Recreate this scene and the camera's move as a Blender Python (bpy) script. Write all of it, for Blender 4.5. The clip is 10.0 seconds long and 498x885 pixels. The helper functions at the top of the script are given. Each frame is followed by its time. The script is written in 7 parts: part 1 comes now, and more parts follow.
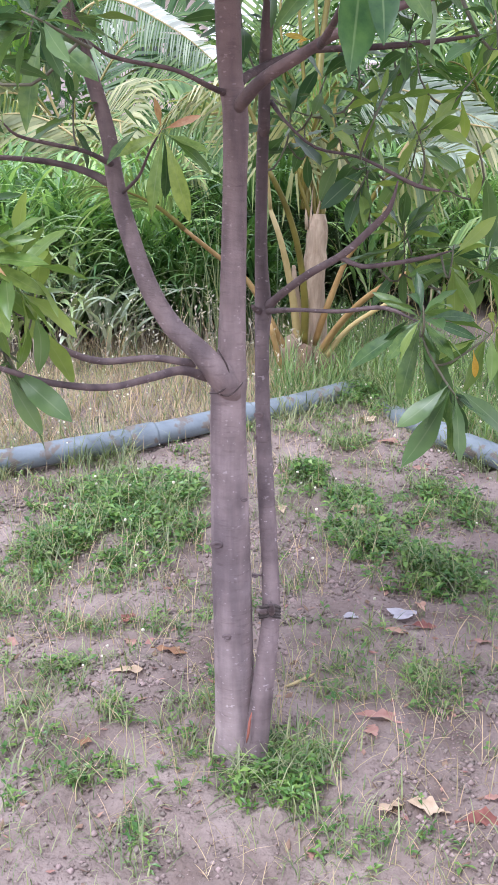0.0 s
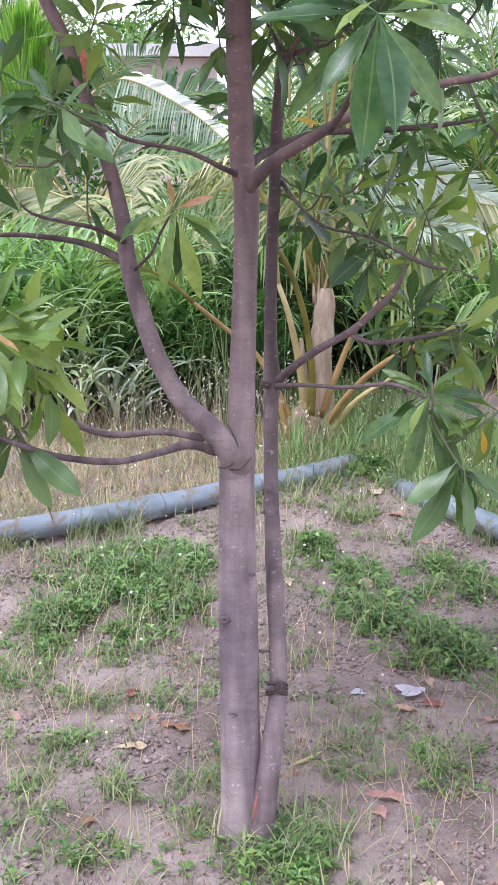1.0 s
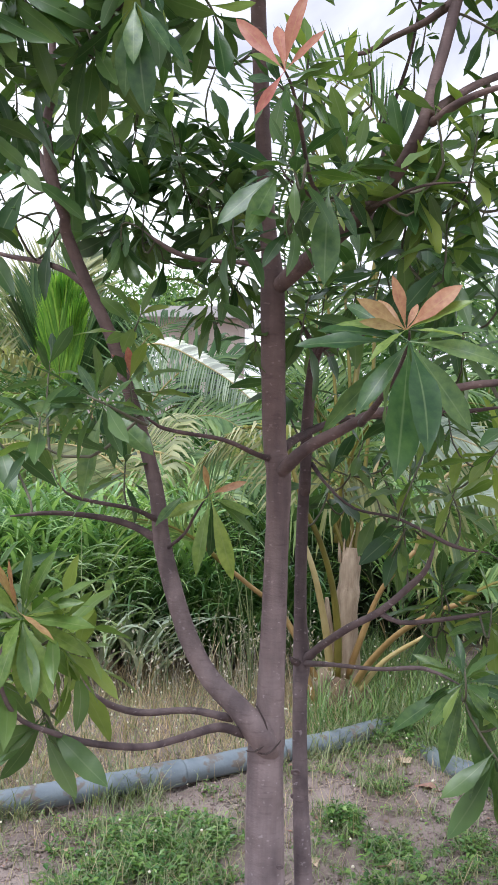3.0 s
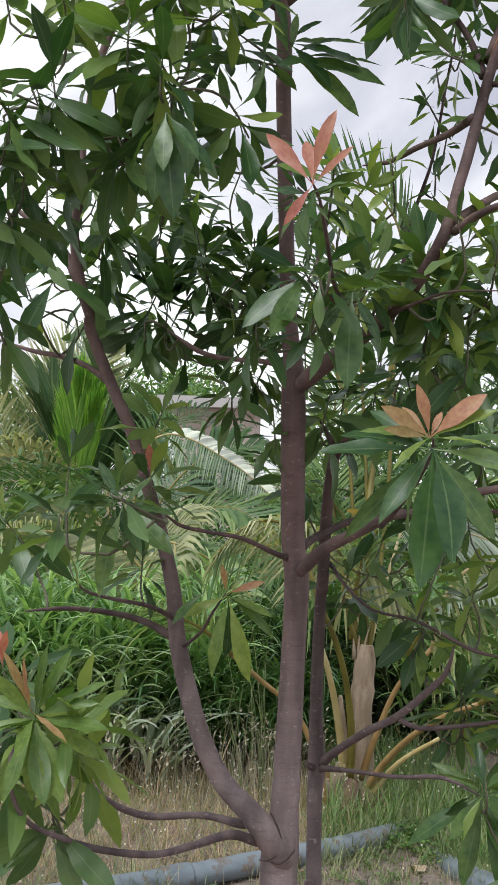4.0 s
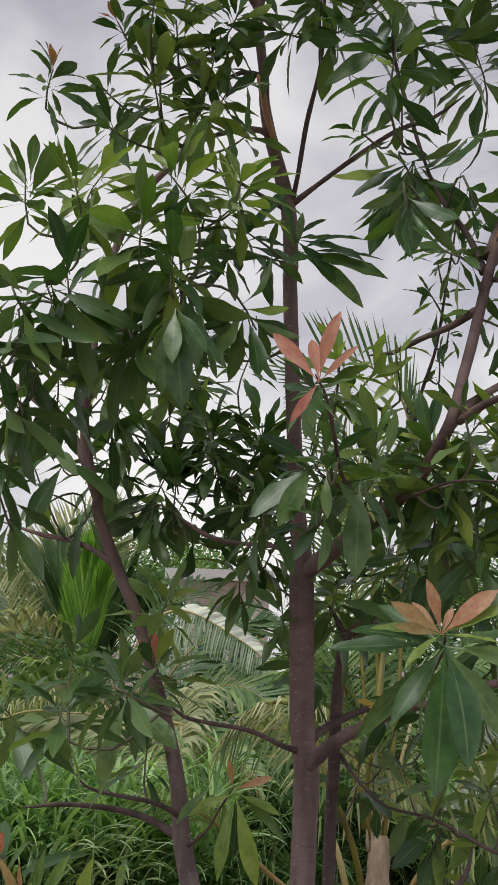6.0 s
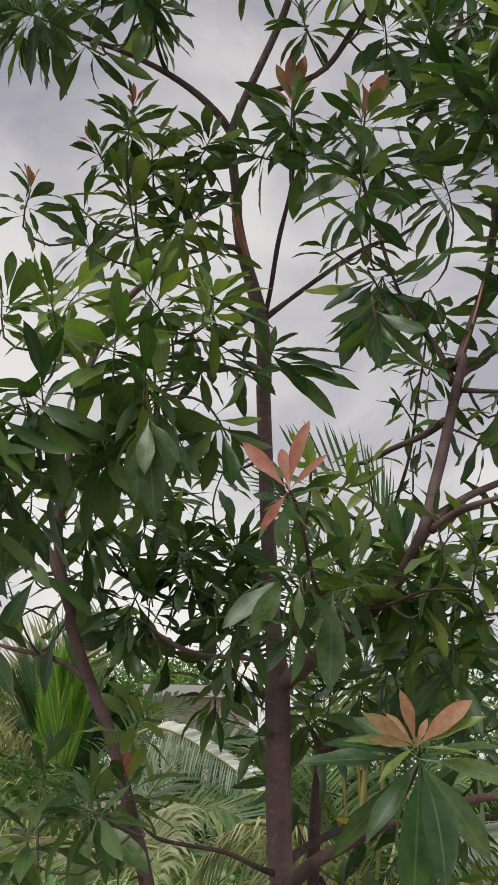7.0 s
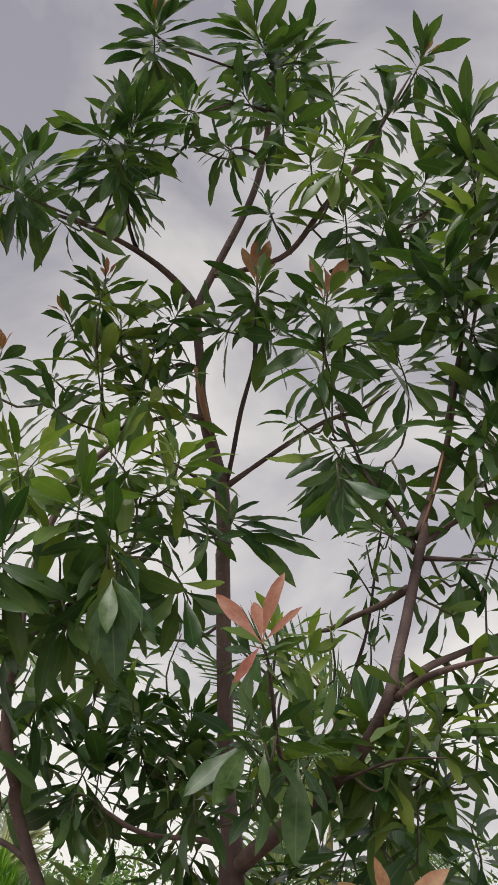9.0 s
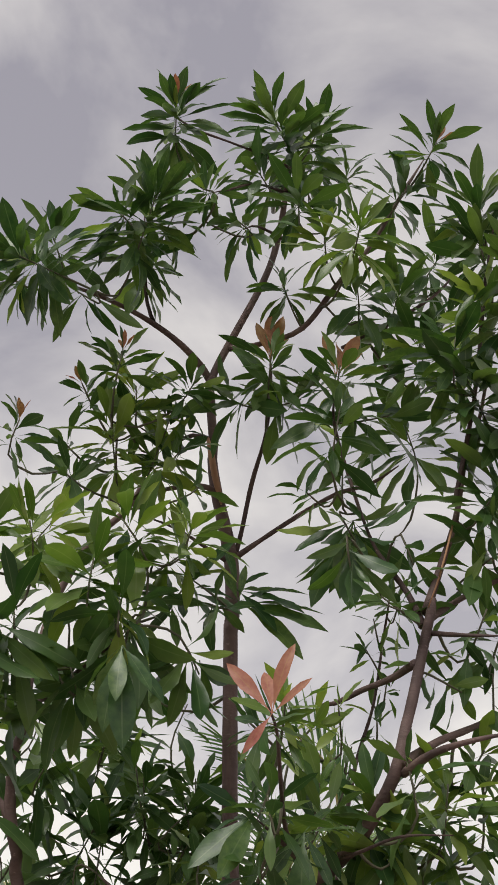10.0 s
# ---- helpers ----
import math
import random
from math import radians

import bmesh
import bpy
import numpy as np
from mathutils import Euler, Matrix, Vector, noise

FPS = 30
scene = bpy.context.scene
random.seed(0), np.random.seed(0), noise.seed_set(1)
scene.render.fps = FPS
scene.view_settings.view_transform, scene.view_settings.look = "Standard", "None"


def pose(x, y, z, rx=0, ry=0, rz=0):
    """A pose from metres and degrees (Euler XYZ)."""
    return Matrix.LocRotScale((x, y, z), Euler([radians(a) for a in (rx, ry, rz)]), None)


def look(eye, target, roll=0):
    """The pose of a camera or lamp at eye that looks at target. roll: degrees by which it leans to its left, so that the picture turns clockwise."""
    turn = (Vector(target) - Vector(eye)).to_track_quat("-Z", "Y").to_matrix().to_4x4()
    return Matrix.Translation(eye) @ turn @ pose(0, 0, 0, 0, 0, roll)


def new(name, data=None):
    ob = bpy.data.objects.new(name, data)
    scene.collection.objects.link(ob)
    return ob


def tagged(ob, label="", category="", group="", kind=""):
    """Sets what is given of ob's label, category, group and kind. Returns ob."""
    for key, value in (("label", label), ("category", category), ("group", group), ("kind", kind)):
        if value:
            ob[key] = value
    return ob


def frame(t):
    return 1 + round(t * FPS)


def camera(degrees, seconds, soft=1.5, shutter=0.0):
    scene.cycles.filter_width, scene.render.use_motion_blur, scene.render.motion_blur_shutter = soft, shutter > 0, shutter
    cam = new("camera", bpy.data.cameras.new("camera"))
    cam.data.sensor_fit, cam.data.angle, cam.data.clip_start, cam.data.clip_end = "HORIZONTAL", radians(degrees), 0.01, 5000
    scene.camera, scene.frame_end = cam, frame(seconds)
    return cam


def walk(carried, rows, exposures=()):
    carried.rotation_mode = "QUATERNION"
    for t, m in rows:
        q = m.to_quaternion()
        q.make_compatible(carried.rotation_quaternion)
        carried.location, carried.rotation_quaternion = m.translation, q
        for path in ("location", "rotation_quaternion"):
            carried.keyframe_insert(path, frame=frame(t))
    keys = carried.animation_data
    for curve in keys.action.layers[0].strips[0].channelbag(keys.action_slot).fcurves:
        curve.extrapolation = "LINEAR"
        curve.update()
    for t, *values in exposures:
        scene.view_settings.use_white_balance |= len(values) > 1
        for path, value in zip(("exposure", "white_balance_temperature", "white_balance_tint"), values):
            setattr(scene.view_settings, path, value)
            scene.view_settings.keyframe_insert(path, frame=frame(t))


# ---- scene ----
cam = camera(26.06, 10.0, 1.35)
PATH = [
    (0, (-0.000, 0.000, 1.500), (-0.000, 1.885, 0.832), 0.00),
    (0.5, (-0.004, 0.002, 1.504), (-0.010, 1.907, 0.894), 0.18),
    (1, (-0.006, 0.001, 1.510), (-0.017, 1.925, 0.965), 0.32),
    (1.5, (-0.010, 0.003, 1.536), (-0.035, 1.953, 1.090), 0.40),
    (2, (-0.011, 0.001, 1.546), (-0.053, 1.971, 1.200), 0.50),
    (2.5, (-0.016, -0.003, 1.563), (-0.071, 1.984, 1.343), 0.68),
    (2.7, (-0.018, -0.006, 1.570), (-0.076, 1.986, 1.402), 0.77),
    (3.8, (-0.033, -0.015, 1.595), (-0.101, 1.984, 1.633), 1.64),
    (4, (-0.033, -0.008, 1.596), (-0.122, 1.989, 1.662), 1.95),
    (4.5, (-0.035, -0.010, 1.603), (-0.159, 1.982, 1.731), 2.33),
    (5, (-0.035, -0.010, 1.607), (-0.177, 1.974, 1.817), 2.41),
    (5.2, (-0.036, -0.016, 1.606), (-0.183, 1.963, 1.857), 2.41),
    (6.3, (-0.027, 0.003, 1.626), (-0.125, 1.950, 2.071), 1.73),
    (6.5, (-0.020, 0.003, 1.613), (-0.111, 1.939, 2.110), 1.52),
    (7, (-0.022, -0.002, 1.618), (-0.102, 1.909, 2.203), 1.50),
    (7.5, (-0.013, -0.013, 1.626), (-0.086, 1.872, 2.293), 1.52),
    (8, (-0.010, -0.025, 1.631), (-0.064, 1.834, 2.370), 1.33),
    (8.5, (-0.018, -0.011, 1.613), (-0.040, 1.813, 2.434), 1.54),
    (9, (-0.057, 0.009, 1.579), (-0.039, 1.790, 2.488), 1.80),
    (9.5, (-0.084, 0.001, 1.571), (-0.068, 1.741, 2.555), 3.15),
    (10, (-0.066, -0.017, 1.566), (-0.067, 1.701, 2.590), 3.35),
]
walk(cam, [(t, look(eye, target, roll)) for t, eye, target, roll in PATH],
     exposures=[(0, 1.29, 5670, 16), (1.5, 1.22, 5680, 18), (2.7, 0.86, 5800, 11), (4.0, 0.40, 6200, 6), (5.2, 0.17, 6350, 6), (6.5, -0.05, 6600, 7), (8.0, -0.10, 6720, 5), (10, 0.0, 6820, 6)])

# ---- sky and sun ----
SUN_ELEVATION, SUN_AZIMUTH = radians(60), radians(220)
world = bpy.data.worlds.new("overcast_sky")
scene.world = world
world.use_nodes = True
wn, wl = world.node_tree.nodes, world.node_tree.links
wn.clear()
w_out = wn.new("ShaderNodeOutputWorld")
w_bg = wn.new("ShaderNodeBackground")
w_bg.inputs["Strength"].default_value = 0.105
w_sky = wn.new("ShaderNodeTexSky")
w_sky.sky_type = "NISHITA"
w_sky.sun_disc = False
w_sky.sun_elevation, w_sky.sun_rotation = SUN_ELEVATION, SUN_AZIMUTH
w_co = wn.new("ShaderNodeTexCoord")
w_map = wn.new("ShaderNodeMapping")
w_map.inputs["Scale"].default_value = (2.6, 2.6, 4.2)
w_map.inputs["Location"].default_value = (0.35, 0.1, 0.6)
w_noise = wn.new("ShaderNodeTexNoise")
w_noise.inputs["Scale"].default_value, w_noise.inputs["Detail"].default_value = 1.3, 6.0
w_noise.inputs["Roughness"].default_value, w_noise.inputs["Distortion"].default_value = 0.52, 0.35
w_ramp = wn.new("ShaderNodeValToRGB")
w_ramp.color_ramp.elements[0].position, w_ramp.color_ramp.elements[0].color = 0.38, (0.66, 0.65, 0.73, 1)
w_ramp.color_ramp.elements[1].position, w_ramp.color_ramp.elements[1].color = 0.60, (1.24, 1.22, 1.20, 1)
w_sep = wn.new("ShaderNodeSeparateXYZ")
w_rise = wn.new("ShaderNodeValToRGB")
w_rise.color_ramp.interpolation = "EASE"
w_rise.color_ramp.elements[0].position, w_rise.color_ramp.elements[0].color = 0.12, (7.5, 7.3, 7.4, 1)
w_rise.color_ramp.elements[1].position, w_rise.color_ramp.elements[1].color = 0.78, (5.3, 5.15, 5.5, 1)
w_mul = wn.new("ShaderNodeMix")
w_mul.data_type, w_mul.blend_type = "RGBA", "MULTIPLY"
w_mul.inputs["Factor"].default_value = 1.0
w_mix = wn.new("ShaderNodeMix")
w_mix.data_type = "RGBA"
w_mix.inputs["Factor"].default_value = 0.93
wl.new(w_co.outputs["Generated"], w_map.inputs["Vector"])
wl.new(w_map.outputs["Vector"], w_noise.inputs["Vector"])
wl.new(w_noise.outputs["Fac"], w_ramp.inputs["Fac"])
wl.new(w_co.outputs["Generated"], w_sep.inputs["Vector"])
wl.new(w_sep.outputs["Z"], w_rise.inputs["Fac"])
wl.new(w_rise.outputs["Color"], w_mul.inputs[6])
wl.new(w_ramp.outputs["Color"], w_mul.inputs[7])
wl.new(w_sky.outputs["Color"], w_mix.inputs[6])
wl.new(w_mul.outputs[2], w_mix.inputs[7])
wl.new(w_mix.outputs[2], w_bg.inputs["Color"])
wl.new(w_bg.outputs["Background"], w_out.inputs["Surface"])
sun = new("sun", bpy.data.lights.new("sun", "SUN"))
sun.data.energy, sun.data.angle, sun.data.color = 1.8, radians(28), (1.0, 0.98, 0.95)
sun.matrix_world = look((0, 0, 30), (-30 * math.cos(SUN_ELEVATION) * math.sin(SUN_AZIMUTH), -30 * math.cos(SUN_ELEVATION) * math.cos(SUN_AZIMUTH), 30 - 30 * math.sin(SUN_ELEVATION)))


# ---- materials ----
def material(name, low, high, scale=8.0, rough=0.6, bump=0.3, bump_scale=60.0, through_light=0.0, vary="", stretch=(1, 1, 1), spread=(0.3, 0.7), spots=None, detail=5.0):
    """Two-scale mottling from low to high, fine relief, thin-leaf translucency, and a shift of tone for each piece."""
    m = bpy.data.materials.new(name)
    m.use_nodes = True
    n, l = m.node_tree.nodes, m.node_tree.links
    n.clear()
    out = n.new("ShaderNodeOutputMaterial")
    bs = n.new("ShaderNodeBsdfPrincipled")
    bs.inputs["Roughness"].default_value = rough
    co = n.new("ShaderNodeTexCoord")
    mp = n.new("ShaderNodeMapping")
    mp.inputs["Scale"].default_value = stretch
    l.new(co.outputs["Object"], mp.inputs["Vector"])
    big = n.new("ShaderNodeTexNoise")
    big.inputs["Scale"].default_value, big.inputs["Detail"].default_value = scale, detail
    big.inputs["Roughness"].default_value = 0.6
    l.new(mp.outputs["Vector"], big.inputs["Vector"])
    ramp = n.new("ShaderNodeValToRGB")
    ramp.color_ramp.elements[0].position, ramp.color_ramp.elements[0].color = spread[0], (*low, 1)
    ramp.color_ramp.elements[1].position, ramp.color_ramp.elements[1].color = spread[1], (*high, 1)
    l.new(big.outputs["Fac"], ramp.inputs["Fac"])
    colour = ramp.outputs["Color"]
    if spots:
        sp = n.new("ShaderNodeTexNoise")
        sp.inputs["Scale"].default_value, sp.inputs["Detail"].default_value = spots[1], 3.0
        l.new(mp.outputs["Vector"], sp.inputs["Vector"])
        sr = n.new("ShaderNodeValToRGB")
        sr.color_ramp.elements[0].position, sr.color_ramp.elements[1].position = spots[2], spots[2] + 0.06
        l.new(sp.outputs["Fac"], sr.inputs["Fac"])
        sm = n.new("ShaderNodeMix")
        sm.data_type = "RGBA"
        sm.inputs[7].default_value = (*spots[0], 1)
        l.new(sr.outputs["Color"], sm.inputs["Factor"])
        l.new(colour, sm.inputs[6])
        colour = sm.outputs[2]
    if vary:
        if vary == "object":
            src = n.new("ShaderNodeObjectInfo").outputs["Random"]
        else:
            src = n.new("ShaderNodeNewGeometry").outputs["Random Per Island"]
        hs = n.new("ShaderNodeHueSaturation")
        va = n.new("ShaderNodeMapRange")
        va.inputs["To Min"].default_value, va.inputs["To Max"].default_value = 0.62, 1.4
        l.new(src, va.inputs["Value"])
        l.new(va.outputs["Result"], hs.inputs["Value"])
        hm = n.new("ShaderNodeMath")
        hm.operation = "MULTIPLY_ADD"
        hm.inputs[1].default_value, hm.inputs[2].default_value = -0.055, 0.527
        l.new(src, hm.inputs[0])
        l.new(hm.outputs["Value"], hs.inputs["Hue"])
        l.new(colour, hs.inputs["Color"])
        colour = hs.outputs["Color"]
    l.new(colour, bs.inputs["Base Color"])
    if bump:
        fine = n.new("ShaderNodeTexNoise")
        fine.inputs["Scale"].default_value, fine.inputs["Detail"].default_value = bump_scale, 4.0
        l.new(mp.outputs["Vector"], fine.inputs["Vector"])
        bp = n.new("ShaderNodeBump")
        bp.inputs["Strength"].default_value, bp.inputs["Distance"].default_value = bump, 0.01
        l.new(fine.outputs["Fac"], bp.inputs["Height"])
        l.new(bp.outputs["Normal"], bs.inputs["Normal"])
    if through_light:
        tr = n.new("ShaderNodeBsdfTranslucent")
        warm = n.new("ShaderNodeMix")
        warm.data_type, warm.blend_type = "RGBA", "MULTIPLY"
        warm.inputs["Factor"].default_value = 1.0
        warm.inputs[7].default_value = (1.3, 1.4, 0.62, 1)
        l.new(colour, warm.inputs[6])
        l.new(warm.outputs[2], tr.inputs["Color"])
        mx = n.new("ShaderNodeMixShader")
        mx.inputs["Fac"].default_value = through_light
        l.new(bs.outputs["BSDF"], mx.inputs[1])
        l.new(tr.outputs["BSDF"], mx.inputs[2])
        l.new(mx.outputs["Shader"], out.inputs["Surface"])
    else:
        l.new(bs.outputs["BSDF"], out.inputs["Surface"])
    return m


def leaf_material(name, low, high, rib, vary, rough=0.34, through_light=0.27, span=(0.6, 1.4)):
    """A lance-shaped leaf: mottled blade, paler midrib and faint side veins laid along its own surface."""
    m = material(name, low, high, 9.0, rough, 0.0, 60, through_light, vary)
    n, l = m.node_tree.nodes, m.node_tree.links
    bs = next(k for k in n if k.type == "BSDF_PRINCIPLED")
    hs = next(k for k in n if k.type == "HUE_SAT")
    va = next(k for k in n if k.type == "MAP_RANGE")
    va.inputs["To Min"].default_value, va.inputs["To Max"].default_value = span
    uv = n.new("ShaderNodeUVMap")
    uv.uv_map = "blade"
    sep = n.new("ShaderNodeSeparateXYZ")
    l.new(uv.outputs["UV"], sep.inputs["Vector"])
    off = n.new("ShaderNodeMath")
    off.operation = "SUBTRACT"
    off.inputs[1].default_value = 0.5
    l.new(sep.outputs["X"], off.inputs[0])
    dist = n.new("ShaderNodeMath")
    dist.operation = "ABSOLUTE"
    l.new(off.outputs["Value"], dist.inputs[0])
    line = n.new("ShaderNodeMapRange")
    line.inputs["From Min"].default_value, line.inputs["From Max"].default_value = 0.014, 0.042
    line.inputs["To Min"].default_value, line.inputs["To Max"].default_value = 0.5, 0.0
    l.new(dist.outputs["Value"], line.inputs["Value"])
    mix = n.new("ShaderNodeMix")
    mix.data_type = "RGBA"
    mix.inputs[7].default_value = (*rib, 1)
    l.new(line.outputs["Result"], mix.inputs["Factor"])
    l.new(hs.outputs["Color"], mix.inputs[6])
    l.new(mix.outputs[2], bs.inputs["Base Color"])
    vein = n.new("ShaderNodeMath")
    vein.operation = "MULTIPLY_ADD"
    vein.inputs[1].default_value = -0.35
    l.new(dist.outputs["Value"], vein.inputs[0])
    l.new(sep.outputs["Y"], vein.inputs[2])
    wave = n.new("ShaderNodeMath")
    wave.operation = "MULTIPLY"
    wave.inputs[1].default_value = 110.0
    l.new(vein.outputs["Value"], wave.inputs[0])
    sine = n.new("ShaderNodeMath")
    sine.operation = "SINE"
    l.new(wave.outputs["Value"], sine.inputs[0])
    bp = n.new("ShaderNodeBump")
    bp.inputs["Strength"].default_value, bp.inputs["Distance"].default_value = 0.02, 0.002
    l.new(sine.outputs["Value"], bp.inputs["Height"])
    l.new(bp.outputs["Normal"], bs.inputs["Normal"])
    return m


def bark_material(name, low, high, ring):
    """Smooth grey-brown bark: mottling, pale lenticel dashes and faint ring scars round the stem."""
    m = material(name, low, high, 11.0, 0.74, 0.22, 140.0, 0, "", (1, 1, 1.6), (0.28, 0.72), (ring, 75.0, 0.655))
    n, l = m.node_tree.nodes, m.node_tree.links
    bs = next(k for k in n if k.type == "BSDF_PRINCIPLED")
    source = bs.inputs["Base Color"].links[0].from_socket
    co = n.new("ShaderNodeTexCoord")
    mp = n.new("ShaderNodeMapping")
    mp.inputs["Scale"].default_value = (3, 3, 34)
    l.new(co.outputs["Object"], mp.inputs["Vector"])
    no = n.new("ShaderNodeTexNoise")
    no.inputs["Scale"].default_value, no.inputs["Detail"].default_value = 1.6, 4.0
    l.new(mp.outputs["Vector"], no.inputs["Vector"])
    ra = n.new("ShaderNodeValToRGB")
    ra.color_ramp.elements[0].position, ra.color_ramp.elements[0].color = 0.35, (0.96, 0.955, 0.96, 1)
    ra.color_ramp.elements[1].position, ra.color_ramp.elements[1].color = 0.66, (1.05, 1.04, 1.04, 1)
    l.new(no.outputs["Fac"], ra.inputs["Fac"])
    mix = n.new("ShaderNodeMix")
    mix.data_type, mix.blend_type = "RGBA", "MULTIPLY"
    mix.inputs["Factor"].default_value = 1.0
    l.new(source, mix.inputs[6])
    l.new(ra.outputs["Color"], mix.inputs[7])
    # greyer and lighter at the foot, redder and darker higher up
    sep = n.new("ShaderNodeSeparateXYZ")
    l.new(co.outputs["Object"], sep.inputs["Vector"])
    height_tone = n.new("ShaderNodeValToRGB")
    height_tone.color_ramp.elements[0].position, height_tone.color_ramp.elements[0].color = 0.26, (1.22, 1.23, 1.29, 1)
    height_tone.color_ramp.elements[1].position, height_tone.color_ramp.elements[1].color = 0.62, (0.66, 0.54, 0.51, 1)
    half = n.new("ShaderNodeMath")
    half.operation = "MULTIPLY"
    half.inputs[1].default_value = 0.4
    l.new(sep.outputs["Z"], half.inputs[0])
    l.new(half.outputs["Value"], height_tone.inputs["Fac"])
    # raised pale pores and short dark cracks
    por = n.new("ShaderNodeTexVoronoi")
    por.inputs["Scale"].default_value = 34.0
    pm = n.new("ShaderNodeMapping")
    pm.inputs["Scale"].default_value = (1.0, 1.0, 1.7)
    l.new(co.outputs["Object"], pm.inputs["Vector"])
    l.new(pm.outputs["Vector"], por.inputs["Vector"])
    dot = n.new("ShaderNodeMapRange")
    dot.inputs["From Min"].default_value, dot.inputs["From Max"].default_value = 0.07, 0.13
    dot.inputs["To Min"].default_value, dot.inputs["To Max"].default_value = 0.5, 0.0
    l.new(por.outputs["Distance"], dot.inputs["Value"])
    pale = n.new("ShaderNodeMix")
    pale.data_type = "RGBA"
    pale.inputs[7].default_value = (*(1.25 * c for c in ring), 1)
    l.new(dot.outputs["Result"], pale.inputs["Factor"])
    l.new(mix.outputs[2], pale.inputs[6])
    cm = n.new("ShaderNodeMapping")
    cm.inputs["Scale"].default_value = (9, 9, 42)
    l.new(co.outputs["Object"], cm.inputs["Vector"])
    cn = n.new("ShaderNodeTexNoise")
    cn.inputs["Scale"].default_value, cn.inputs["Detail"].default_value = 3.0, 3.0
    l.new(cm.outputs["Vector"], cn.inputs["Vector"])
    cr = n.new("ShaderNodeValToRGB")
    cr.color_ramp.elements[0].position, cr.color_ramp.elements[0].color = 0.28, (0.80, 0.78, 0.78, 1)
    cr.color_ramp.elements[1].position, cr.color_ramp.elements[1].color = 0.41, (1, 1, 1, 1)
    l.new(cn.outputs["Fac"], cr.inputs["Fac"])
    crack = n.new("ShaderNodeMix")
    crack.data_type, crack.blend_type = "RGBA", "MULTIPLY"
    crack.inputs["Factor"].default_value = 1.0
    l.new(pale.outputs[2], crack.inputs[6])
    l.new(cr.outputs["Color"], crack.inputs[7])
    mix = crack
    # broad dark weather stains running down the stem
    sm_ = n.new("ShaderNodeMapping")
    sm_.inputs["Scale"].default_value = (16, 16, 2.2)
    l.new(co.outputs["Object"], sm_.inputs["Vector"])
    sn = n.new("ShaderNodeTexNoise")
    sn.inputs["Scale"].default_value, sn.inputs["Detail"].default_value = 1.5, 5.0
    l.new(sm_.outputs["Vector"], sn.inputs["Vector"])
    st = n.new("ShaderNodeValToRGB")
    st.color_ramp.elements[0].position, st.color_ramp.elements[0].color = 0.34, (0.58, 0.57, 0.61, 1)
    st.color_ramp.elements[1].position, st.color_ramp.elements[1].color = 0.62, (1.12, 1.11, 1.13, 1)
    l.new(sn.outputs["Fac"], st.inputs["Fac"])
    stain = n.new("ShaderNodeMix")
    stain.data_type, stain.blend_type = "RGBA", "MULTIPLY"
    stain.inputs["Factor"].default_value = 1.0
    l.new(mix.outputs[2], stain.inputs[6])
    l.new(st.outputs["Color"], stain.inputs[7])
    mix = stain
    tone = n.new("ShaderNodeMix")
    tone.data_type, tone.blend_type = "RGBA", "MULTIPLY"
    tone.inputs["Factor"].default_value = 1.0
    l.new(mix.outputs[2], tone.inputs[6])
    l.new(height_tone.outputs["Color"], tone.inputs[7])
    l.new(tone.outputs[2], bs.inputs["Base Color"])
    return m


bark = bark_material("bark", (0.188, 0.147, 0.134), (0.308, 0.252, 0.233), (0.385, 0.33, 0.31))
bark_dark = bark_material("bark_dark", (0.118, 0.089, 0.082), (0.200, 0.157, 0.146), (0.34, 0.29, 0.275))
binding = material("weathered_binding", (0.045, 0.038, 0.036), (0.10, 0.082, 0.076), 40, 0.85, 0.5, 150)
# near-black tone for the shade inside the limb's bark creases
crease_shade = material("crease_shade", (0.05, 0.036, 0.034), (0.09, 0.066, 0.062), 30, 0.9, 0.3, 140)
shoot_bark = material("shoot_bark", (0.085, 0.082, 0.050), (0.15, 0.135, 0.085), 18, 0.6, 0.2, 140)
bare_red = material("bare_red_wood", (0.26, 0.085, 0.06), (0.36, 0.14, 0.10), 30, 0.7, 0.3, 140)
bare_wood = material("bare_wood", (0.30, 0.15, 0.08), (0.46, 0.25, 0.14), 30, 0.7, 0.4, 160, stretch=(1, 1, 0.2))
LEAF_LOW, LEAF_HIGH, RIB = (0.046, 0.104, 0.034), (0.108, 0.190, 0.055), (0.22, 0.30, 0.13)
leaf_single = leaf_material("leaf_green", LEAF_LOW, LEAF_HIGH, RIB, "object")
leaf_joined = leaf_material("leaf_green_massed", LEAF_LOW, LEAF_HIGH, RIB, "island")
leaf_young = leaf_material("leaf_young", (0.118, 0.200, 0.044), (0.220, 0.312, 0.080), (0.32, 0.37, 0.16), "object", through_light=0.35)
leaf_young_joined = leaf_material("leaf_young_massed", (0.118, 0.200, 0.044), (0.220, 0.312, 0.080), (0.32, 0.37, 0.16), "island", through_light=0.35)
leaf_bud = leaf_material("leaf_red_bud", (0.38, 0.150, 0.10), (0.48, 0.245, 0.15), (0.50, 0.32, 0.12), "object", 0.45, 0.3, (0.8, 1.2))
leaf_amber = leaf_material("leaf_amber_shoot", (0.34, 0.175, 0.085), (0.47, 0.31, 0.145), (0.50, 0.36, 0.14), "object", 0.45, 0.3, (0.85, 1.15))
leaf_yellow = leaf_material("leaf_yellowed", (0.55, 0.33, 0.03), (0.62, 0.42, 0.08), (0.6, 0.5, 0.2), "object", 0.45, 0.3)
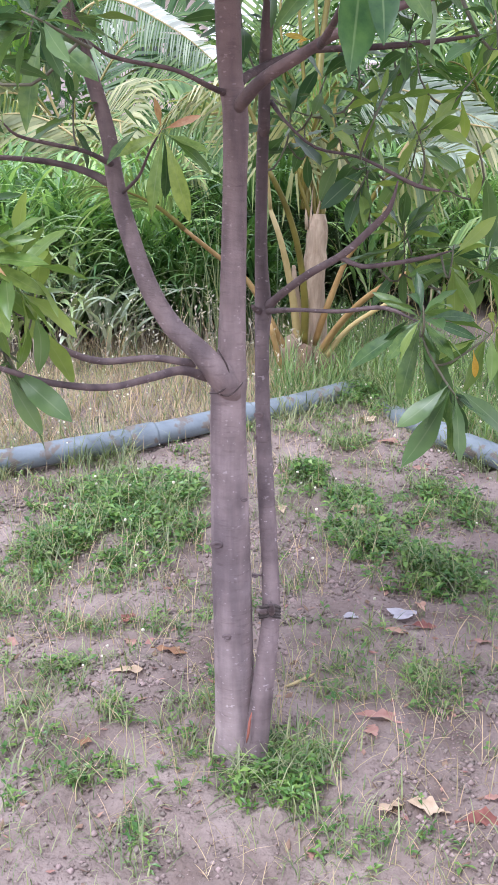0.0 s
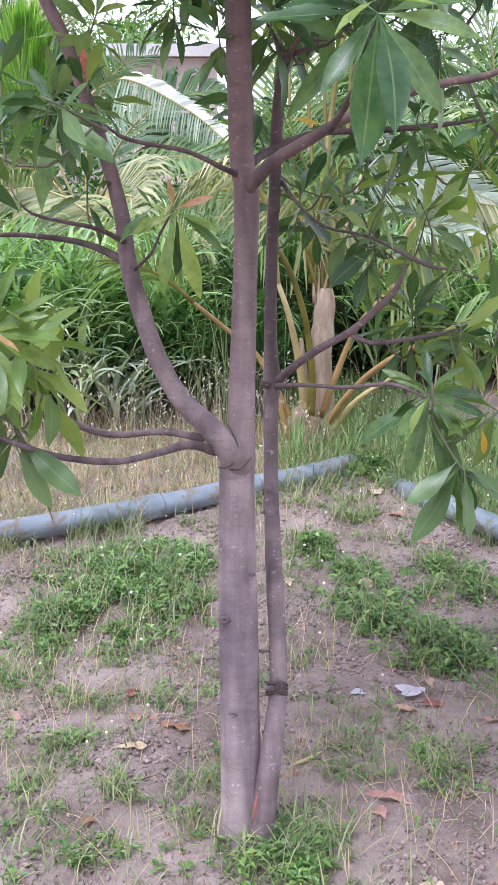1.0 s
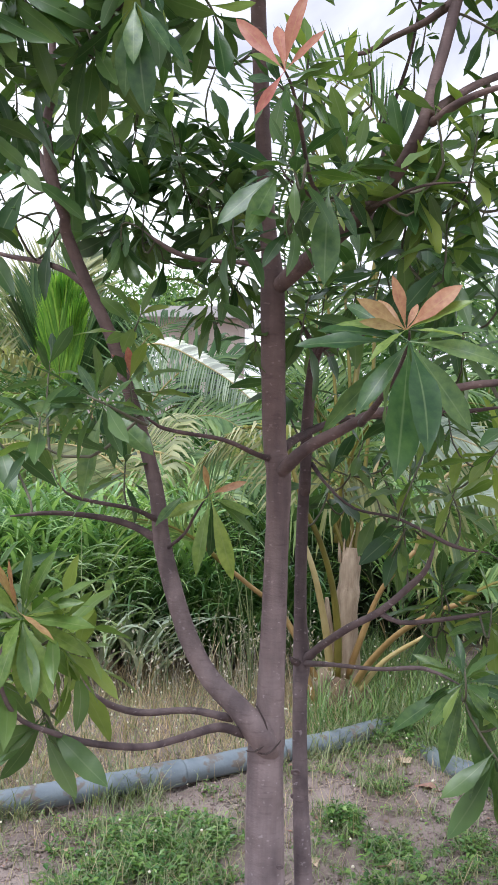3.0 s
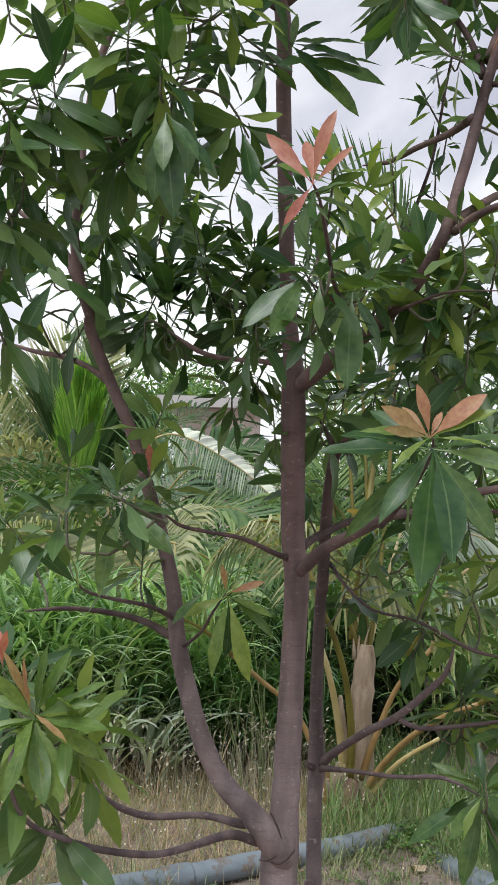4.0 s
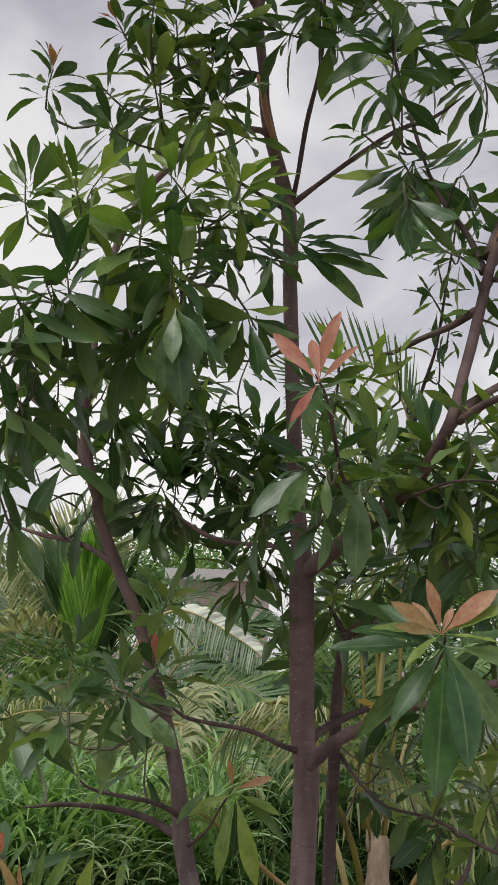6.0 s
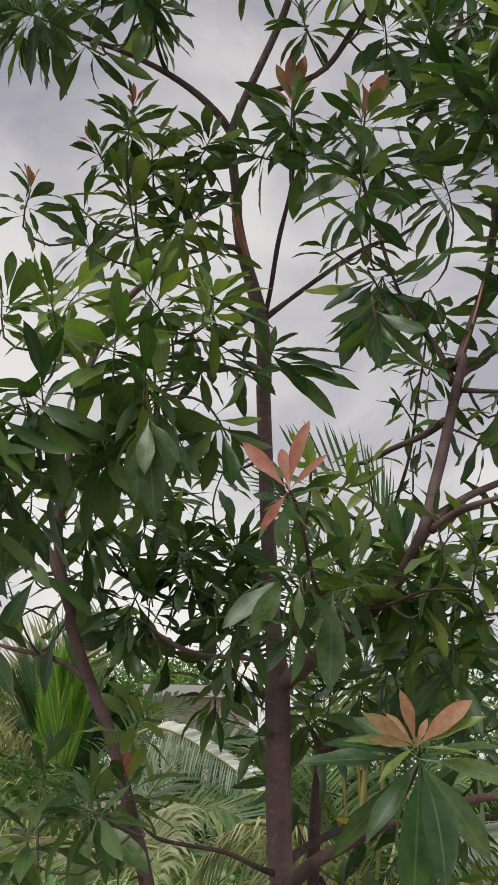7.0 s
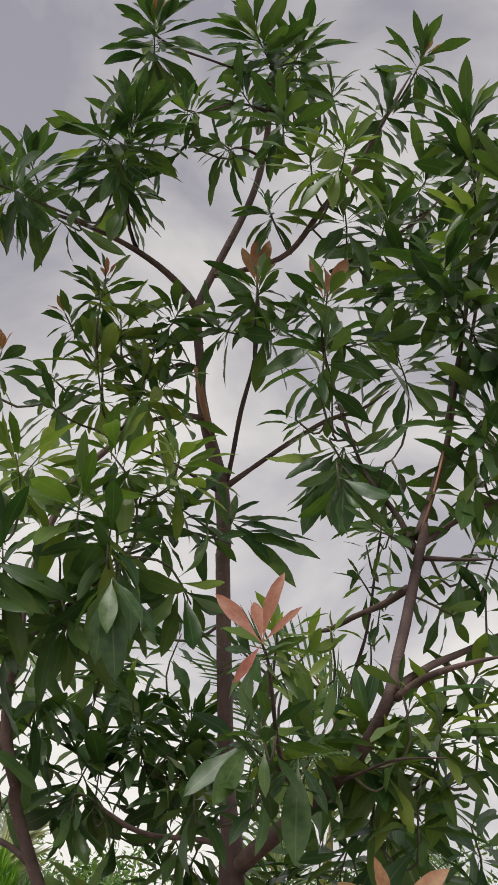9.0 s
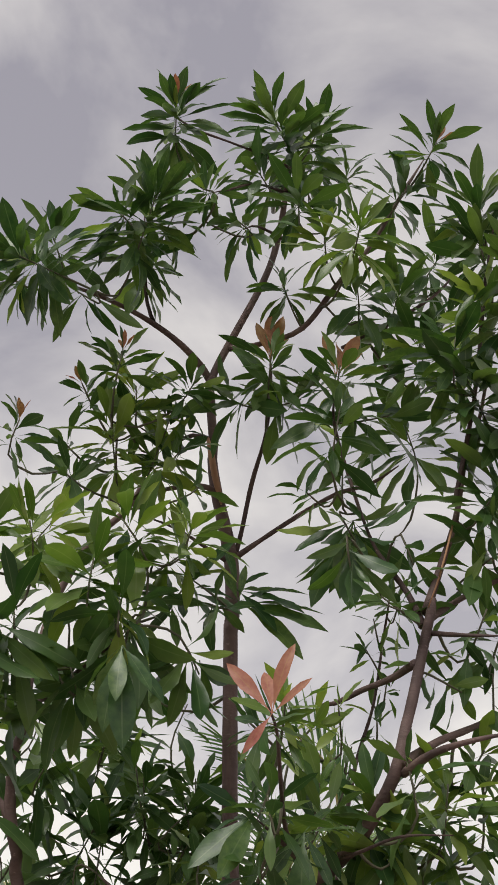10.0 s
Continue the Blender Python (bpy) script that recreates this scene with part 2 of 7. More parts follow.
frond_green = material("palm_frond", (0.10, 0.19, 0.06), (0.27, 0.37, 0.15), 2.5, 0.42, 0, 60, 0.3, "island")
# deep frond green, darkened to stand for backlit spikes and gaps between fronds
frond_deep = material("palm_frond_deep", (0.045, 0.105, 0.030), (0.11, 0.20, 0.06), 2.5, 0.42, 0, 60, 0.3, "island")
frond_silver = material("palm_frond_silver", (0.22, 0.29, 0.20), (0.42, 0.48, 0.40), 3, 0.35, 0, 60, 0.25, "island")
# lime frond green, lightened to stand for sun shining through the leaves
frond_bright = material("palm_frond_bright", (0.15, 0.34, 0.045), (0.36, 0.60, 0.10), 2.5, 0.42, 0, 60, 0.35, "island")
frond_pale = material("palm_frond_pale", (0.26, 0.29, 0.12), (0.52, 0.52, 0.32), 3, 0.5, 0, 60, 0.3, "island")
frond_white = material("palm_frond_bleached", (0.62, 0.65, 0.60), (0.86, 0.86, 0.84), 7, 0.4, 0, 60, 0.25, "island")
stalk_olive = material("stalk_olive", (0.12, 0.10, 0.02), (0.23, 0.20, 0.04), 6, 0.45, 0.2, 60)
stalk_orange = material("stalk_orange", (0.25, 0.145, 0.05), (0.43, 0.29, 0.12), 6, 0.45, 0.2, 60)
stalk_pale = material("stalk_pale", (0.42, 0.32, 0.12), (0.58, 0.48, 0.25), 6, 0.5, 0.2, 60)
fibre = material("palm_fibre", (0.26, 0.185, 0.125), (0.52, 0.41, 0.30), 9, 0.85, 0.8, 70, stretch=(3, 3, 0.5))
soil = material("sandy_soil", (0.150, 0.110, 0.094), (0.318, 0.256, 0.228), 3.4, 0.95, 1.0, 70, spread=(0.32, 0.66), spots=((0.19, 0.142, 0.124), 95.0, 0.60), detail=15.0)
clod = material("soil_clod", (0.19, 0.146, 0.127), (0.35, 0.285, 0.254), 30, 0.95, 0.6, 120, vary="island")
husk_brown = material("palm_husk", (0.11, 0.068, 0.045), (0.27, 0.185, 0.125), 14, 0.9, 0.9, 60, stretch=(2, 2, 0.6))
husk_pale = material("pale_husk", (0.42, 0.37, 0.29), (0.66, 0.61, 0.52), 8, 0.6, 0, 60, 0.25, "island")
straw = material("dry_grass", (0.35, 0.275, 0.165), (0.57, 0.465, 0.305), 4, 0.7, 0, 60, 0.25, "island")
seed_head = material("seed_head", (0.55, 0.52, 0.42), (0.75, 0.72, 0.62), 20, 0.8, 0, 60, 0.2, "island")
weed = material("weed_leaf", (0.052, 0.140, 0.026), (0.195, 0.335, 0.085), 9, 0.38, 0, 60, 0.25, "island")
weed_grass = material("weed_grass", (0.14, 0.19, 0.075), (0.31, 0.34, 0.19), 6, 0.55, 0, 60, 0.25, "island")
lawn = material("lawn_grass", (0.10, 0.19, 0.05), (0.25, 0.36, 0.13), 6, 0.5, 0, 60, 0.25, "island")
thicket_green = material("tall_grass", (0.075, 0.17, 0.04), (0.23, 0.36, 0.13), 2.2, 0.28, 0, 60, 0.2, "island")
shrub_leaf = material("shrub_leaf", (0.045, 0.10, 0.030), (0.10, 0.19, 0.055), 3, 0.5, 0, 60, 0.2, "island")
cane_leaf = material("cane_leaf", (0.145, 0.29, 0.075), (0.37, 0.53, 0.25), 3.0, 0.24, 0, 60, 0.3, "island")
# darker copy of the cane leaf; the thicket's shade is put into its colour
shade_toned_cane = material("shade_toned_blade", (0.05, 0.12, 0.03), (0.12, 0.22, 0.07), 3.0, 0.4, 0, 60, 0.2, "island")
# near-black green that paints the shade deep inside the thicket
gap_shade = material("gap_shade_leaf", (0.035, 0.06, 0.022), (0.055, 0.085, 0.035), 3, 0.6, 0, 60, 0.05, "island")
silver_reed = material("silver_reed_leaf", (0.22, 0.29, 0.19), (0.50, 0.55, 0.44), 2.5, 0.2, 0, 60, 0.2, "island")
reed = material("reed_leaf", (0.16, 0.27, 0.10), (0.42, 0.50, 0.30), 2.5, 0.22, 0, 60, 0.2, "island")
pvc = material("grey_pvc", (0.135, 0.165, 0.190), (0.245, 0.285, 0.315), 7, 0.40, 0.25, 30, spots=((0.17, 0.145, 0.125), 16.0, 0.57), detail=9.0)
leaf_tan = material("fallen_tan", (0.42, 0.30, 0.20), (0.60, 0.47, 0.34), 25, 0.7, 0.2, 90, 0.1)
leaf_red = material("fallen_red", (0.30, 0.15, 0.12), (0.47, 0.28, 0.225), 25, 0.65, 0.2, 90, 0.1)
leaf_orange = material("fallen_orange", (0.38, 0.21, 0.14), (0.52, 0.34, 0.25), 25, 0.65, 0.2, 90, 0.1)
leaf_brown = material("fallen_brown", (0.22, 0.11, 0.06), (0.34, 0.19, 0.10), 25, 0.7, 0.2, 90, 0.1)
leaf_darkred = material("fallen_darkred", (0.17, 0.055, 0.045), (0.30, 0.12, 0.09), 25, 0.6, 0.2, 90, 0.1)
leaf_flake = material("dead_flake", (0.17, 0.09, 0.065), (0.36, 0.23, 0.165), 40, 0.8, 0, 60, 0.0, "island")
paper = material("white_paper", (0.30, 0.29, 0.31), (0.48, 0.46, 0.48), 18, 0.7, 0.3, 50)
plaster = material("weathered_plaster", (0.46, 0.37, 0.32), (0.60, 0.52, 0.46), 1.2, 0.9, 0.3, 20)
roofing = material("roof_sheet", (0.46, 0.44, 0.42), (0.60, 0.58, 0.56), 0.8, 0.6, 0.2, 12)
glass_dark = material("window_glass", (0.03, 0.035, 0.04), (0.05, 0.055, 0.06), 2, 0.1, 0)


# ---- building blocks ----
rng = np.random.default_rng(7)


def thing(name, base, label, category, group=""):
    ob = new(name)
    ob.location = base
    ob.empty_display_size = 0.1
    return tagged(ob, label, category, group)


def link(name, me, mat, parent=None, label="", kind=""):
    """A mesh given in world coordinates as one object; under a parent it becomes that thing's part."""
    if mat and not me.materials:
        me.materials.append(mat)
    ob = new(name, me)
    if parent is not None:
        ob.parent = parent
        ob.matrix_parent_inverse = Matrix.Translation(-parent.location)
    return tagged(ob, label, kind=kind)


def mesh(name, verts, faces, smooth=True):
    me = bpy.data.meshes.new(name)
    me.from_pydata(np.asarray(verts).tolist(), [], faces if isinstance(faces, list) else faces.tolist())
    if smooth:
        me.polygons.foreach_set("use_smooth", np.ones(len(me.polygons), bool))
    me.update()
    return me


def spline(points, step):
    """A smooth curve through rows of x, y, z, r."""
    p = np.array(points, float)
    p = np.vstack([2 * p[0] - p[1], p, 2 * p[-1] - p[-2]])
    out = []
    for i in range(1, len(p) - 2):
        a, b, c, d = p[i - 1 : i + 3]
        n = max(2, int(np.linalg.norm(c[:3] - b[:3]) / step))
        for u in np.arange(n) / n:
            out.append(0.5 * (2 * b + (c - a) * u + (2 * a - 5 * b + 4 * c - d) * u**2 + (3 * b - a - 3 * c + d) * u**3))
    out.append(p[-2])
    return np.array(out)


def tube(points, seg=10, step=0.03, rough=0.05, knots=0.0):
    """Verts and faces of a tapered, slightly uneven rod along the points, closed at both ends."""
    c = spline(points, step)
    n = len(c)
    tan = np.gradient(c[:, :3], axis=0)
    tan /= np.linalg.norm(tan, axis=1)[:, None] + 1e-9
    side = np.cross(tan, (0.3, 0.9, 0.1))
    side /= np.linalg.norm(side, axis=1)[:, None] + 1e-9
    up = np.cross(side, tan)
    ang = np.arange(seg) / seg * 2 * np.pi
    wob = 1 + rough * rng.normal(size=(n, 1)) * 0.5 + rough * np.sin(ang[None] * 2 + np.linspace(0, 9, n)[:, None])
    if knots:
        along = np.cumsum(np.r_[0, np.linalg.norm(np.diff(c[:, :3], axis=0), axis=1)])
        wob += knots * (np.sin(along * 2 * np.pi / 0.06) > 0.9)[:, None]
    rad = np.maximum(c[:, 3:4], 0.0008) * wob
    v = c[:, None, :3] + rad[..., None] * (np.cos(ang)[None, :, None] * side[:, None] + np.sin(ang)[None, :, None] * up[:, None])
    v = np.vstack([v.reshape(-1, 3), c[0, :3], c[-1, :3]])
    f = []
    for i in range(n - 1):
        for j in range(seg):
            k = (j + 1) % seg
            f.append((i * seg + j, i * seg + k, (i + 1) * seg + k, (i + 1) * seg + j))
    for j in range(seg):
        k = (j + 1) % seg
        f.append((n * seg, k, j))
        f.append((n * seg + 1, (n - 1) * seg + j, (n - 1) * seg + k))
    return v, f


def value_noise(x, y, seed=0):
    """Smooth noise of 0 to 1 on the plane."""
    xi, yi = np.floor(x).astype(int), np.floor(y).astype(int)
    u, v = x - xi, y - yi
    u, v = u * u * (3 - 2 * u), v * v * (3 - 2 * v)

    def h(a, b):
        k = (a * 374761393 + b * 668265263 + seed * 974711) & 0x7FFFFFFF
        k = ((k ^ (k >> 13)) * 1274126177) & 0x7FFFFFFF
        return ((k ^ (k >> 16)) & 0xFFFF) / 65535.0

    return (h(xi, yi) * (1 - u) + h(xi + 1, yi) * u) * (1 - v) + (h(xi, yi + 1) * (1 - u) + h(xi + 1, yi + 1) * u) * v


def ground_height(x, y):
    x, y = np.asarray(x, float), np.asarray(y, float)
    near = np.clip(1.6 - np.hypot(x, y - 3) / 6, 0, 1)
    rise = 0.05 * (value_noise(x * 0.9, y * 0.9, 1) - 0.5) + 0.035 * (value_noise(x * 3, y * 3, 2) - 0.5)
    fine = 0.020 * (value_noise(x * 9, y * 9, 3) - 0.5) + 0.024 * (value_noise(x * 22, y * 22, 4) - 0.5) + 0.012 * (value_noise(x * 47, y * 47, 14) - 0.5)
    return (rise + fine) * near + 0.03 * np.exp(-((x**2 + (y - 2.05) ** 2) / 0.08))


# ---- ground ----
def spaced(low, high, fine_low, fine_high, step):
    a = list(np.arange(fine_low, fine_high, step))
    s, p = step, fine_low
    while p > low:
        s = min(s * 1.25, 120)
        p -= s
        a.insert(0, p)
    s, p = step, a[-1]
    while p < high:
        s = min(s * 1.25, 120)
        p += s
        a.append(p)
    return np.array(a)


gx, gy = spaced(-900, 900, -1.35, 1.35, 0.015), spaced(-900, 1500, 1.35, 4.9, 0.015)
X, Y = np.meshgrid(gx, gy)
Z = ground_height(X, Y)
idx = np.arange(X.size).reshape(X.shape)
quads = np.stack([idx[:-1, :-1], idx[:-1, 1:], idx[1:, 1:], idx[1:, :-1]], -1).reshape(-1, 4)
ground = link("ground", mesh("ground", np.stack([X, Y, Z], -1).reshape(-1, 3), quads), soil)
tagged(ground, "bare pinkish sandy soil with scattered clods and weeds", "ground", kind="structure")

# ---- the tree ----
TREE = (0.0, 2.05, 0.0)
tree = thing("tree", TREE, "young grey-barked tree with long drooping leaves and red shoots", "tree")
SPINES = []


def limb(name, points, mat, seg=10, label=""):
    thick = points[0][3] > 0.012
    if name in ("twig", "branch"):
        points = points[:-1] + [(*points[-1][:3], 0.4 * points[-1][3])]
    v, f = tube(points, seg, 0.02, 0.02 if thick else 0.06, 0.0)
    if name in ("trunk", "stem"):
        v[:, 2] = np.maximum(v[:, 2], ground_height(v[:, 0], v[:, 1]) - 0.03)
    SPINES.append(spline(points, 0.05))
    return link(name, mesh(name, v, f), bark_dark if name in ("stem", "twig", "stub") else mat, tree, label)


def blade(width, bend, fold, twist, rows=9):
    """One lance-shaped leaf along +y, unit length: a thin stalk, widest past the middle, folded on its midrib, arched and wavy-edged."""
    v, uv, f = [], [], []
    for i in range(rows + 1):
        s = i / rows
        body = max(0.0, (s - 0.11) / 0.89)
        w = width * math.sin(math.pi * body**1.22) ** 0.85 if 0 < body < 1 else 0.0
        w = max(w, 0.009 if s < 0.2 else 0.0012)
        a = bend * s * s**0.35
        y, z = s * math.cos(a * 0.55), -s * math.sin(a * 0.55)
        turn = twist * s
        wave = 0.16 * w * math.sin(s * 15 + width * 90)
        for k in (-1, 0, 1):
            hx, hz = k * w * math.cos(fold), abs(k) * (w * math.sin(fold) + wave * k)
            v.append((hx * math.cos(turn) - hz * math.sin(turn), y, z + hx * math.sin(turn) + hz * math.cos(turn)))
            uv.append((0.5 + 0.5 * k, s))
    for i in range(rows):
        for k in (0, 1):
            a = i * 3 + k
            f.append((a, a + 1, a + 4, a + 3))
    return np.array(v), np.array(uv), f


BLADES = [blade(w, b, fo, tw) for w, b, fo, tw in
          ((0.128, 0.20, 0.24, 0.25), (0.112, 0.40, 0.30, -0.35), (0.134, 0.10, 0.18, 0.35), (0.116, 0.65, 0.30, -0.35), (0.128, 0.30, 0.16, 0.55), (0.098, 0.2, 0.34, -0.45))]


def leaf_mesh(name, v, uv, f, mat):
    me = mesh(name, v, f)
    layer = me.uv_layers.new(name="blade")
    corner = np.empty(len(me.loops), int)
    me.loops.foreach_get("vertex_index", corner)
    layer.data.foreach_set("uv", np.asarray(uv)[corner].ravel())
    me.materials.append(mat)
    return me


SINGLE = {m.name: [leaf_mesh("leaf", *b, m) for b in BLADES] for m in (leaf_single, leaf_young, leaf_bud, leaf_amber, leaf_yellow)}
MASS = {"green": ([], [], []), "young": ([], [], [])}
counted = {"leaf": 0}


def put_leaf(root, way, normal, length, mat, single, kind=None, wide=None):
    d = Vector(way).normalized()
    nrm = Vector(normal)
    nrm = (nrm - d * nrm.dot(d)).normalized()
    side = d.cross(nrm)
    kind = int(rng.integers(len(BLADES))) if kind is None else kind
    wide = float(rng.uniform(0.85, 1.2)) if wide is None else wide
    m = Matrix.Translation(root) @ Matrix((side * length * wide, d * length, nrm * length)).transposed().to_4x4()
    if single:
        ob = new("leaf", SINGLE[mat.name][kind])
        ob.parent = tree
        ob.matrix_parent_inverse = Matrix.Translation(-Vector(TREE))
        ob.matrix_basis = m
        counted["leaf"] += 1
    else:
        vs, us, fs = MASS["young" if mat == leaf_young else "green"]
        v, uv, f = BLADES[kind]
        base = sum(len(a) for a in vs)
        a = np.array(m)
        vs.append(v @ a[:3, :3].T + a[:3, 3])
        us.append(uv)
        fs.extend(tuple(base + i for i in q) for q in f)


def rosette(place, axis, length, count, shoot, droop, tip="", tone="green"):
    """A leafy shoot: leaves spiral up a short twig, spreading below, upright at the tip, pulled down by their weight."""
    c, a = Vector(place), Vector(axis).normalized()
    a = (a + Vector(rng.normal(0, 0.22, 3))).normalized()
    u = a.orthogonal().normalized()
    w = a.cross(u)
    near = c.y < 1.72 or tip == "bud"
    mat = leaf_young if tone == "young" else leaf_single
    start = rng.uniform(0, 6.28)
    reds = {"bud": 4, "red": 3}.get(tip, 0)
    count = int(count * (1.5 if c.z > 2.9 else 0.95 if c.x < -0.1 and c.z < 2.7 else 1.4 if c.z > 2.2 and c.x > 0.3 else 1.2 if c.z > 2.2 else 0.95))
    for i in range(count):
        s = i / max(1, count - 1)
        phi = start + i * 2.39996 + rng.normal(0, 0.25)
        th = radians(122 - 96 * s + rng.normal(0, 13))
        d = a * math.cos(th) + (u * math.cos(phi) + w * math.sin(phi)) * math.sin(th)
        pull = (0.75 if c.z > 2.1 else 0.95) * droop * (1.15 - 0.6 * s) * rng.uniform(0.5, 1.3)
        d = (d + Vector((0, 0, -pull))).normalized()
        root = c + a * shoot * 0.7 * (s - 0.5) + Vector(rng.normal(0, 0.004, 3))
        size = length * rng.uniform(0.62, 1.2) * (1.0 - 0.25 * max(0, s - 0.75) * 4)
        size = min(size, 0.165)
        up = a + Vector((0, 0, 0.35)) + Vector(rng.normal(0, 0.42, 3))
        one = mat if rng.random() > 0.0002 else leaf_yellow
        if mat == leaf_single and rng.random() < 0.07:
            one = leaf_young
        put_leaf(root, d, up, size, one, (near and counted["leaf"] < 165) or one == leaf_yellow, None, float(rng.uniform(0.85, 1.12)) if c.z > 2.2 else None)
    for i in range(reds):
        phi = start + i * 2.1
        th = radians((6 if tip == "bud" else 8) + 13 * (i % 3))
        d = a * math.cos(th) + (u * math.cos(phi) + w * math.sin(phi)) * math.sin(th)
        put_leaf(c + a * shoot * 0.5, d, u * math.cos(phi + 3.14) + w * math.sin(phi + 3.14), length * (1.0 if tip == "bud" else 0.5), leaf_bud, True, (0, 2)[i % 2], 1.15)
    # the twig that carries it, from the nearest stretch of branch or older twig
    foot = c - a * shoot * 0.6
    best, at = 9.0, None
    for sp in SPINES:
        gap = np.linalg.norm(sp[:, :3] - np.array(foot), axis=1) + 0.5 * np.maximum(0, sp[:, 2] - foot.z)
        k = int(gap.argmin())
        if gap[k] < best:
            best, at = gap[k], sp[k]
    tip_at = c + a * shoot * 0.5
    if best > 0.02:
        root = Vector(at[:3])
        gap = (foot - root).length
        bow = foot - a * gap * 0.35
        rows = [(*root, min(at[3] * 0.8, 0.0022 + 0.010 * gap)), (*(root.lerp(bow, 0.5) + Vector((0, 0, -0.04 * gap))), 0.0021 + 0.004 * gap), (*foot, 0.0022), (*tip_at, 0.0014)]
    else:
        rows = [(*foot, 0.0024), (*c, 0.0020), (*tip_at, 0.0014)]
    SPINES.append(spline(rows, 0.03))
    v, f = tube(rows, 6, 0.03, 0.05)
    link("twig", mesh("twig", v, f), shoot_bark, tree)


def leaf_at(root, tip, wide, kind):
    """One large leaf from its stalk's foot to its tip, its face turned up and outwards."""
    r, d = Vector(root), Vector(tip) - Vector(root)
    n = Vector((-0.3 * r.x, -0.8, 0.25 if kind in ("bud", "amber") else 0.75)) + Vector(rng.normal(0, 0.18, 3))
    wide *= 0.95 if kind == "bud" else 1.0
    mat = {"g": leaf_single, "young": leaf_young, "bud": leaf_bud, "amber": leaf_amber, "yellow": leaf_yellow}[kind]
    put_leaf(r, d + Vector((0, 0, 0.08 * d.length)), n, d.length * 1.03, mat, True, (0, 2, 1)[int(rng.integers(3))], wide * 0.93)


def knot(name, place, size, label):
    """A small squashed lump with a sunken eye, set into the bark."""
    v, f = [], []
    for i, (r, d) in enumerate(((1.0, 0.0), (0.85, 0.30), (0.55, 0.38), (0.25, 0.15))):
        for j in range(10):
            a = j / 10 * 6.2832
            v.append((place[0] + size * r * math.cos(a) * 1.1, place[1] - size * d, place[2] + size * r * math.sin(a) * 0.75))
        if i:
            f += [((i - 1) * 10 + j, (i - 1) * 10 + (j + 1) % 10, i * 10 + (j + 1) % 10, i * 10 + j) for j in range(10)]
    f.append(tuple(range(30, 40)))
    return link(name, mesh(name, v, f), bark_dark, tree, label)


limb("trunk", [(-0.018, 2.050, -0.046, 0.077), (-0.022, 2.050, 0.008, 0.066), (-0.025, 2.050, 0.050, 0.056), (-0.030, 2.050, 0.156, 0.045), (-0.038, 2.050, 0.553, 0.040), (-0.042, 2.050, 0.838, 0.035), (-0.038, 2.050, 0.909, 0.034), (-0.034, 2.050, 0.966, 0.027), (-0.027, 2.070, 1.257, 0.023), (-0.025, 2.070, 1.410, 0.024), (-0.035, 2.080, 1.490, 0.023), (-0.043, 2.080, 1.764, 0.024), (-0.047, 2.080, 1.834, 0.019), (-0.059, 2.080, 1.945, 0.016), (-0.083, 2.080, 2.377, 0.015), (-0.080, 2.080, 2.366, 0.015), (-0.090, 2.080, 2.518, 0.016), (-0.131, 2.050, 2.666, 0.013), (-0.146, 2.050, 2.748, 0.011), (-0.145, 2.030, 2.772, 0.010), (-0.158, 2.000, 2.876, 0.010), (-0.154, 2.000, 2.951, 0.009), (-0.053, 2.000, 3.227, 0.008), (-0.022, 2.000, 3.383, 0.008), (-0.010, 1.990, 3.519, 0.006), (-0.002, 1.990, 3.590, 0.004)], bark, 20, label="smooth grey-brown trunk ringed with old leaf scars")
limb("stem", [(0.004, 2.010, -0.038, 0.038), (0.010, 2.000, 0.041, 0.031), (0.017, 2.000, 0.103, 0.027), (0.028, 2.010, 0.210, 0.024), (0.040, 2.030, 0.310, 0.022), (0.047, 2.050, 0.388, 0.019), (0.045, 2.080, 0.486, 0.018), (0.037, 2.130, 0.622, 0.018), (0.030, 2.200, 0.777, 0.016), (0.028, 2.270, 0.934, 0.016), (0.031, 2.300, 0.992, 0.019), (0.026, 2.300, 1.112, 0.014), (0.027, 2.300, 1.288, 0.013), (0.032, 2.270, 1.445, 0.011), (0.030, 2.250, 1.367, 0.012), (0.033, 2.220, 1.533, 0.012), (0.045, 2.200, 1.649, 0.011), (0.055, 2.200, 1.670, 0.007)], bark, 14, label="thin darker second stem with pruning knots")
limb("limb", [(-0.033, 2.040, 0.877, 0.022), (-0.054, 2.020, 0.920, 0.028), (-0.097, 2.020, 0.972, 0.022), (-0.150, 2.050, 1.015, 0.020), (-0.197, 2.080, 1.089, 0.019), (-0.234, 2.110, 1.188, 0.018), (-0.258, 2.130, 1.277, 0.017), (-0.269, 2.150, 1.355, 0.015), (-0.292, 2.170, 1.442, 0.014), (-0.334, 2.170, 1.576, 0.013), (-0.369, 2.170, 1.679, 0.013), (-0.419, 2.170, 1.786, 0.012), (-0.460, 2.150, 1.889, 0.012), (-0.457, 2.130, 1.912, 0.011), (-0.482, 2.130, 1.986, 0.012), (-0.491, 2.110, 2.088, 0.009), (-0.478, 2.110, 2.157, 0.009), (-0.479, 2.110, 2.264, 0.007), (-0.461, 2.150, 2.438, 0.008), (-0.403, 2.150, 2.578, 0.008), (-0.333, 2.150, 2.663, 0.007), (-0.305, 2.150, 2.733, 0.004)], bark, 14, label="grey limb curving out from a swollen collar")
limb("branch", [(-0.482, 2.130, 1.973, 0.009), (-0.520, 2.150, 2.045, 0.009), (-0.571, 2.200, 2.090, 0.007), (-0.662, 2.250, 2.164, 0.005), (-0.756, 2.300, 2.229, 0.003)], bark, 10)
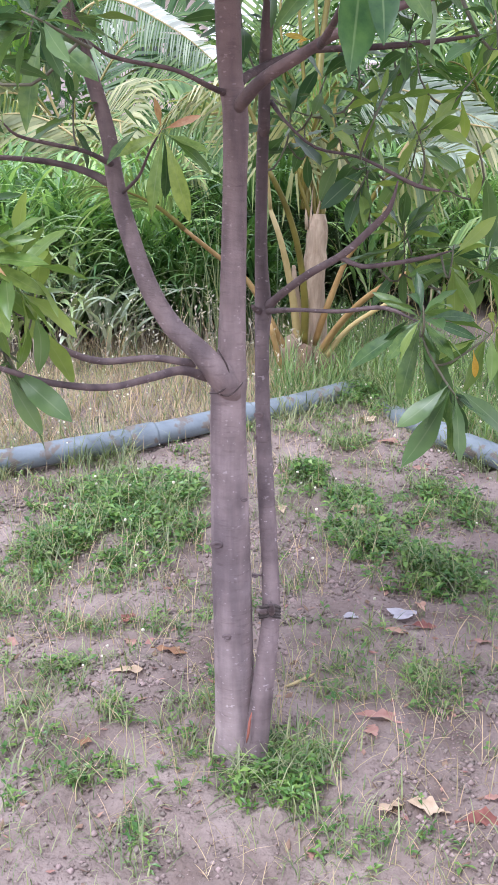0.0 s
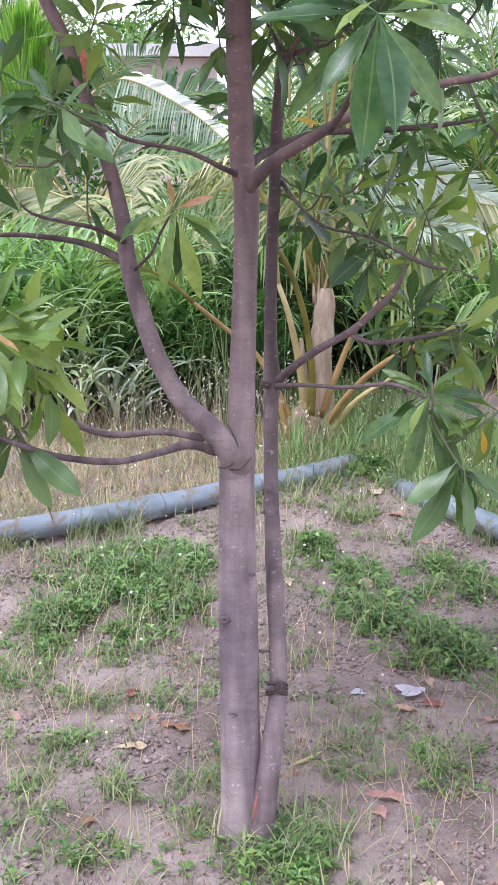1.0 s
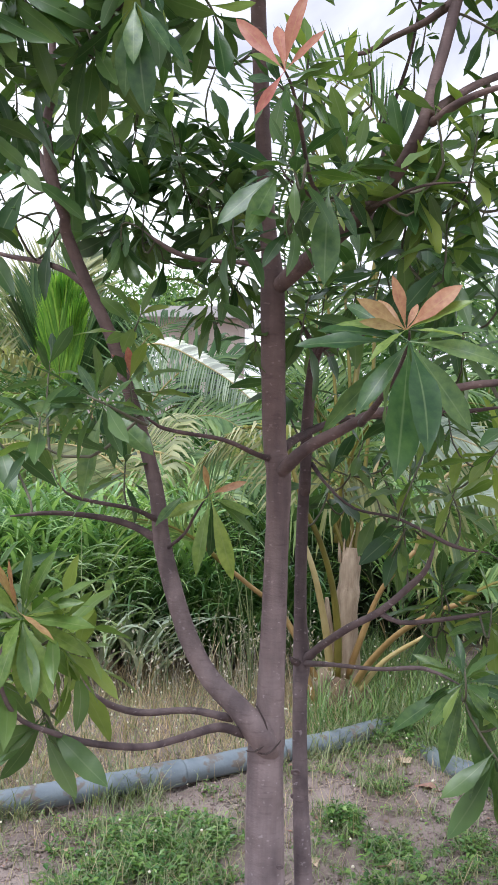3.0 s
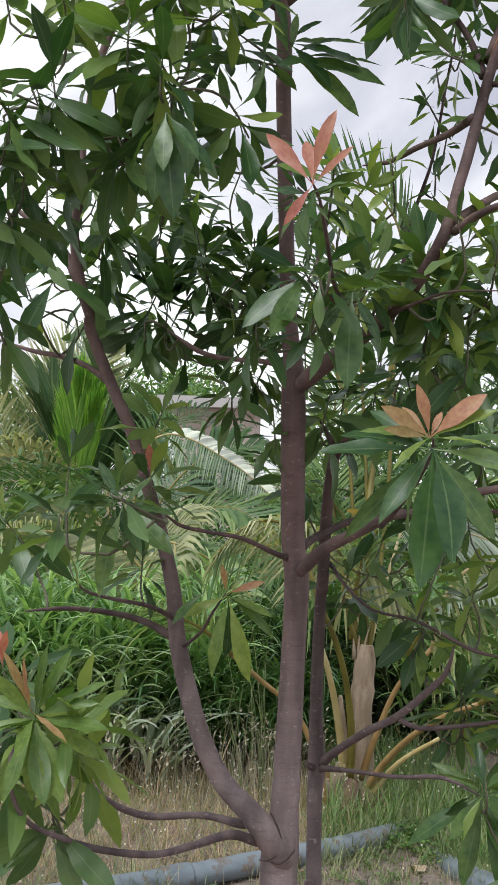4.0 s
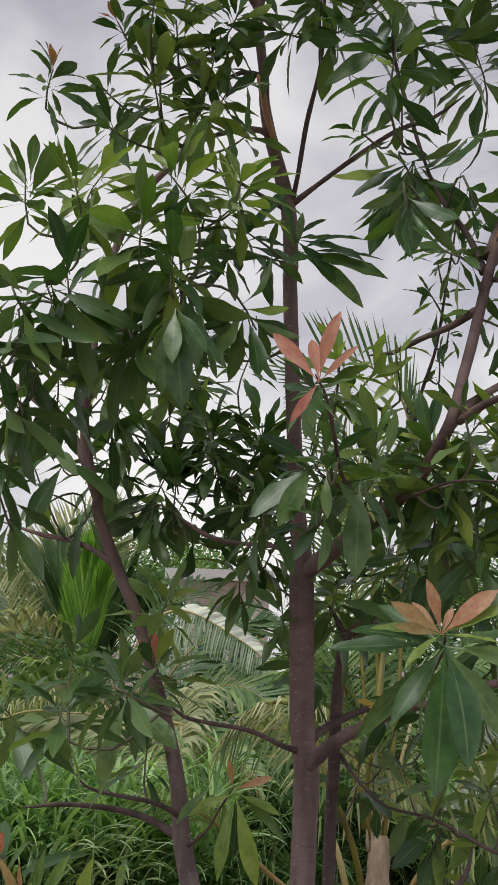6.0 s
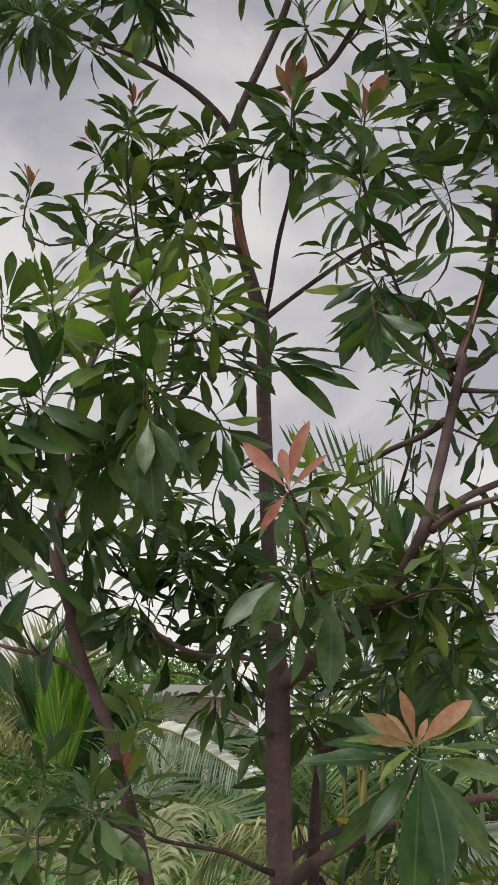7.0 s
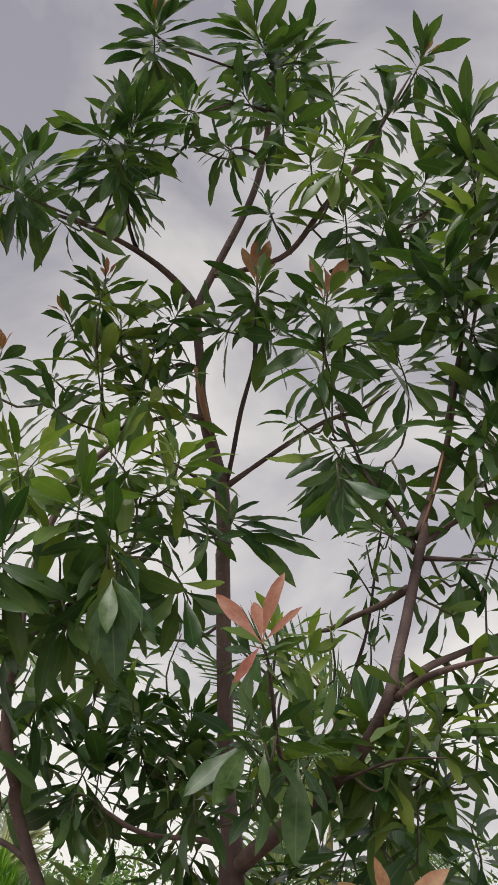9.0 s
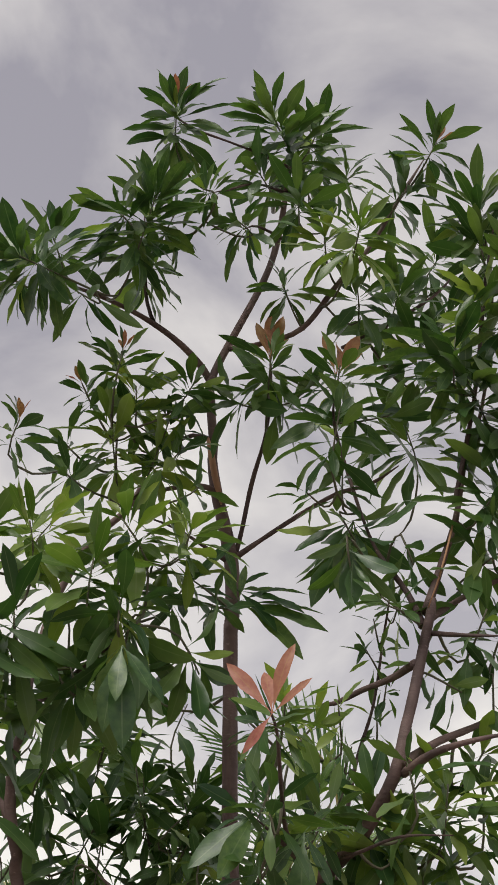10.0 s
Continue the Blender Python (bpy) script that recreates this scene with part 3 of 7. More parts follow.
limb("branch", [(-0.084, 2.030, 0.917, 0.011), (-0.130, 1.970, 0.947, 0.009), (-0.187, 1.890, 0.953, 0.007), (-0.247, 1.800, 0.964, 0.006), (-0.322, 1.730, 0.991, 0.006), (-0.374, 1.670, 1.026, 0.005), (-0.430, 1.630, 1.068, 0.004), (-0.448, 1.600, 1.148, 0.003), (-0.438, 1.630, 1.199, 0.003)], bark_dark, 10)
limb("branch", [(-0.110, 2.100, 0.924, 0.009), (-0.199, 2.150, 0.923, 0.007), (-0.304, 2.150, 0.916, 0.007), (-0.375, 2.100, 0.955, 0.007), (-0.419, 2.050, 1.014, 0.007), (-0.437, 1.950, 1.078, 0.005), (-0.463, 1.900, 1.129, 0.003)], bark_dark, 10)
limb("branch", [(-0.260, 2.130, 1.272, 0.010), (-0.320, 2.150, 1.299, 0.007), (-0.385, 2.150, 1.315, 0.006), (-0.471, 2.100, 1.328, 0.005), (-0.544, 2.050, 1.326, 0.004)], bark_dark, 10)
limb("twig", [(-0.262, 2.130, 1.312, 0.007), (-0.306, 2.070, 1.342, 0.004), (-0.356, 2.000, 1.360, 0.004), (-0.405, 1.950, 1.378, 0.003), (-0.422, 1.900, 1.407, 0.002)], bark_dark, 10)
limb("branch", [(-0.423, 2.170, 1.783, 0.008), (-0.472, 2.200, 1.816, 0.006), (-0.541, 2.250, 1.841, 0.006), (-0.612, 2.300, 1.856, 0.005), (-0.711, 2.350, 1.886, 0.004)], bark, 10)
limb("twig", [(-0.043, 2.070, 1.445, 0.008), (-0.067, 2.020, 1.456, 0.005), (-0.127, 1.950, 1.486, 0.004), (-0.198, 1.900, 1.500, 0.004), (-0.234, 1.850, 1.512, 0.003), (-0.262, 1.830, 1.536, 0.003)], bark_dark, 10)
limb("twig", [(-0.242, 2.110, 1.262, 0.0035), (-0.205, 2.050, 1.298, 0.003), (-0.178, 1.970, 1.346, 0.0025), (-0.152, 1.930, 1.388, 0.002)], shoot_bark, 8)
limb("branch", [(-0.026, 2.080, 1.410, 0.011), (-0.009, 2.030, 1.435, 0.013), (0.028, 1.980, 1.473, 0.011), (0.085, 1.930, 1.508, 0.010), (0.137, 1.870, 1.540, 0.009), (0.165, 1.790, 1.548, 0.008), (0.221, 1.730, 1.576, 0.007), (0.276, 1.690, 1.591, 0.006), (0.328, 1.650, 1.599, 0.005), (0.391, 1.600, 1.628, 0.003)], bark, 12, label="upward-slanting side branch with a thick base")
limb("twig", [(0.114, 1.830, 1.524, 0.007), (0.126, 1.670, 1.559, 0.005), (0.127, 1.430, 1.597, 0.003), (0.123, 1.250, 1.631, 0.002), (0.119, 1.200, 1.650, 0.002)], bark_dark, 10)
limb("branch", [(-0.022, 2.100, 1.459, 0.011), (0.012, 2.170, 1.482, 0.008), (0.109, 2.300, 1.518, 0.007), (0.234, 2.350, 1.526, 0.007), (0.355, 2.350, 1.535, 0.006), (0.476, 2.350, 1.551, 0.005)], bark_dark, 10)
limb("branch", [(0.035, 2.300, 0.992, 0.012), (0.070, 2.250, 1.037, 0.008), (0.126, 2.200, 1.090, 0.008), (0.186, 2.170, 1.131, 0.008), (0.239, 2.150, 1.184, 0.007), (0.274, 2.130, 1.229, 0.005), (0.288, 2.130, 1.282, 0.004)], bark_dark, 10)
limb("twig", [(0.035, 2.300, 0.987, 0.007), (0.090, 2.150, 1.024, 0.005), (0.174, 2.050, 1.043, 0.004), (0.248, 1.950, 1.072, 0.004), (0.304, 1.900, 1.058, 0.004)], bark_dark, 10)
limb("twig", [(0.184, 2.170, 1.128, 0.006), (0.227, 2.170, 1.109, 0.005), (0.292, 2.150, 1.119, 0.005), (0.351, 2.100, 1.140, 0.004), (0.385, 2.050, 1.160, 0.003)], bark_dark, 10)
limb("twig", [(0.044, 2.250, 1.424, 0.005), (0.075, 2.150, 1.386, 0.003), (0.130, 2.150, 1.342, 0.003), (0.218, 2.150, 1.323, 0.003), (0.330, 2.150, 1.270, 0.004), (0.397, 2.150, 1.259, 0.003)], bark_dark, 10)
limb("limb", [(-0.044, 2.100, 1.768, 0.015), (-0.009, 2.020, 1.794, 0.017), (0.033, 1.910, 1.820, 0.015), (0.093, 1.790, 1.859, 0.013), (0.142, 1.690, 1.905, 0.011), (0.172, 1.630, 1.957, 0.010), (0.188, 1.620, 1.999, 0.010), (0.200, 1.630, 2.050, 0.009), (0.215, 1.650, 2.100, 0.009), (0.246, 1.690, 2.219, 0.009), (0.266, 1.710, 2.299, 0.008), (0.256, 1.720, 2.283, 0.009), (0.291, 1.750, 2.385, 0.007), (0.326, 1.770, 2.490, 0.006), (0.357, 1.790, 2.633, 0.004), (0.387, 1.800, 2.716, 0.004), (0.421, 1.800, 2.884, 0.003), (0.444, 1.800, 3.097, 0.002)], bark, 12, label="forked upper limb leaning outwards")
limb("branch", [(0.189, 1.620, 1.991, 0.009), (0.218, 1.650, 2.016, 0.007), (0.265, 1.690, 2.052, 0.006), (0.330, 1.750, 2.093, 0.006), (0.421, 1.800, 2.150, 0.004)], bark, 10)
limb("branch", [(0.194, 1.620, 1.979, 0.007), (0.227, 1.550, 1.993, 0.006), (0.276, 1.500, 2.001, 0.004), (0.327, 1.450, 2.002, 0.003)], bark, 10)
limb("branch", [(0.226, 1.670, 2.171, 0.007), (0.196, 1.730, 2.164, 0.006), (0.148, 1.770, 2.152, 0.005), (0.107, 1.800, 2.137, 0.004), (0.064, 1.830, 2.139, 0.003)], bark, 10)
limb("twig", [(0.150, 2.200, 1.900, 0.0045), (0.192, 2.250, 2.140, 0.0042), (0.232, 2.250, 2.278, 0.0036), (0.256, 2.250, 2.432, 0.0030), (0.272, 2.250, 2.534, 0.0022), (0.284, 2.240, 2.674, 0.0012)], bark, 8)
limb("twig", [(0.247, 1.710, 2.252, 0.008), (0.229, 1.750, 2.328, 0.005), (0.196, 1.770, 2.388, 0.005), (0.170, 1.800, 2.458, 0.003), (0.137, 1.830, 2.588, 0.004), (0.104, 1.850, 2.741, 0.003), (0.109, 1.850, 2.840, 0.003)], bark, 10)
limb("branch", [(0.255, 1.710, 2.261, 0.007), (0.313, 1.750, 2.316, 0.005), (0.380, 1.770, 2.362, 0.005), (0.488, 1.850, 2.443, 0.003)], bark, 10)
limb("twig", [(0.249, 1.710, 2.240, 0.005), (0.289, 1.650, 2.216, 0.004), (0.350, 1.600, 2.199, 0.003)], bark, 10)
limb("twig", [(-0.083, 2.080, 2.531, 0.006), (-0.072, 2.060, 2.582, 0.005), (-0.056, 2.030, 2.684, 0.005), (-0.031, 2.000, 2.796, 0.004), (-0.026, 1.990, 2.909, 0.004), (-0.032, 1.990, 3.018, 0.003)], bark, 10)
limb("branch", [(-0.083, 2.080, 2.528, 0.008), (-0.031, 2.050, 2.558, 0.005), (0.043, 2.020, 2.604, 0.005), (0.124, 1.990, 2.648, 0.005), (0.191, 1.950, 2.655, 0.004), (0.248, 1.930, 2.691, 0.003)], bark, 10)
limb("twig", [(-0.092, 2.080, 2.515, 0.006), (-0.140, 2.050, 2.531, 0.004), (-0.208, 2.000, 2.550, 0.003), (-0.275, 1.970, 2.560, 0.003)], bark, 10)
limb("branch", [(-0.117, 2.050, 2.639, 0.009), (-0.133, 2.030, 2.658, 0.007), (-0.170, 2.000, 2.654, 0.006), (-0.231, 1.950, 2.615, 0.005), (-0.296, 1.930, 2.580, 0.005), (-0.334, 1.910, 2.627, 0.003), (-0.343, 1.900, 2.770, 0.003)], bark, 10)
limb("twig", [(-0.153, 2.030, 2.788, 0.006), (-0.191, 2.000, 2.778, 0.005), (-0.242, 1.970, 2.738, 0.004), (-0.304, 1.950, 2.762, 0.003)], bark, 10)
limb("branch", [(-0.155, 2.010, 2.913, 0.009), (-0.183, 1.990, 2.952, 0.008), (-0.231, 1.950, 2.982, 0.007), (-0.288, 1.900, 2.996, 0.007), (-0.354, 1.850, 3.002, 0.005), (-0.431, 1.810, 3.008, 0.004), (-0.509, 1.770, 3.001, 0.003)], bark, 10)
limb("twig", [(-0.291, 1.900, 2.999, 0.005), (-0.312, 1.890, 3.050, 0.004), (-0.327, 1.880, 3.154, 0.004), (-0.343, 1.870, 3.316, 0.003)], bark, 10)
limb("branch", [(-0.128, 2.000, 3.015, 0.008), (-0.048, 1.970, 3.015, 0.006), (0.038, 1.930, 3.034, 0.006), (0.112, 1.910, 3.146, 0.006), (0.188, 1.890, 3.252, 0.005), (0.260, 1.870, 3.398, 0.005), (0.315, 1.850, 3.503, 0.003)], bark, 10)
limb("twig", [(-0.008, 1.990, 3.590, 0.004), (-0.075, 1.970, 3.608, 0.004), (-0.162, 1.950, 3.626, 0.003), (-0.265, 1.930, 3.652, 0.003), (-0.334, 1.910, 3.702, 0.002)], bark, 10)
limb("twig", [(0.006, 1.990, 3.493, 0.005), (-0.084, 1.950, 3.486, 0.003), (-0.151, 1.910, 3.423, 0.003), (-0.190, 1.890, 3.391, 0.002)], bark, 10)
limb("twig", [(-0.006, 1.990, 3.343, 0.005), (-0.077, 1.950, 3.347, 0.003), (-0.110, 1.910, 3.299, 0.003)], bark, 10)
limb("twig", [(0.326, 1.770, 2.522, 0.005), (0.374, 1.750, 2.763, 0.004), (0.399, 1.730, 2.976, 0.005), (0.419, 1.720, 3.105, 0.003), (0.441, 1.720, 3.236, 0.002)], bark, 10)
limb("twig", [(0.149, 2.150, 3.146, 0.005), (0.263, 2.150, 3.225, 0.005), (0.381, 2.150, 3.323, 0.004), (0.442, 2.150, 3.403, 0.003)], bark, 10)
limb("twig", [(0.048, 1.750, 1.890, 0.004), (0.016, 1.550, 1.875, 0.003), (-0.004, 1.350, 1.905, 0.003), (-0.016, 1.200, 1.912, 0.002), (-0.029, 1.130, 1.919, 0.002)], bark, 10)
limb("twig", [(0.090, 1.850, 1.878, 0.004), (0.046, 1.700, 1.860, 0.004), (0.008, 1.600, 1.872, 0.003), (-0.025, 1.550, 1.886, 0.002)], bark, 10)
limb("twig", [(0.087, 1.790, 1.870, 0.004), (0.130, 1.650, 1.868, 0.003), (0.177, 1.550, 1.874, 0.002), (0.231, 1.450, 1.860, 0.002)], bark, 10)
limb("twig", [(0.050, 2.200, 1.661, 0.007), (0.082, 2.170, 1.671, 0.004), (0.125, 2.150, 1.679, 0.003), (0.163, 2.150, 1.712, 0.003)], bark, 10)
limb("twig", [(0.046, 2.200, 1.660, 0.007), (0.026, 2.200, 1.697, 0.005), (0.008, 2.200, 1.725, 0.003)], bark, 10)
limb("twig", [(0.048, 2.200, 1.642, 0.006), (0.070, 2.150, 1.687, 0.005), (0.122, 2.100, 1.682, 0.003)], bark, 10)
limb("branch", [(-0.059, 2.080, 1.814, 0.008), (-0.105, 2.150, 1.831, 0.005), (-0.199, 2.170, 1.839, 0.005), (-0.257, 2.170, 1.860, 0.005), (-0.305, 2.170, 1.894, 0.003)], bark, 10)
limb("twig", [(-0.491, 2.110, 2.171, 0.006), (-0.426, 1.950, 2.156, 0.005), (-0.349, 1.800, 2.159, 0.004), (-0.288, 1.700, 2.173, 0.004), (-0.255, 1.650, 2.184, 0.003)], bark, 10)
rosette((-0.283, 1.800, 3.520), (-0.686, -0.355, 0.635), 0.125, 34, 0.110, 0.2, tip="red")
rosette((-0.018, 1.940, 3.618), (-0.058, -0.487, 0.872), 0.148, 42, 0.236, 0.1)
rosette((0.078, 2.449, 4.059), (0.665, -0.364, 0.652), 0.155, 16, 0.069, 0.2)
rosette((-0.185, 1.720, 3.228), (-0.958, -0.140, 0.251), 0.083, 14, 0.036, 0.2)
rosette((-0.107, 1.780, 3.191), (-0.802, -0.292, 0.522), 0.106, 16, 0.049, 0.5)
rosette((-0.309, 1.686, 3.090), (-0.058, -0.487, 0.872), 0.128, 40, 0.195, 0.1)
rosette((-0.502, 1.610, 2.912), (-0.893, -0.219, 0.392), 0.126, 32, 0.118, 0.3)
rosette((-0.423, 1.720, 2.929), (-0.993, -0.057, 0.102), 0.120, 9, 0.067, 0.9)
rosette((0.313, 1.766, 3.435), (0.370, -0.453, 0.811), 0.121, 15, 0.063, 0.1, tip="red")
rosette((0.249, 1.840, 3.351), (0.525, -0.415, 0.743), 0.122, 18, 0.090, 0.2)
rosette((0.137, 1.730, 3.124), (0.117, -0.484, 0.867), 0.125, 20, 0.082, 0.3, tone="young")
rosette((0.080, 1.850, 3.209), (-0.230, -0.475, 0.850), 0.119, 16, 0.063, 0.1, tone="young")
rosette((0.136, 2.042, 3.593), (0.598, -0.391, 0.700), 0.099, 16, 0.086, 0.1)
rosette((-0.005, 1.900, 3.112), (-0.549, -0.408, 0.730), 0.087, 12, 0.050, 0.4)
rosette((-0.329, 1.720, 2.754), (-0.230, -0.475, 0.850), 0.087, 20, 0.076, 0, tip="red")
rosette((-0.401, 1.830, 2.755), (-0.474, -0.429, 0.769), 0.079, 14, 0.057, 0.1, tip="red")
rosette((-0.198, 1.800, 2.757), (0.370, -0.453, 0.811), 0.098, 20, 0.067, 0.1)
rosette((-0.331, 1.810, 2.621), (-0.144, -0.482, 0.864), 0.112, 34, 0.141, 0.2, tone="young")
rosette((-0.304, 1.850, 2.754), (0.030, -0.487, 0.873), 0.112, 22, 0.080, 0.1, tone="young")
rosette((-0.244, 1.900, 2.721), (0.287, -0.467, 0.836), 0.106, 18, 0.069, 0.1)
rosette((-0.218, 1.870, 2.638), (0.449, -0.435, 0.780), 0.105, 16, 0.067, 0.2)
rosette((-0.396, 1.760, 2.526), (-0.802, -0.292, 0.522), 0.091, 14, 0.042, 0.2)
rosette((-0.173, 1.770, 2.513), (0.836, -0.267, 0.480), 0.093, 8, 0.042, 0.3)
rosette((-0.323, 1.860, 3.121), (0.030, -0.487, 0.873), 0.131, 18, 0.074, 0.5)
rosette((-0.355, 1.690, 3.114), (-0.549, -0.408, 0.730), 0.116, 14, 0.058, 0.3)
rosette((-0.270, 1.790, 3.196), (0.449, -0.435, 0.780), 0.123, 14, 0.061, 0.3)
rosette((0.055, 1.980, 3.686), (0.370, -0.453, 0.811), 0.136, 14, 0.071, 0.2)
rosette((0.018, 1.850, 3.324), (0.117, -0.484, 0.867), 0.122, 16, 0.077, 0.4)
rosette((-0.062, 1.930, 3.468), (-0.549, -0.408, 0.730), 0.121, 12, 0.067, 0.4)
rosette((-0.506, 1.780, 3.096), (-0.396, -0.448, 0.802), 0.127, 16, 0.071, 0.3)
rosette((-0.577, 1.760, 2.987), (-0.802, -0.292, 0.522), 0.123, 14, 0.069, 0.4)
rosette((0.412, 1.750, 3.115), (0.117, -0.484, 0.867), 0.132, 20, 0.095, 0.2)
rosette((0.324, 1.690, 2.800), (-0.230, -0.475, 0.850), 0.139, 18, 0.086, 0.3)
rosette((-0.259, 1.856, 2.614), (0.287, -0.467, 0.836), 0.109, 24, 0.100, 0.2, tone="young")
rosette((-0.424, 1.860, 2.645), (-0.802, -0.292, 0.522), 0.088, 12, 0.045, 0.2)
rosette((-0.504, 1.710, 2.581), (0.117, -0.484, 0.867), 0.088, 16, 0.062, 0, tip="red")
rosette((-0.032, 1.846, 2.855), (-0.058, -0.487, 0.872), 0.111, 24, 0.070, 0.1)
rosette((0.109, 1.826, 2.823), (0.082, -0.486, 0.870), 0.113, 18, 0.069, 0.1)
rosette((0.005, 1.890, 2.802), (0.836, -0.267, 0.480), 0.144, 14, 0.070, 0.4)
rosette((-0.089, 1.850, 2.769), (-0.893, -0.219, 0.392), 0.115, 10, 0.046, 0.3)
rosette((0.095, 1.690, 2.616), (-0.144, -0.482, 0.864), 0.121, 18, 0.124, 0.1)
rosette((0.190, 1.850, 2.754), (0.918, -0.193, 0.346), 0.153, 10, 0.057, 0.1)
rosette((0.119, 1.810, 2.576), (-0.396, -0.448, 0.802), 0.115, 12, 0.086, 0.3)
rosette((0.134, 1.820, 2.477), (0.396, 0.448, -0.802), 0.154, 13, 0.063, 0.9)
rosette((0.059, 1.740, 2.501), (-0.893, -0.219, 0.392), 0.080, 7, 0.041, 0.4)
rosette((0.342, 2.134, 3.115), (-0.058, -0.487, 0.872), 0.190, 24, 0.122, 0.2)
rosette((0.277, 2.142, 3.255), (0.449, -0.435, 0.780), 0.180, 26, 0.126, 0.3)
rosette((0.391, 2.184, 3.446), (0.449, -0.435, 0.780), 0.172, 26, 0.131, 0.2)
rosette((0.413, 1.750, 3.228), (-0.058, -0.487, 0.872), 0.129, 26, 0.097, 0.1)
rosette((0.417, 1.750, 2.920), (-0.230, -0.475, 0.850), 0.159, 28, 0.147, 0.1, tone="young")
rosette((0.378, 1.750, 2.737), (-0.058, -0.487, 0.872), 0.153, 28, 0.131, 0.2)
rosette((0.322, 2.210, 2.916), (-0.549, -0.408, 0.730), 0.180, 18, 0.107, 0.3)
rosette((0.398, 1.750, 2.541), (0.287, -0.467, 0.836), 0.140, 26, 0.125, 0.3)
rosette((0.369, 1.760, 2.395), (0.598, -0.391, 0.700), 0.130, 9, 0.091, 0.5)
rosette((0.441, 1.750, 2.690), (0.449, -0.435, 0.780), 0.145, 20, 0.097, 0.2)
rosette((0.460, 1.640, 2.995), (0.449, -0.435, 0.780), 0.136, 20, 0.099, 0.2)
rosette((-0.261, 1.700, 2.382), (-0.230, -0.475, 0.850), 0.126, 26, 0.078, 0.1, tone="young")
rosette((-0.165, 1.690, 2.378), (0.370, -0.453, 0.811), 0.114, 20, 0.058, 0.1, tone="young")
rosette((-0.319, 1.660, 2.280), (-0.02, -0.45, 0.89), 0.150, 16, 0.075, 0.25, tone="young")
rosette((-0.250, 1.690, 2.195), (0.10, -0.15, -0.98), 0.160, 13, 0.060, 0.9)
rosette((-0.435, 1.680, 2.200), (-0.058, -0.487, 0.872), 0.134, 12, 0.055, 0.8)
rosette((-0.527, 1.740, 2.150), (0.05, -0.15, -0.98), 0.150, 11, 0.058, 0.9)
rosette((-0.464, 1.650, 2.190), (-0.10, -0.15, -0.98), 0.160, 10, 0.060, 0.9)
rosette((-0.435, 1.690, 2.361), (-0.144, -0.482, 0.864), 0.119, 20, 0.068, 0.2, tone="young")
rosette((-0.416, 1.880, 2.342), (-0.396, -0.448, 0.802), 0.129, 20, 0.084, 0.4)
rosette((-0.283, 1.750, 2.296), (-0.058, -0.487, 0.872), 0.126, 22, 0.078, 0.5)
rosette((-0.184, 1.890, 2.361), (0.449, -0.435, 0.780), 0.124, 20, 0.074, 0.4)
rosette((-0.111, 1.840, 2.319), (-0.893, -0.219, 0.392), 0.103, 8, 0.041, 0.3)
rosette((-0.144, 1.720, 2.176), (0.549, 0.408, -0.730), 0.126, 14, 0.065, 0.8)
rosette((-0.341, 1.820, 2.150), (-0.058, -0.487, 0.872), 0.120, 20, 0.087, 0.6)
rosette((-0.500, 2.378, 2.245), (-0.058, -0.487, 0.872), 0.154, 20, 0.112, 0.7)
rosette((-0.459, 2.268, 2.035), (-0.058, -0.487, 0.872), 0.135, 24, 0.115, 0.5)
rosette((-0.366, 2.478, 2.189), (-0.058, -0.487, 0.872), 0.143, 22, 0.128, 0.6)
rosette((-0.354, 2.310, 1.980), (0.287, -0.467, 0.836), 0.142, 26, 0.115, 0.3)
rosette((-0.241, 2.276, 2.049), (-0.058, -0.487, 0.872), 0.136, 26, 0.115, 0.3)
rosette((-0.136, 2.234, 2.047), (0.287, -0.467, 0.836), 0.127, 24, 0.102, 0.2)
rosette((-0.153, 2.226, 1.947), (0.287, -0.467, 0.836), 0.124, 24, 0.099, 0.3)
rosette((0.005, 1.500, 2.017), (0.287, -0.467, 0.836), 0.089, 18, 0.071, 0.2, tone="young")
rosette((-0.027, 1.500, 1.994), (-0.686, -0.355, 0.635), 0.083, 12, 0.047, 0.4)
rosette((0.055, 1.750, 2.062), (0.598, -0.391, 0.700), 0.082, 12, 0.083, 0.2, tone="young")
rosette((0.111, 1.760, 2.085), (0.287, -0.467, 0.836), 0.073, 11, 0.083, 0.2, tone="young")
rosette((0.257, 2.000, 2.025), (0.449, -0.435, 0.780), 0.126, 12, 0.102, 0.4)
rosette((0.330, 1.760, 2.028), (0.449, -0.435, 0.780), 0.112, 18, 0.073, 0.5, tone="young")
rosette((0.069, 1.700, 1.936), (-0.058, -0.487, 0.872), 0.106, 26, 0.095, 0.3, tone="young")
rosette((0.158, 1.720, 1.928), (-0.058, -0.487, 0.872), 0.117, 28, 0.095, 0.3)
rosette((0.268, 1.700, 1.939), (0.117, -0.484, 0.867), 0.125, 26, 0.095, 0.4, tone="young")
rosette((0.342, 1.760, 1.952), (0.117, -0.484, 0.867), 0.130, 20, 0.098, 0.4)
rosette((-0.013, 1.780, 1.919), (-0.230, -0.475, 0.850), 0.090, 20, 0.098, 0.3)
rosette((0.338, 1.700, 2.243), (0.287, -0.467, 0.836), 0.116, 8, 0.085, 0.7)
rosette((0.283, 1.700, 2.148), (0.893, 0.219, -0.392), 0.113, 6, 0.055, 0.9)
rosette((0.372, 1.760, 2.152), (0.287, -0.467, 0.836), 0.117, 8, 0.076, 0.7)
rosette((0.195, 1.700, 2.283), (-0.893, -0.219, 0.392), 0.107, 8, 0.048, 0.2)
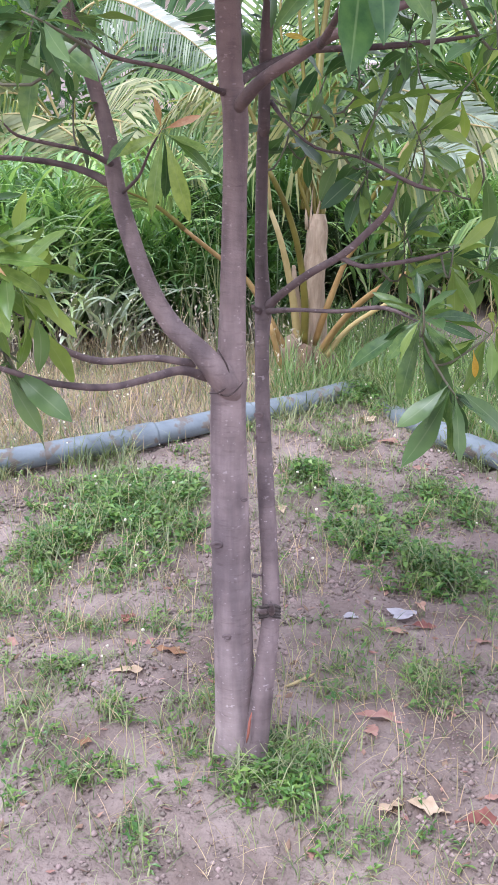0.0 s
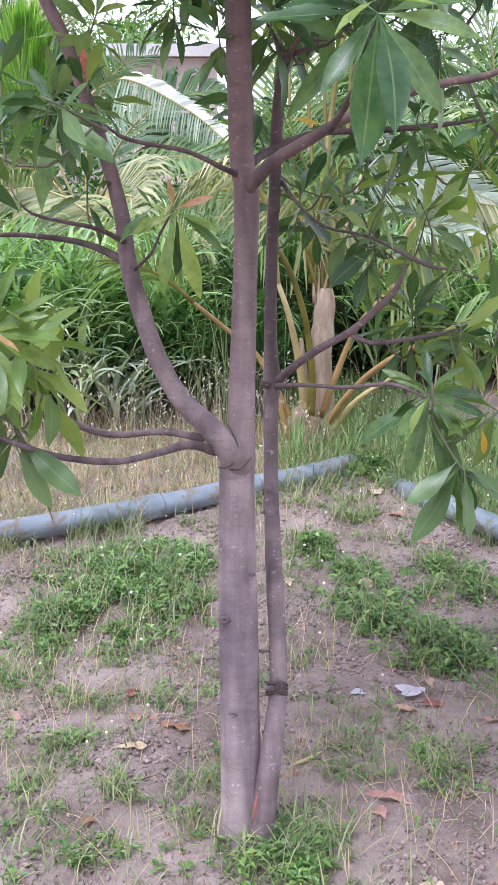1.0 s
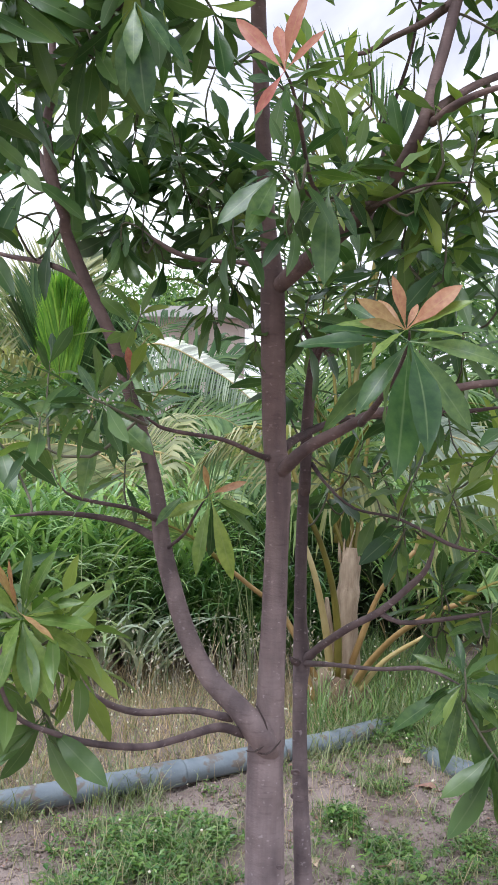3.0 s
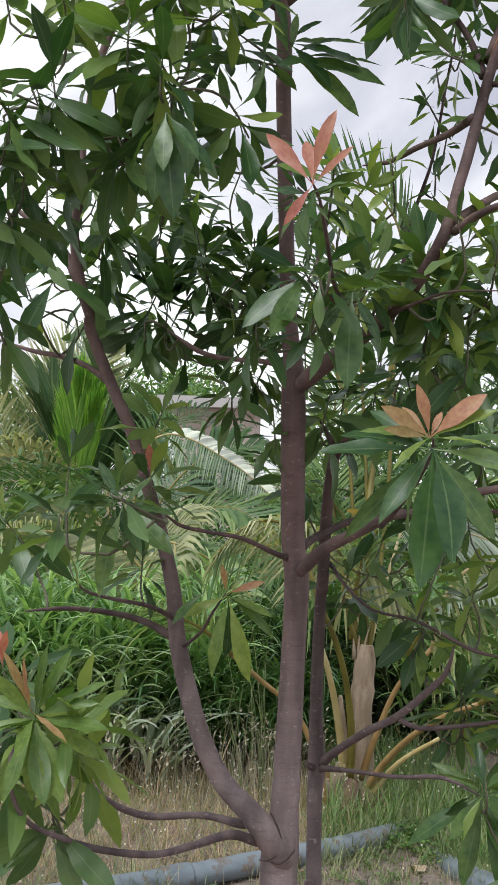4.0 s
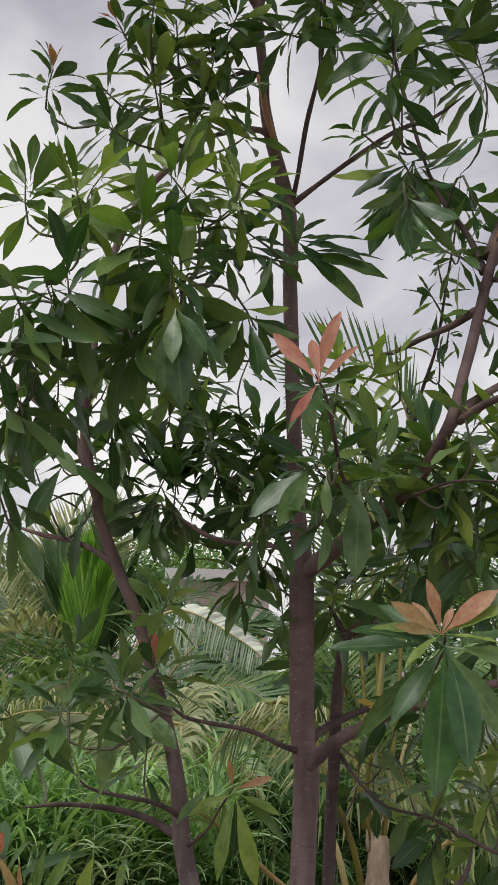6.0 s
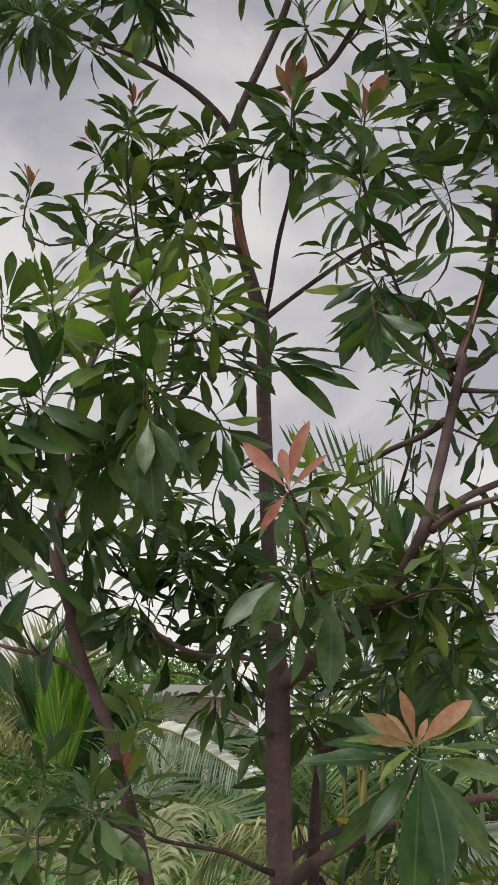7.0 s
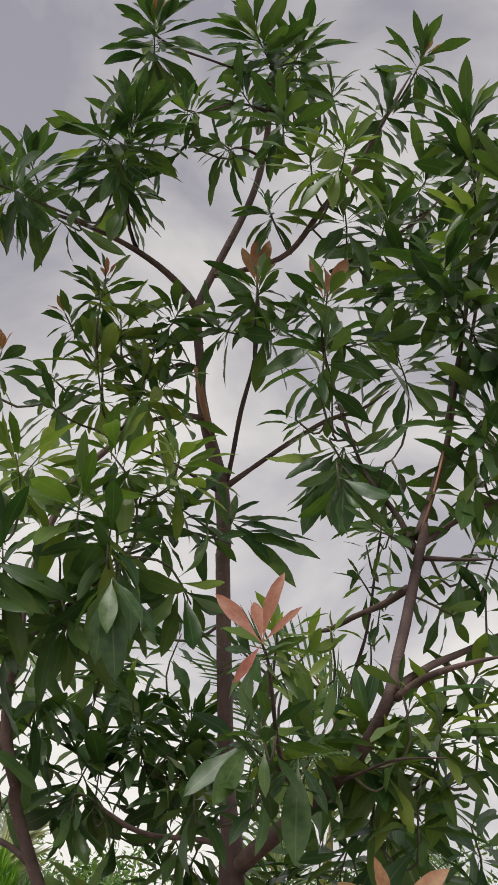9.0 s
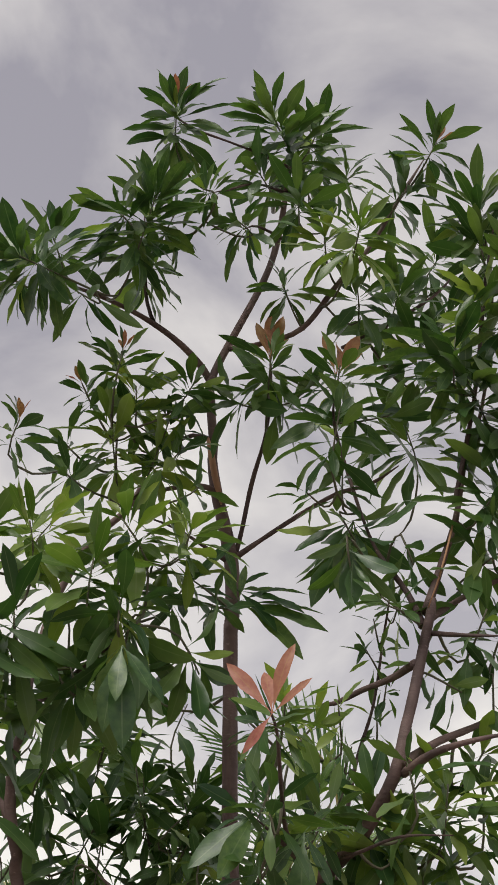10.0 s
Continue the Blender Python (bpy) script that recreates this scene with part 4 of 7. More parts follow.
rosette((-0.538, 1.740, 2.386), (-0.037, -0.066, 0.997), 0.123, 22, 0.077, 0.1, tone="young")
rosette((-0.526, 2.268, 2.663), (0.467, -0.028, 0.884), 0.153, 18, 0.087, 0.2, tone="young")
rosette((-0.191, 1.800, 2.390), (0.740, 0.003, 0.672), 0.120, 16, 0.059, 0.2, tone="young")
rosette((-0.496, 1.600, 2.150), (0.209, 0.076, -0.975), 0.157, 10, 0.044, 0.9)
rosette((-0.438, 1.700, 2.169), (0.209, 0.076, -0.975), 0.145, 10, 0.046, 0.9)
rosette((-0.533, 1.620, 2.080), (-0.376, -0.083, 0.923), 0.129, 14, 0.053, 0.8)
rosette((-0.484, 1.840, 2.062), (0.137, -0.055, 0.989), 0.128, 14, 0.060, 0.7)
rosette((-0.516, 1.640, 1.993), (-0.209, -0.076, 0.975), 0.125, 14, 0.053, 0.8)
rosette((-0.551, 1.730, 1.910), (-0.209, -0.076, 0.975), 0.126, 16, 0.056, 0.7)
rosette((-0.528, 2.092, 2.001), (-0.376, -0.083, 0.923), 0.139, 7, 0.068, 0.7)
rosette((-0.457, 1.840, 2.150), (0.137, -0.055, 0.989), 0.134, 12, 0.060, 0.7)
rosette((-0.258, 1.600, 2.204), (-0.037, -0.066, 0.997), 0.127, 12, 0.052, 0.4)
rosette((-0.333, 1.700, 2.126), (-0.530, -0.087, 0.843), 0.144, 12, 0.055, 0.5)
rosette((-0.489, 1.700, 2.061), (-0.209, -0.076, 0.975), 0.135, 10, 0.046, 0.8)
rosette((-0.432, 2.184, 2.108), (0.137, -0.055, 0.989), 0.145, 20, 0.094, 0.7)
rosette((-0.340, 2.394, 2.237), (0.307, -0.042, 0.951), 0.159, 20, 0.103, 0.6)
rosette((-0.635, 2.184, 2.090), (-0.530, -0.087, 0.843), 0.132, 16, 0.083, 0.6)
rosette((-0.594, 2.184, 1.957), (-0.376, -0.083, 0.923), 0.132, 12, 0.094, 0.6)
rosette((-0.531, 1.760, 1.840), (-0.209, -0.076, 0.975), 0.128, 8, 0.066, 0.8)
rosette((-0.501, 2.210, 1.905), (0.209, 0.076, -0.975), 0.159, 5, 0.047, 0.9)
rosette((-0.452, 2.478, 1.971), (-0.037, -0.066, 0.997), 0.163, 16, 0.119, 0.3)
rosette((-0.319, 2.268, 1.931), (0.307, -0.042, 0.951), 0.149, 18, 0.085, 0.4)
rosette((-0.352, 2.184, 1.880), (0.209, 0.076, -0.975), 0.150, 7, 0.047, 0.9)
rosette((-0.287, 2.352, 1.856), (0.209, 0.076, -0.975), 0.154, 4, 0.038, 1)
rosette((-0.214, 2.494, 1.981), (0.137, -0.055, 0.989), 0.134, 24, 0.119, 0.3)
rosette((-0.132, 2.410, 2.025), (-0.037, -0.066, 0.997), 0.129, 22, 0.115, 0.3)
rosette((-0.238, 2.284, 2.023), (-0.209, -0.076, 0.975), 0.123, 18, 0.110, 0.3)
rosette((-0.150, 2.276, 1.835), (-0.376, -0.083, 0.923), 0.098, 28, 0.121, 0.5)
rosette((-0.110, 2.318, 1.834), (0.307, -0.042, 0.951), 0.096, 26, 0.086, 0.4)
rosette((-0.181, 2.400, 1.776), (-0.30, -0.087, 0.843), 0.108, 24, 0.078, 0.5)
rosette((-0.010, 1.450, 1.875), (-0.037, -0.066, 0.997), 0.078, 16, 0.046, 0.3)
rosette((0.069, 1.600, 1.896), (0.740, 0.003, 0.672), 0.095, 16, 0.068, 0.3)
rosette((0.032, 1.800, 2.064), (-0.037, -0.066, 0.997), 0.102, 9, 0.086, 0.3)
rosette((0.130, 1.820, 2.005), (0.307, -0.042, 0.951), 0.108, 6, 0.096, 0.3)
rosette((0.192, 1.700, 1.900), (0.307, -0.042, 0.951), 0.120, 22, 0.081, 0.3, tone="young")
rosette((0.202, 1.600, 1.960), (-0.037, -0.066, 0.997), 0.114, 11, 0.076, 0.3)
rosette((0.177, 1.780, 1.847), (-0.037, -0.066, 0.997), 0.126, 22, 0.084, 0.4)
rosette((0.141, 2.410, 1.814), (0.307, -0.042, 0.951), 0.156, 28, 0.139, 0.4)
rosette((0.230, 1.700, 1.802), (-0.037, -0.066, 0.997), 0.130, 20, 0.080, 0.5)
rosette((0.071, 2.494, 1.766), (-0.037, -0.066, 0.997), 0.147, 24, 0.144, 0.4)
rosette((0.109, 1.600, 2.325), (0.209, 0.076, -0.975), 0.101, 7, 0.052, 0.9)
rosette((0.223, 1.700, 2.386), (0.209, 0.076, -0.975), 0.118, 5, 0.055, 0.8)
rosette((0.208, 1.700, 2.273), (-0.882, -0.085, 0.463), 0.102, 5, 0.055, 0.4)
rosette((0.246, 1.700, 2.199), (0.307, -0.042, 0.951), 0.101, 6, 0.054, 0.8)
rosette((-0.287, 1.880, 1.574), (-0.123, -0.071, 0.990), 0.106, 18, 0.050, 0.3, tip="red")
rosette((-0.303, 1.620, 1.559), (-0.882, -0.085, 0.463), 0.106, 10, 0.034, 0.4)
rosette((-0.410, 1.720, 1.507), (-0.209, -0.076, 0.975), 0.107, 18, 0.046, 0.4)
rosette((-0.299, 2.020, 1.692), (0.15, -0.35, 0.92), 0.105, 15, 0.060, 0.3, tone="young")
rosette((-0.464, 2.021, 1.597), (-0.037, -0.066, 0.997), 0.114, 14, 0.065, 0.3)
rosette((-0.622, 2.210, 1.475), (-0.530, -0.087, 0.843), 0.145, 14, 0.071, 0.4)
rosette((-0.429, 1.700, 1.187), (-0.209, -0.076, 0.975), 0.125, 12, 0.054, 0.45, tone="young")
rosette((-0.497, 1.750, 1.253), (-0.376, -0.083, 0.923), 0.134, 12, 0.046, 0.2, tip="red")
rosette((-0.378, 1.700, 1.155), (0.467, -0.028, 0.884), 0.130, 14, 0.044, 0.5, tone="young")
rosette((-0.484, 1.700, 1.114), (-0.376, -0.083, 0.923), 0.140, 14, 0.045, 0.8)
rosette((0.086, 2.399, 1.372), (-0.037, -0.066, 0.997), 0.133, 10, 0.062, 0.4)
rosette((0.146, 2.310, 1.444), (0.307, -0.042, 0.951), 0.121, 9, 0.096, 0.4)
rosette((0.230, 2.452, 1.500), (-0.037, -0.066, 0.997), 0.128, 10, 0.115, 0.4)
rosette((0.311, 2.242, 1.537), (0.137, -0.055, 0.989), 0.117, 14, 0.105, 0.4)
rosette((0.239, 2.100, 1.409), (0.137, -0.055, 0.989), 0.110, 14, 0.098, 0.4, tone="young")
rosette((0.359, 2.436, 1.307), (-0.037, -0.066, 0.997), 0.141, 16, 0.113, 0.4, tone="young")
rosette((0.240, 2.268, 1.299), (-0.209, -0.076, 0.975), 0.118, 16, 0.070, 0.4)
rosette((0.323, 2.252, 1.134), (0.137, -0.055, 0.989), 0.142, 22, 0.092, 0.5)
rosette((0.299, 1.810, 1.088), (-0.087, 0.333, 0.939), 0.119, 10, 0.039, 0.5)
rosette((0.393, 2.084, 1.138), (-0.000, 0.334, 0.943), 0.116, 16, 0.077, 0.4, tone="young")
rosette((0.487, 2.210, 1.104), (0.342, 0.314, 0.886), 0.143, 18, 0.070, 0.5)
rosette((0.327, 2.252, 1.155), (-0.174, 0.329, 0.928), 0.105, 14, 0.059, 0.5, tone="young")
rosette((0.351, 1.790, 0.963), (0.500, -0.289, -0.816), 0.143, 9, 0.039, 0.9)
rosette((0.438, 1.900, 1.037), (0.342, 0.314, 0.886), 0.137, 16, 0.061, 0.5, tone="young")
rosette((0.264, 2.394, 1.362), (-0.000, 0.334, 0.943), 0.115, 10, 0.097, 0.4)
rosette((0.188, 2.336, 1.354), (-0.174, 0.329, 0.928), 0.119, 7, 0.071, 0.6)
rosette((0.472, 2.436, 1.453), (-0.000, 0.334, 0.943), 0.122, 13, 0.109, 0.4, tone="young")
rosette((0.367, 2.494, 1.522), (-0.000, 0.334, 0.943), 0.117, 12, 0.111, 0.4)
rosette((0.124, 2.478, 1.333), (-0.000, 0.334, 0.943), 0.126, 9, 0.063, 0.5)
rosette((-0.397, 1.700, 1.038), (0.174, -0.329, -0.928), 0.144, 10, 0.037, 0.9)
rosette((-0.339, 1.820, 1.557), (-0.000, 0.334, 0.943), 0.090, 14, 0.053, 0.4)
rosette((-0.370, 1.650, 1.204), (-0.000, 0.334, 0.943), 0.126, 14, 0.043, 0.5, tone="young")
rosette((0.365, 1.700, 1.546), (-0.000, 0.334, 0.943), 0.103, 16, 0.050, 0.4)
rosette((-0.106, 1.820, 1.852), (-0.209, -0.076, 0.975), 0.108, 14, 0.058, 0.5)
rosette((-0.007, 1.500, 1.820), (0.307, -0.042, 0.951), 0.089, 12, 0.048, 0.5)
rosette((-0.077, 2.150, 1.682), (-0.037, -0.066, 0.997), 0.121, 16, 0.079, 0.5)
rosette((0.023, 2.142, 1.730), (0.137, -0.055, 0.989), 0.126, 16, 0.079, 0.5)
rosette((-0.014, 2.486, 1.579), (-0.037, -0.066, 0.997), 0.131, 14, 0.091, 0.5)
rosette((-0.376, 1.850, 1.094), (0.342, 0.314, 0.886), 0.133, 12, 0.059, 0.6, tone="young")
rosette((0.294, 2.302, 1.809), (0.158, -0.204, 0.966), 0.132, 14, 0.083, 0.5)
rosette((0.340, 2.176, 1.663), (0.158, -0.204, 0.966), 0.123, 14, 0.077, 0.5)
rosette((0.181, 2.226, 1.826), (0.158, -0.204, 0.966), 0.116, 12, 0.080, 0.5)
rosette((-0.332, 2.126, 1.408), (-0.174, 0.329, 0.928), 0.108, 12, 0.064, 0.4)
rosette((0.231, 2.260, 1.258), (0.174, 0.329, 0.928), 0.110, 9, 0.070, 0.5, tone="young")
rosette((0.330, 2.184, 1.363), (-0.000, 0.334, 0.943), 0.105, 10, 0.066, 0.5, tone="young")
rosette((0.425, 2.042, 1.332), (-0.000, 0.334, 0.943), 0.111, 10, 0.062, 0.5, tone="young")
rosette((0.248, 2.100, 1.867), (-0.022, -0.382, 0.924), 0.130, 18, 0.095, 0.5)
rosette((0.393, 2.310, 1.943), (0.152, -0.376, 0.914), 0.145, 18, 0.106, 0.5)
rosette((0.383, 2.000, 1.815), (0.152, -0.376, 0.914), 0.128, 18, 0.090, 0.5)
rosette((0.346, 2.352, 1.778), (-0.022, -0.382, 0.924), 0.143, 18, 0.104, 0.5)
rosette((0.188, 2.150, 1.788), (-0.022, -0.382, 0.924), 0.119, 16, 0.096, 0.5)
rosette((0.388, 1.750, 2.448), (-0.022, -0.382, 0.924), 0.129, 12, 0.080, 0.3)
rosette((0.385, 1.750, 2.246), (0.152, -0.376, 0.914), 0.124, 12, 0.077, 0.4)
rosette((0.161, 1.910, 3.099), (0.321, -0.358, 0.877), 0.122, 12, 0.073, 0.3)
rosette((-0.145, 2.268, 2.015), (-0.207, -0.118, 0.971), 0.129, 12, 0.085, 0.5)
rosette((-0.251, 2.121, 2.270), (-0.189, -0.219, 0.957), 0.110, 13, 0.081, 0.4)
rosette((-0.184, 2.360, 2.247), (0.158, -0.204, 0.966), 0.121, 13, 0.089, 0.4)
rosette((-0.261, 2.310, 2.107), (-0.189, -0.219, 0.957), 0.117, 13, 0.086, 0.5)
rosette((-0.166, 2.192, 1.999), (0.158, -0.204, 0.966), 0.110, 12, 0.081, 0.5)
rosette((-0.334, 2.436, 2.238), (-0.189, -0.219, 0.957), 0.125, 12, 0.092, 0.5)
rosette((-0.060, 2.352, 1.968), (0.139, -0.095, 0.986), 0.133, 12, 0.088, 0.5)
rosette((-0.017, 2.528, 1.862), (0.139, -0.095, 0.986), 0.142, 12, 0.093, 0.5)
rosette((0.178, 2.240, 2.161), (-0.35, -0.25, 0.90), 0.075, 7, 0.050, 0.4)
rosette((0.238, 2.240, 2.230), (0.35, -0.25, 0.90), 0.075, 7, 0.050, 0.4)
rosette((0.256, 2.240, 2.301), (0.35, -0.25, 0.90), 0.075, 7, 0.050, 0.4)
rosette((0.228, 2.240, 2.378), (-0.35, -0.25, 0.90), 0.075, 7, 0.050, 0.4)
rosette((0.238, 2.240, 2.447), (-0.35, -0.25, 0.90), 0.075, 7, 0.050, 0.4)
rosette((0.286, 2.240, 2.498), (0.35, -0.25, 0.90), 0.075, 7, 0.050, 0.4)
rosette((0.294, 2.239, 2.555), (0.35, -0.25, 0.90), 0.075, 7, 0.050, 0.4)
rosette((0.260, 2.234, 2.625), (-0.35, -0.25, 0.90), 0.075, 7, 0.050, 0.4)
leaf_at((0.119, 1.200, 1.635), (0.063, 1.150, 1.560), 1.1, "g")
leaf_at((0.119, 1.200, 1.635), (0.102, 1.120, 1.490), 1.05, "g")
leaf_at((0.119, 1.200, 1.635), (0.141, 1.100, 1.532), 1.25, "g")
leaf_at((0.119, 1.200, 1.635), (0.183, 1.180, 1.538), 1.1, "g")
leaf_at((0.119, 1.200, 1.635), (-0.005, 1.200, 1.625), 0.8, "g")
leaf_at((0.119, 1.200, 1.635), (0.027, 1.230, 1.528), 0.6, "g")
leaf_at((0.119, 1.200, 1.635), (0.212, 1.150, 1.616), 1, "g")
leaf_at((0.119, 1.200, 1.635), (0.217, 1.250, 1.653), 1, "g")
leaf_at((0.119, 1.200, 1.635), (0.049, 1.250, 1.680), 0.9, "g")
leaf_at((0.119, 1.200, 1.635), (0.080, 1.280, 1.535), 1, "g")
leaf_at((0.119, 1.200, 1.635), (0.139, 1.260, 1.504), 1.2, "g")
leaf_at((0.119, 1.200, 1.635), (0.018, 1.280, 1.653), 0.9, "g")
leaf_at((0.115, 1.200, 1.648), (0.061, 1.180, 1.678), 1.15, "amber")
leaf_at((0.115, 1.200, 1.648), (0.065, 1.170, 1.652), 0.9, "amber")
leaf_at((0.115, 1.200, 1.648), (0.101, 1.190, 1.706), 1.05, "amber")
leaf_at((0.115, 1.200, 1.648), (0.081, 1.220, 1.684), 1.0, "amber")
leaf_at((0.115, 1.200, 1.648), (0.173, 1.180, 1.694), 1.25, "amber")
leaf_at((0.115, 1.200, 1.648), (0.131, 1.220, 1.678), 0.9, "amber")
leaf_at((0.115, 1.200, 1.648), (0.185, 1.180, 1.678), 0.9, "young")
leaf_at((0.115, 1.200, 1.648), (0.171, 1.160, 1.640), 0.5, "young")
leaf_at((0.115, 1.200, 1.648), (0.039, 1.180, 1.652), 0.6, "young")
leaf_at((0.115, 1.200, 1.648), (0.075, 1.150, 1.618), 0.8, "young")
leaf_at((-0.416, 1.620, 1.223), (-0.363, 1.590, 1.325), 0.8, "young")
leaf_at((-0.416, 1.620, 1.223), (-0.297, 1.600, 1.281), 0.8, "young")
leaf_at((-0.416, 1.620, 1.223), (-0.299, 1.570, 1.214), 0.9, "young")
leaf_at((-0.416, 1.620, 1.223), (-0.361, 1.560, 1.117), 1.1, "young")
leaf_at((-0.416, 1.620, 1.223), (-0.411, 1.600, 1.100), 1.1, "young")
leaf_at((-0.416, 1.620, 1.223), (-0.457, 1.600, 1.101), 0.9, "young")
leaf_at((-0.416, 1.620, 1.223), (-0.490, 1.580, 1.203), 1, "young")
leaf_at((-0.416, 1.620, 1.223), (-0.491, 1.620, 1.252), 0.9, "young")
leaf_at((-0.416, 1.620, 1.223), (-0.340, 1.670, 1.224), 0.8, "young")
leaf_at((-0.416, 1.620, 1.223), (-0.364, 1.680, 1.134), 1, "young")
leaf_at((-0.416, 1.620, 1.223), (-0.421, 1.530, 1.187), 0.8, "young")
leaf_at((-0.416, 1.620, 1.223), (-0.325, 1.580, 1.262), 0.9, "young")
leaf_at((-0.416, 1.620, 1.223), (-0.470, 1.570, 1.290), 0.8, "young")
leaf_at((-0.416, 1.620, 1.223), (-0.385, 1.550, 1.115), 1.0, "young")
leaf_at((-0.416, 1.620, 1.223), (-0.440, 1.550, 1.120), 0.9, "young")
leaf_at((-0.416, 1.620, 1.223), (-0.312, 1.600, 1.165), 0.9, "young")
leaf_at((-0.416, 1.620, 1.223), (-0.505, 1.600, 1.150), 0.9, "young")
leaf_at((-0.416, 1.620, 1.223), (-0.392, 1.570, 1.335), 0.7, "young")
leaf_at((-0.421, 1.620, 1.231), (-0.458, 1.590, 1.322), 0.5, "amber")
leaf_at((-0.421, 1.620, 1.231), (-0.429, 1.570, 1.311), 0.45, "amber")
leaf_at((-0.421, 1.620, 1.231), (-0.350, 1.520, 1.209), 0.4, "amber")
leaf_at((0.305, 1.860, 1.072), (0.177, 1.840, 0.985), 1, "g")
leaf_at((0.305, 1.860, 1.072), (0.264, 1.820, 0.925), 1, "g")
leaf_at((0.305, 1.860, 1.072), (0.319, 1.810, 0.993), 0.8, "g")
leaf_at((0.305, 1.860, 1.072), (0.355, 1.840, 0.887), 1, "g")
leaf_at((0.305, 1.860, 1.072), (0.393, 1.820, 1.046), 0.9, "g")
leaf_at((0.305, 1.860, 1.072), (0.415, 1.900, 1.068), 0.9, "g")
leaf_at((0.305, 1.860, 1.072), (0.219, 1.890, 1.111), 0.8, "g")
leaf_at((0.305, 1.860, 1.072), (0.240, 1.780, 1.017), 0.9, "g")
leaf_at((0.305, 1.860, 1.072), (0.346, 1.780, 1.017), 0.9, "g")
leaf_at((0.305, 1.860, 1.072), (0.299, 1.900, 1.149), 0.8, "g")
leaf_at((0.399, 1.860, 1.016), (0.410, 1.860, 0.961), 1.1, "yellow")
leaf_at((0.106, 1.980, 1.535), (0.062, 1.980, 1.541), 0.9, "yellow")
leaf_at((0.106, 1.980, 1.535), (0.082, 2.000, 1.530), 0.7, "yellow")
leaf_at((0.352, 1.820, 0.954), (0.310, 1.800, 0.887), 1, "g")
leaf_at((0.352, 1.820, 0.954), (0.366, 1.800, 0.840), 1.1, "g")
leaf_at((0.352, 1.820, 0.954), (0.393, 1.820, 0.865), 1, "g")
leaf_at((0.352, 1.820, 0.954), (0.425, 1.840, 0.895), 0.9, "g")
leaf_at((-0.025, 1.120, 1.908), (-0.012, 1.100, 1.984), 1.05, "bud")
leaf_at((-0.025, 1.120, 1.908), (-0.079, 1.140, 1.966), 0.85, "bud")
leaf_at((-0.025, 1.120, 1.908), (0.015, 1.100, 1.942), 0.8, "bud")
leaf_at((-0.025, 1.120, 1.908), (-0.052, 1.110, 1.862), 0.8, "bud")
leaf_at((-0.025, 1.120, 1.908), (-0.033, 1.160, 1.970), 0.9, "bud")
leaf_at((-0.031, 1.950, 2.958), (-0.067, 1.940, 3.055), 0.95, "bud")
leaf_at((-0.031, 1.950, 2.958), (-0.039, 1.930, 3.075), 1, "bud")
leaf_at((-0.031, 1.950, 2.958), (-0.003, 1.940, 3.079), 0.95, "bud")
leaf_at((-0.031, 1.950, 2.958), (-0.084, 1.950, 3.007), 0.8, "bud")
leaf_at((-0.031, 1.950, 2.958), (0.012, 1.940, 3.020), 0.85, "bud")
leaf_at((-0.031, 1.950, 2.958), (-0.020, 1.970, 3.091), 0.9, "bud")
leaf_at((0.106, 1.850, 2.857), (0.078, 1.840, 2.965), 1.1, "bud")
leaf_at((0.106, 1.850, 2.857), (0.163, 1.840, 2.971), 1.1, "bud")
leaf_at((0.106, 1.850, 2.857), (0.162, 1.830, 2.901), 0.9, "bud")
leaf_at((0.106, 1.850, 2.857), (0.128, 1.880, 2.980), 0.9, "bud")
leaf_at((-0.030, 1.140, 1.902), (-0.066, 1.170, 1.914), 0.9, "g")
leaf_at((-0.030, 1.140, 1.902), (0.018, 1.170, 1.925), 0.9, "g")
leaf_at((-0.030, 1.140, 1.902), (-0.061, 1.140, 1.858), 0.9, "g")
leaf_at((-0.030, 1.140, 1.902), (0.009, 1.160, 1.856), 1, "g")
leaf_at((-0.030, 1.140, 1.902), (0.031, 1.180, 1.892), 0.9, "g")
leaf_at((-0.029, 1.500, 1.884), (-0.109, 1.470, 1.804), 1.1, "g")
leaf_at((-0.029, 1.500, 1.884), (-0.069, 1.450, 1.794), 1.2, "g")
leaf_at((-0.029, 1.500, 1.884), (-0.097, 1.540, 1.859), 1, "g")
leaf_at((-0.029, 1.500, 1.884), (0.031, 1.530, 1.885), 0.9, "g")
leaf_at((0.038, 1.500, 1.862), (0.031, 1.450, 1.729), 1.2, "g")
leaf_at((0.038, 1.500, 1.862), (0.077, 1.500, 1.793), 1, "g")
leaf_at((0.038, 1.500, 1.862), (0.108, 1.500, 1.871), 0.5, "g")
leaf_at((0.038, 1.500, 1.862), (0.079, 1.530, 1.910), 0.8, "g")
leaf_at((0.038, 1.500, 1.862), (-0.008, 1.550, 1.806), 1, "g")
leaf_at((-0.241, 1.550, 2.129), (-0.226, 1.530, 1.974), 1.12, "g")
leaf_at((-0.241, 1.550, 2.129), (-0.260, 1.550, 2.001), 1.12, "g")
leaf_at((-0.241, 1.550, 2.129), (-0.207, 1.570, 2.014), 1.12, "g")
leaf_at((-0.241, 1.550, 2.129), (-0.305, 1.580, 2.063), 1.05, "g")
leaf_at((-0.241, 1.550, 2.129), (-0.173, 1.550, 2.043), 1.05, "g")
leaf_at((-0.241, 1.550, 2.129), (-0.240, 1.510, 2.037), 1.20, "g")
leaf_at((-0.241, 1.550, 2.129), (-0.223, 1.600, 1.982), 1.05, "g")
leaf_at((-0.241, 1.550, 2.129), (-0.283, 1.610, 2.051), 1.05, "g")
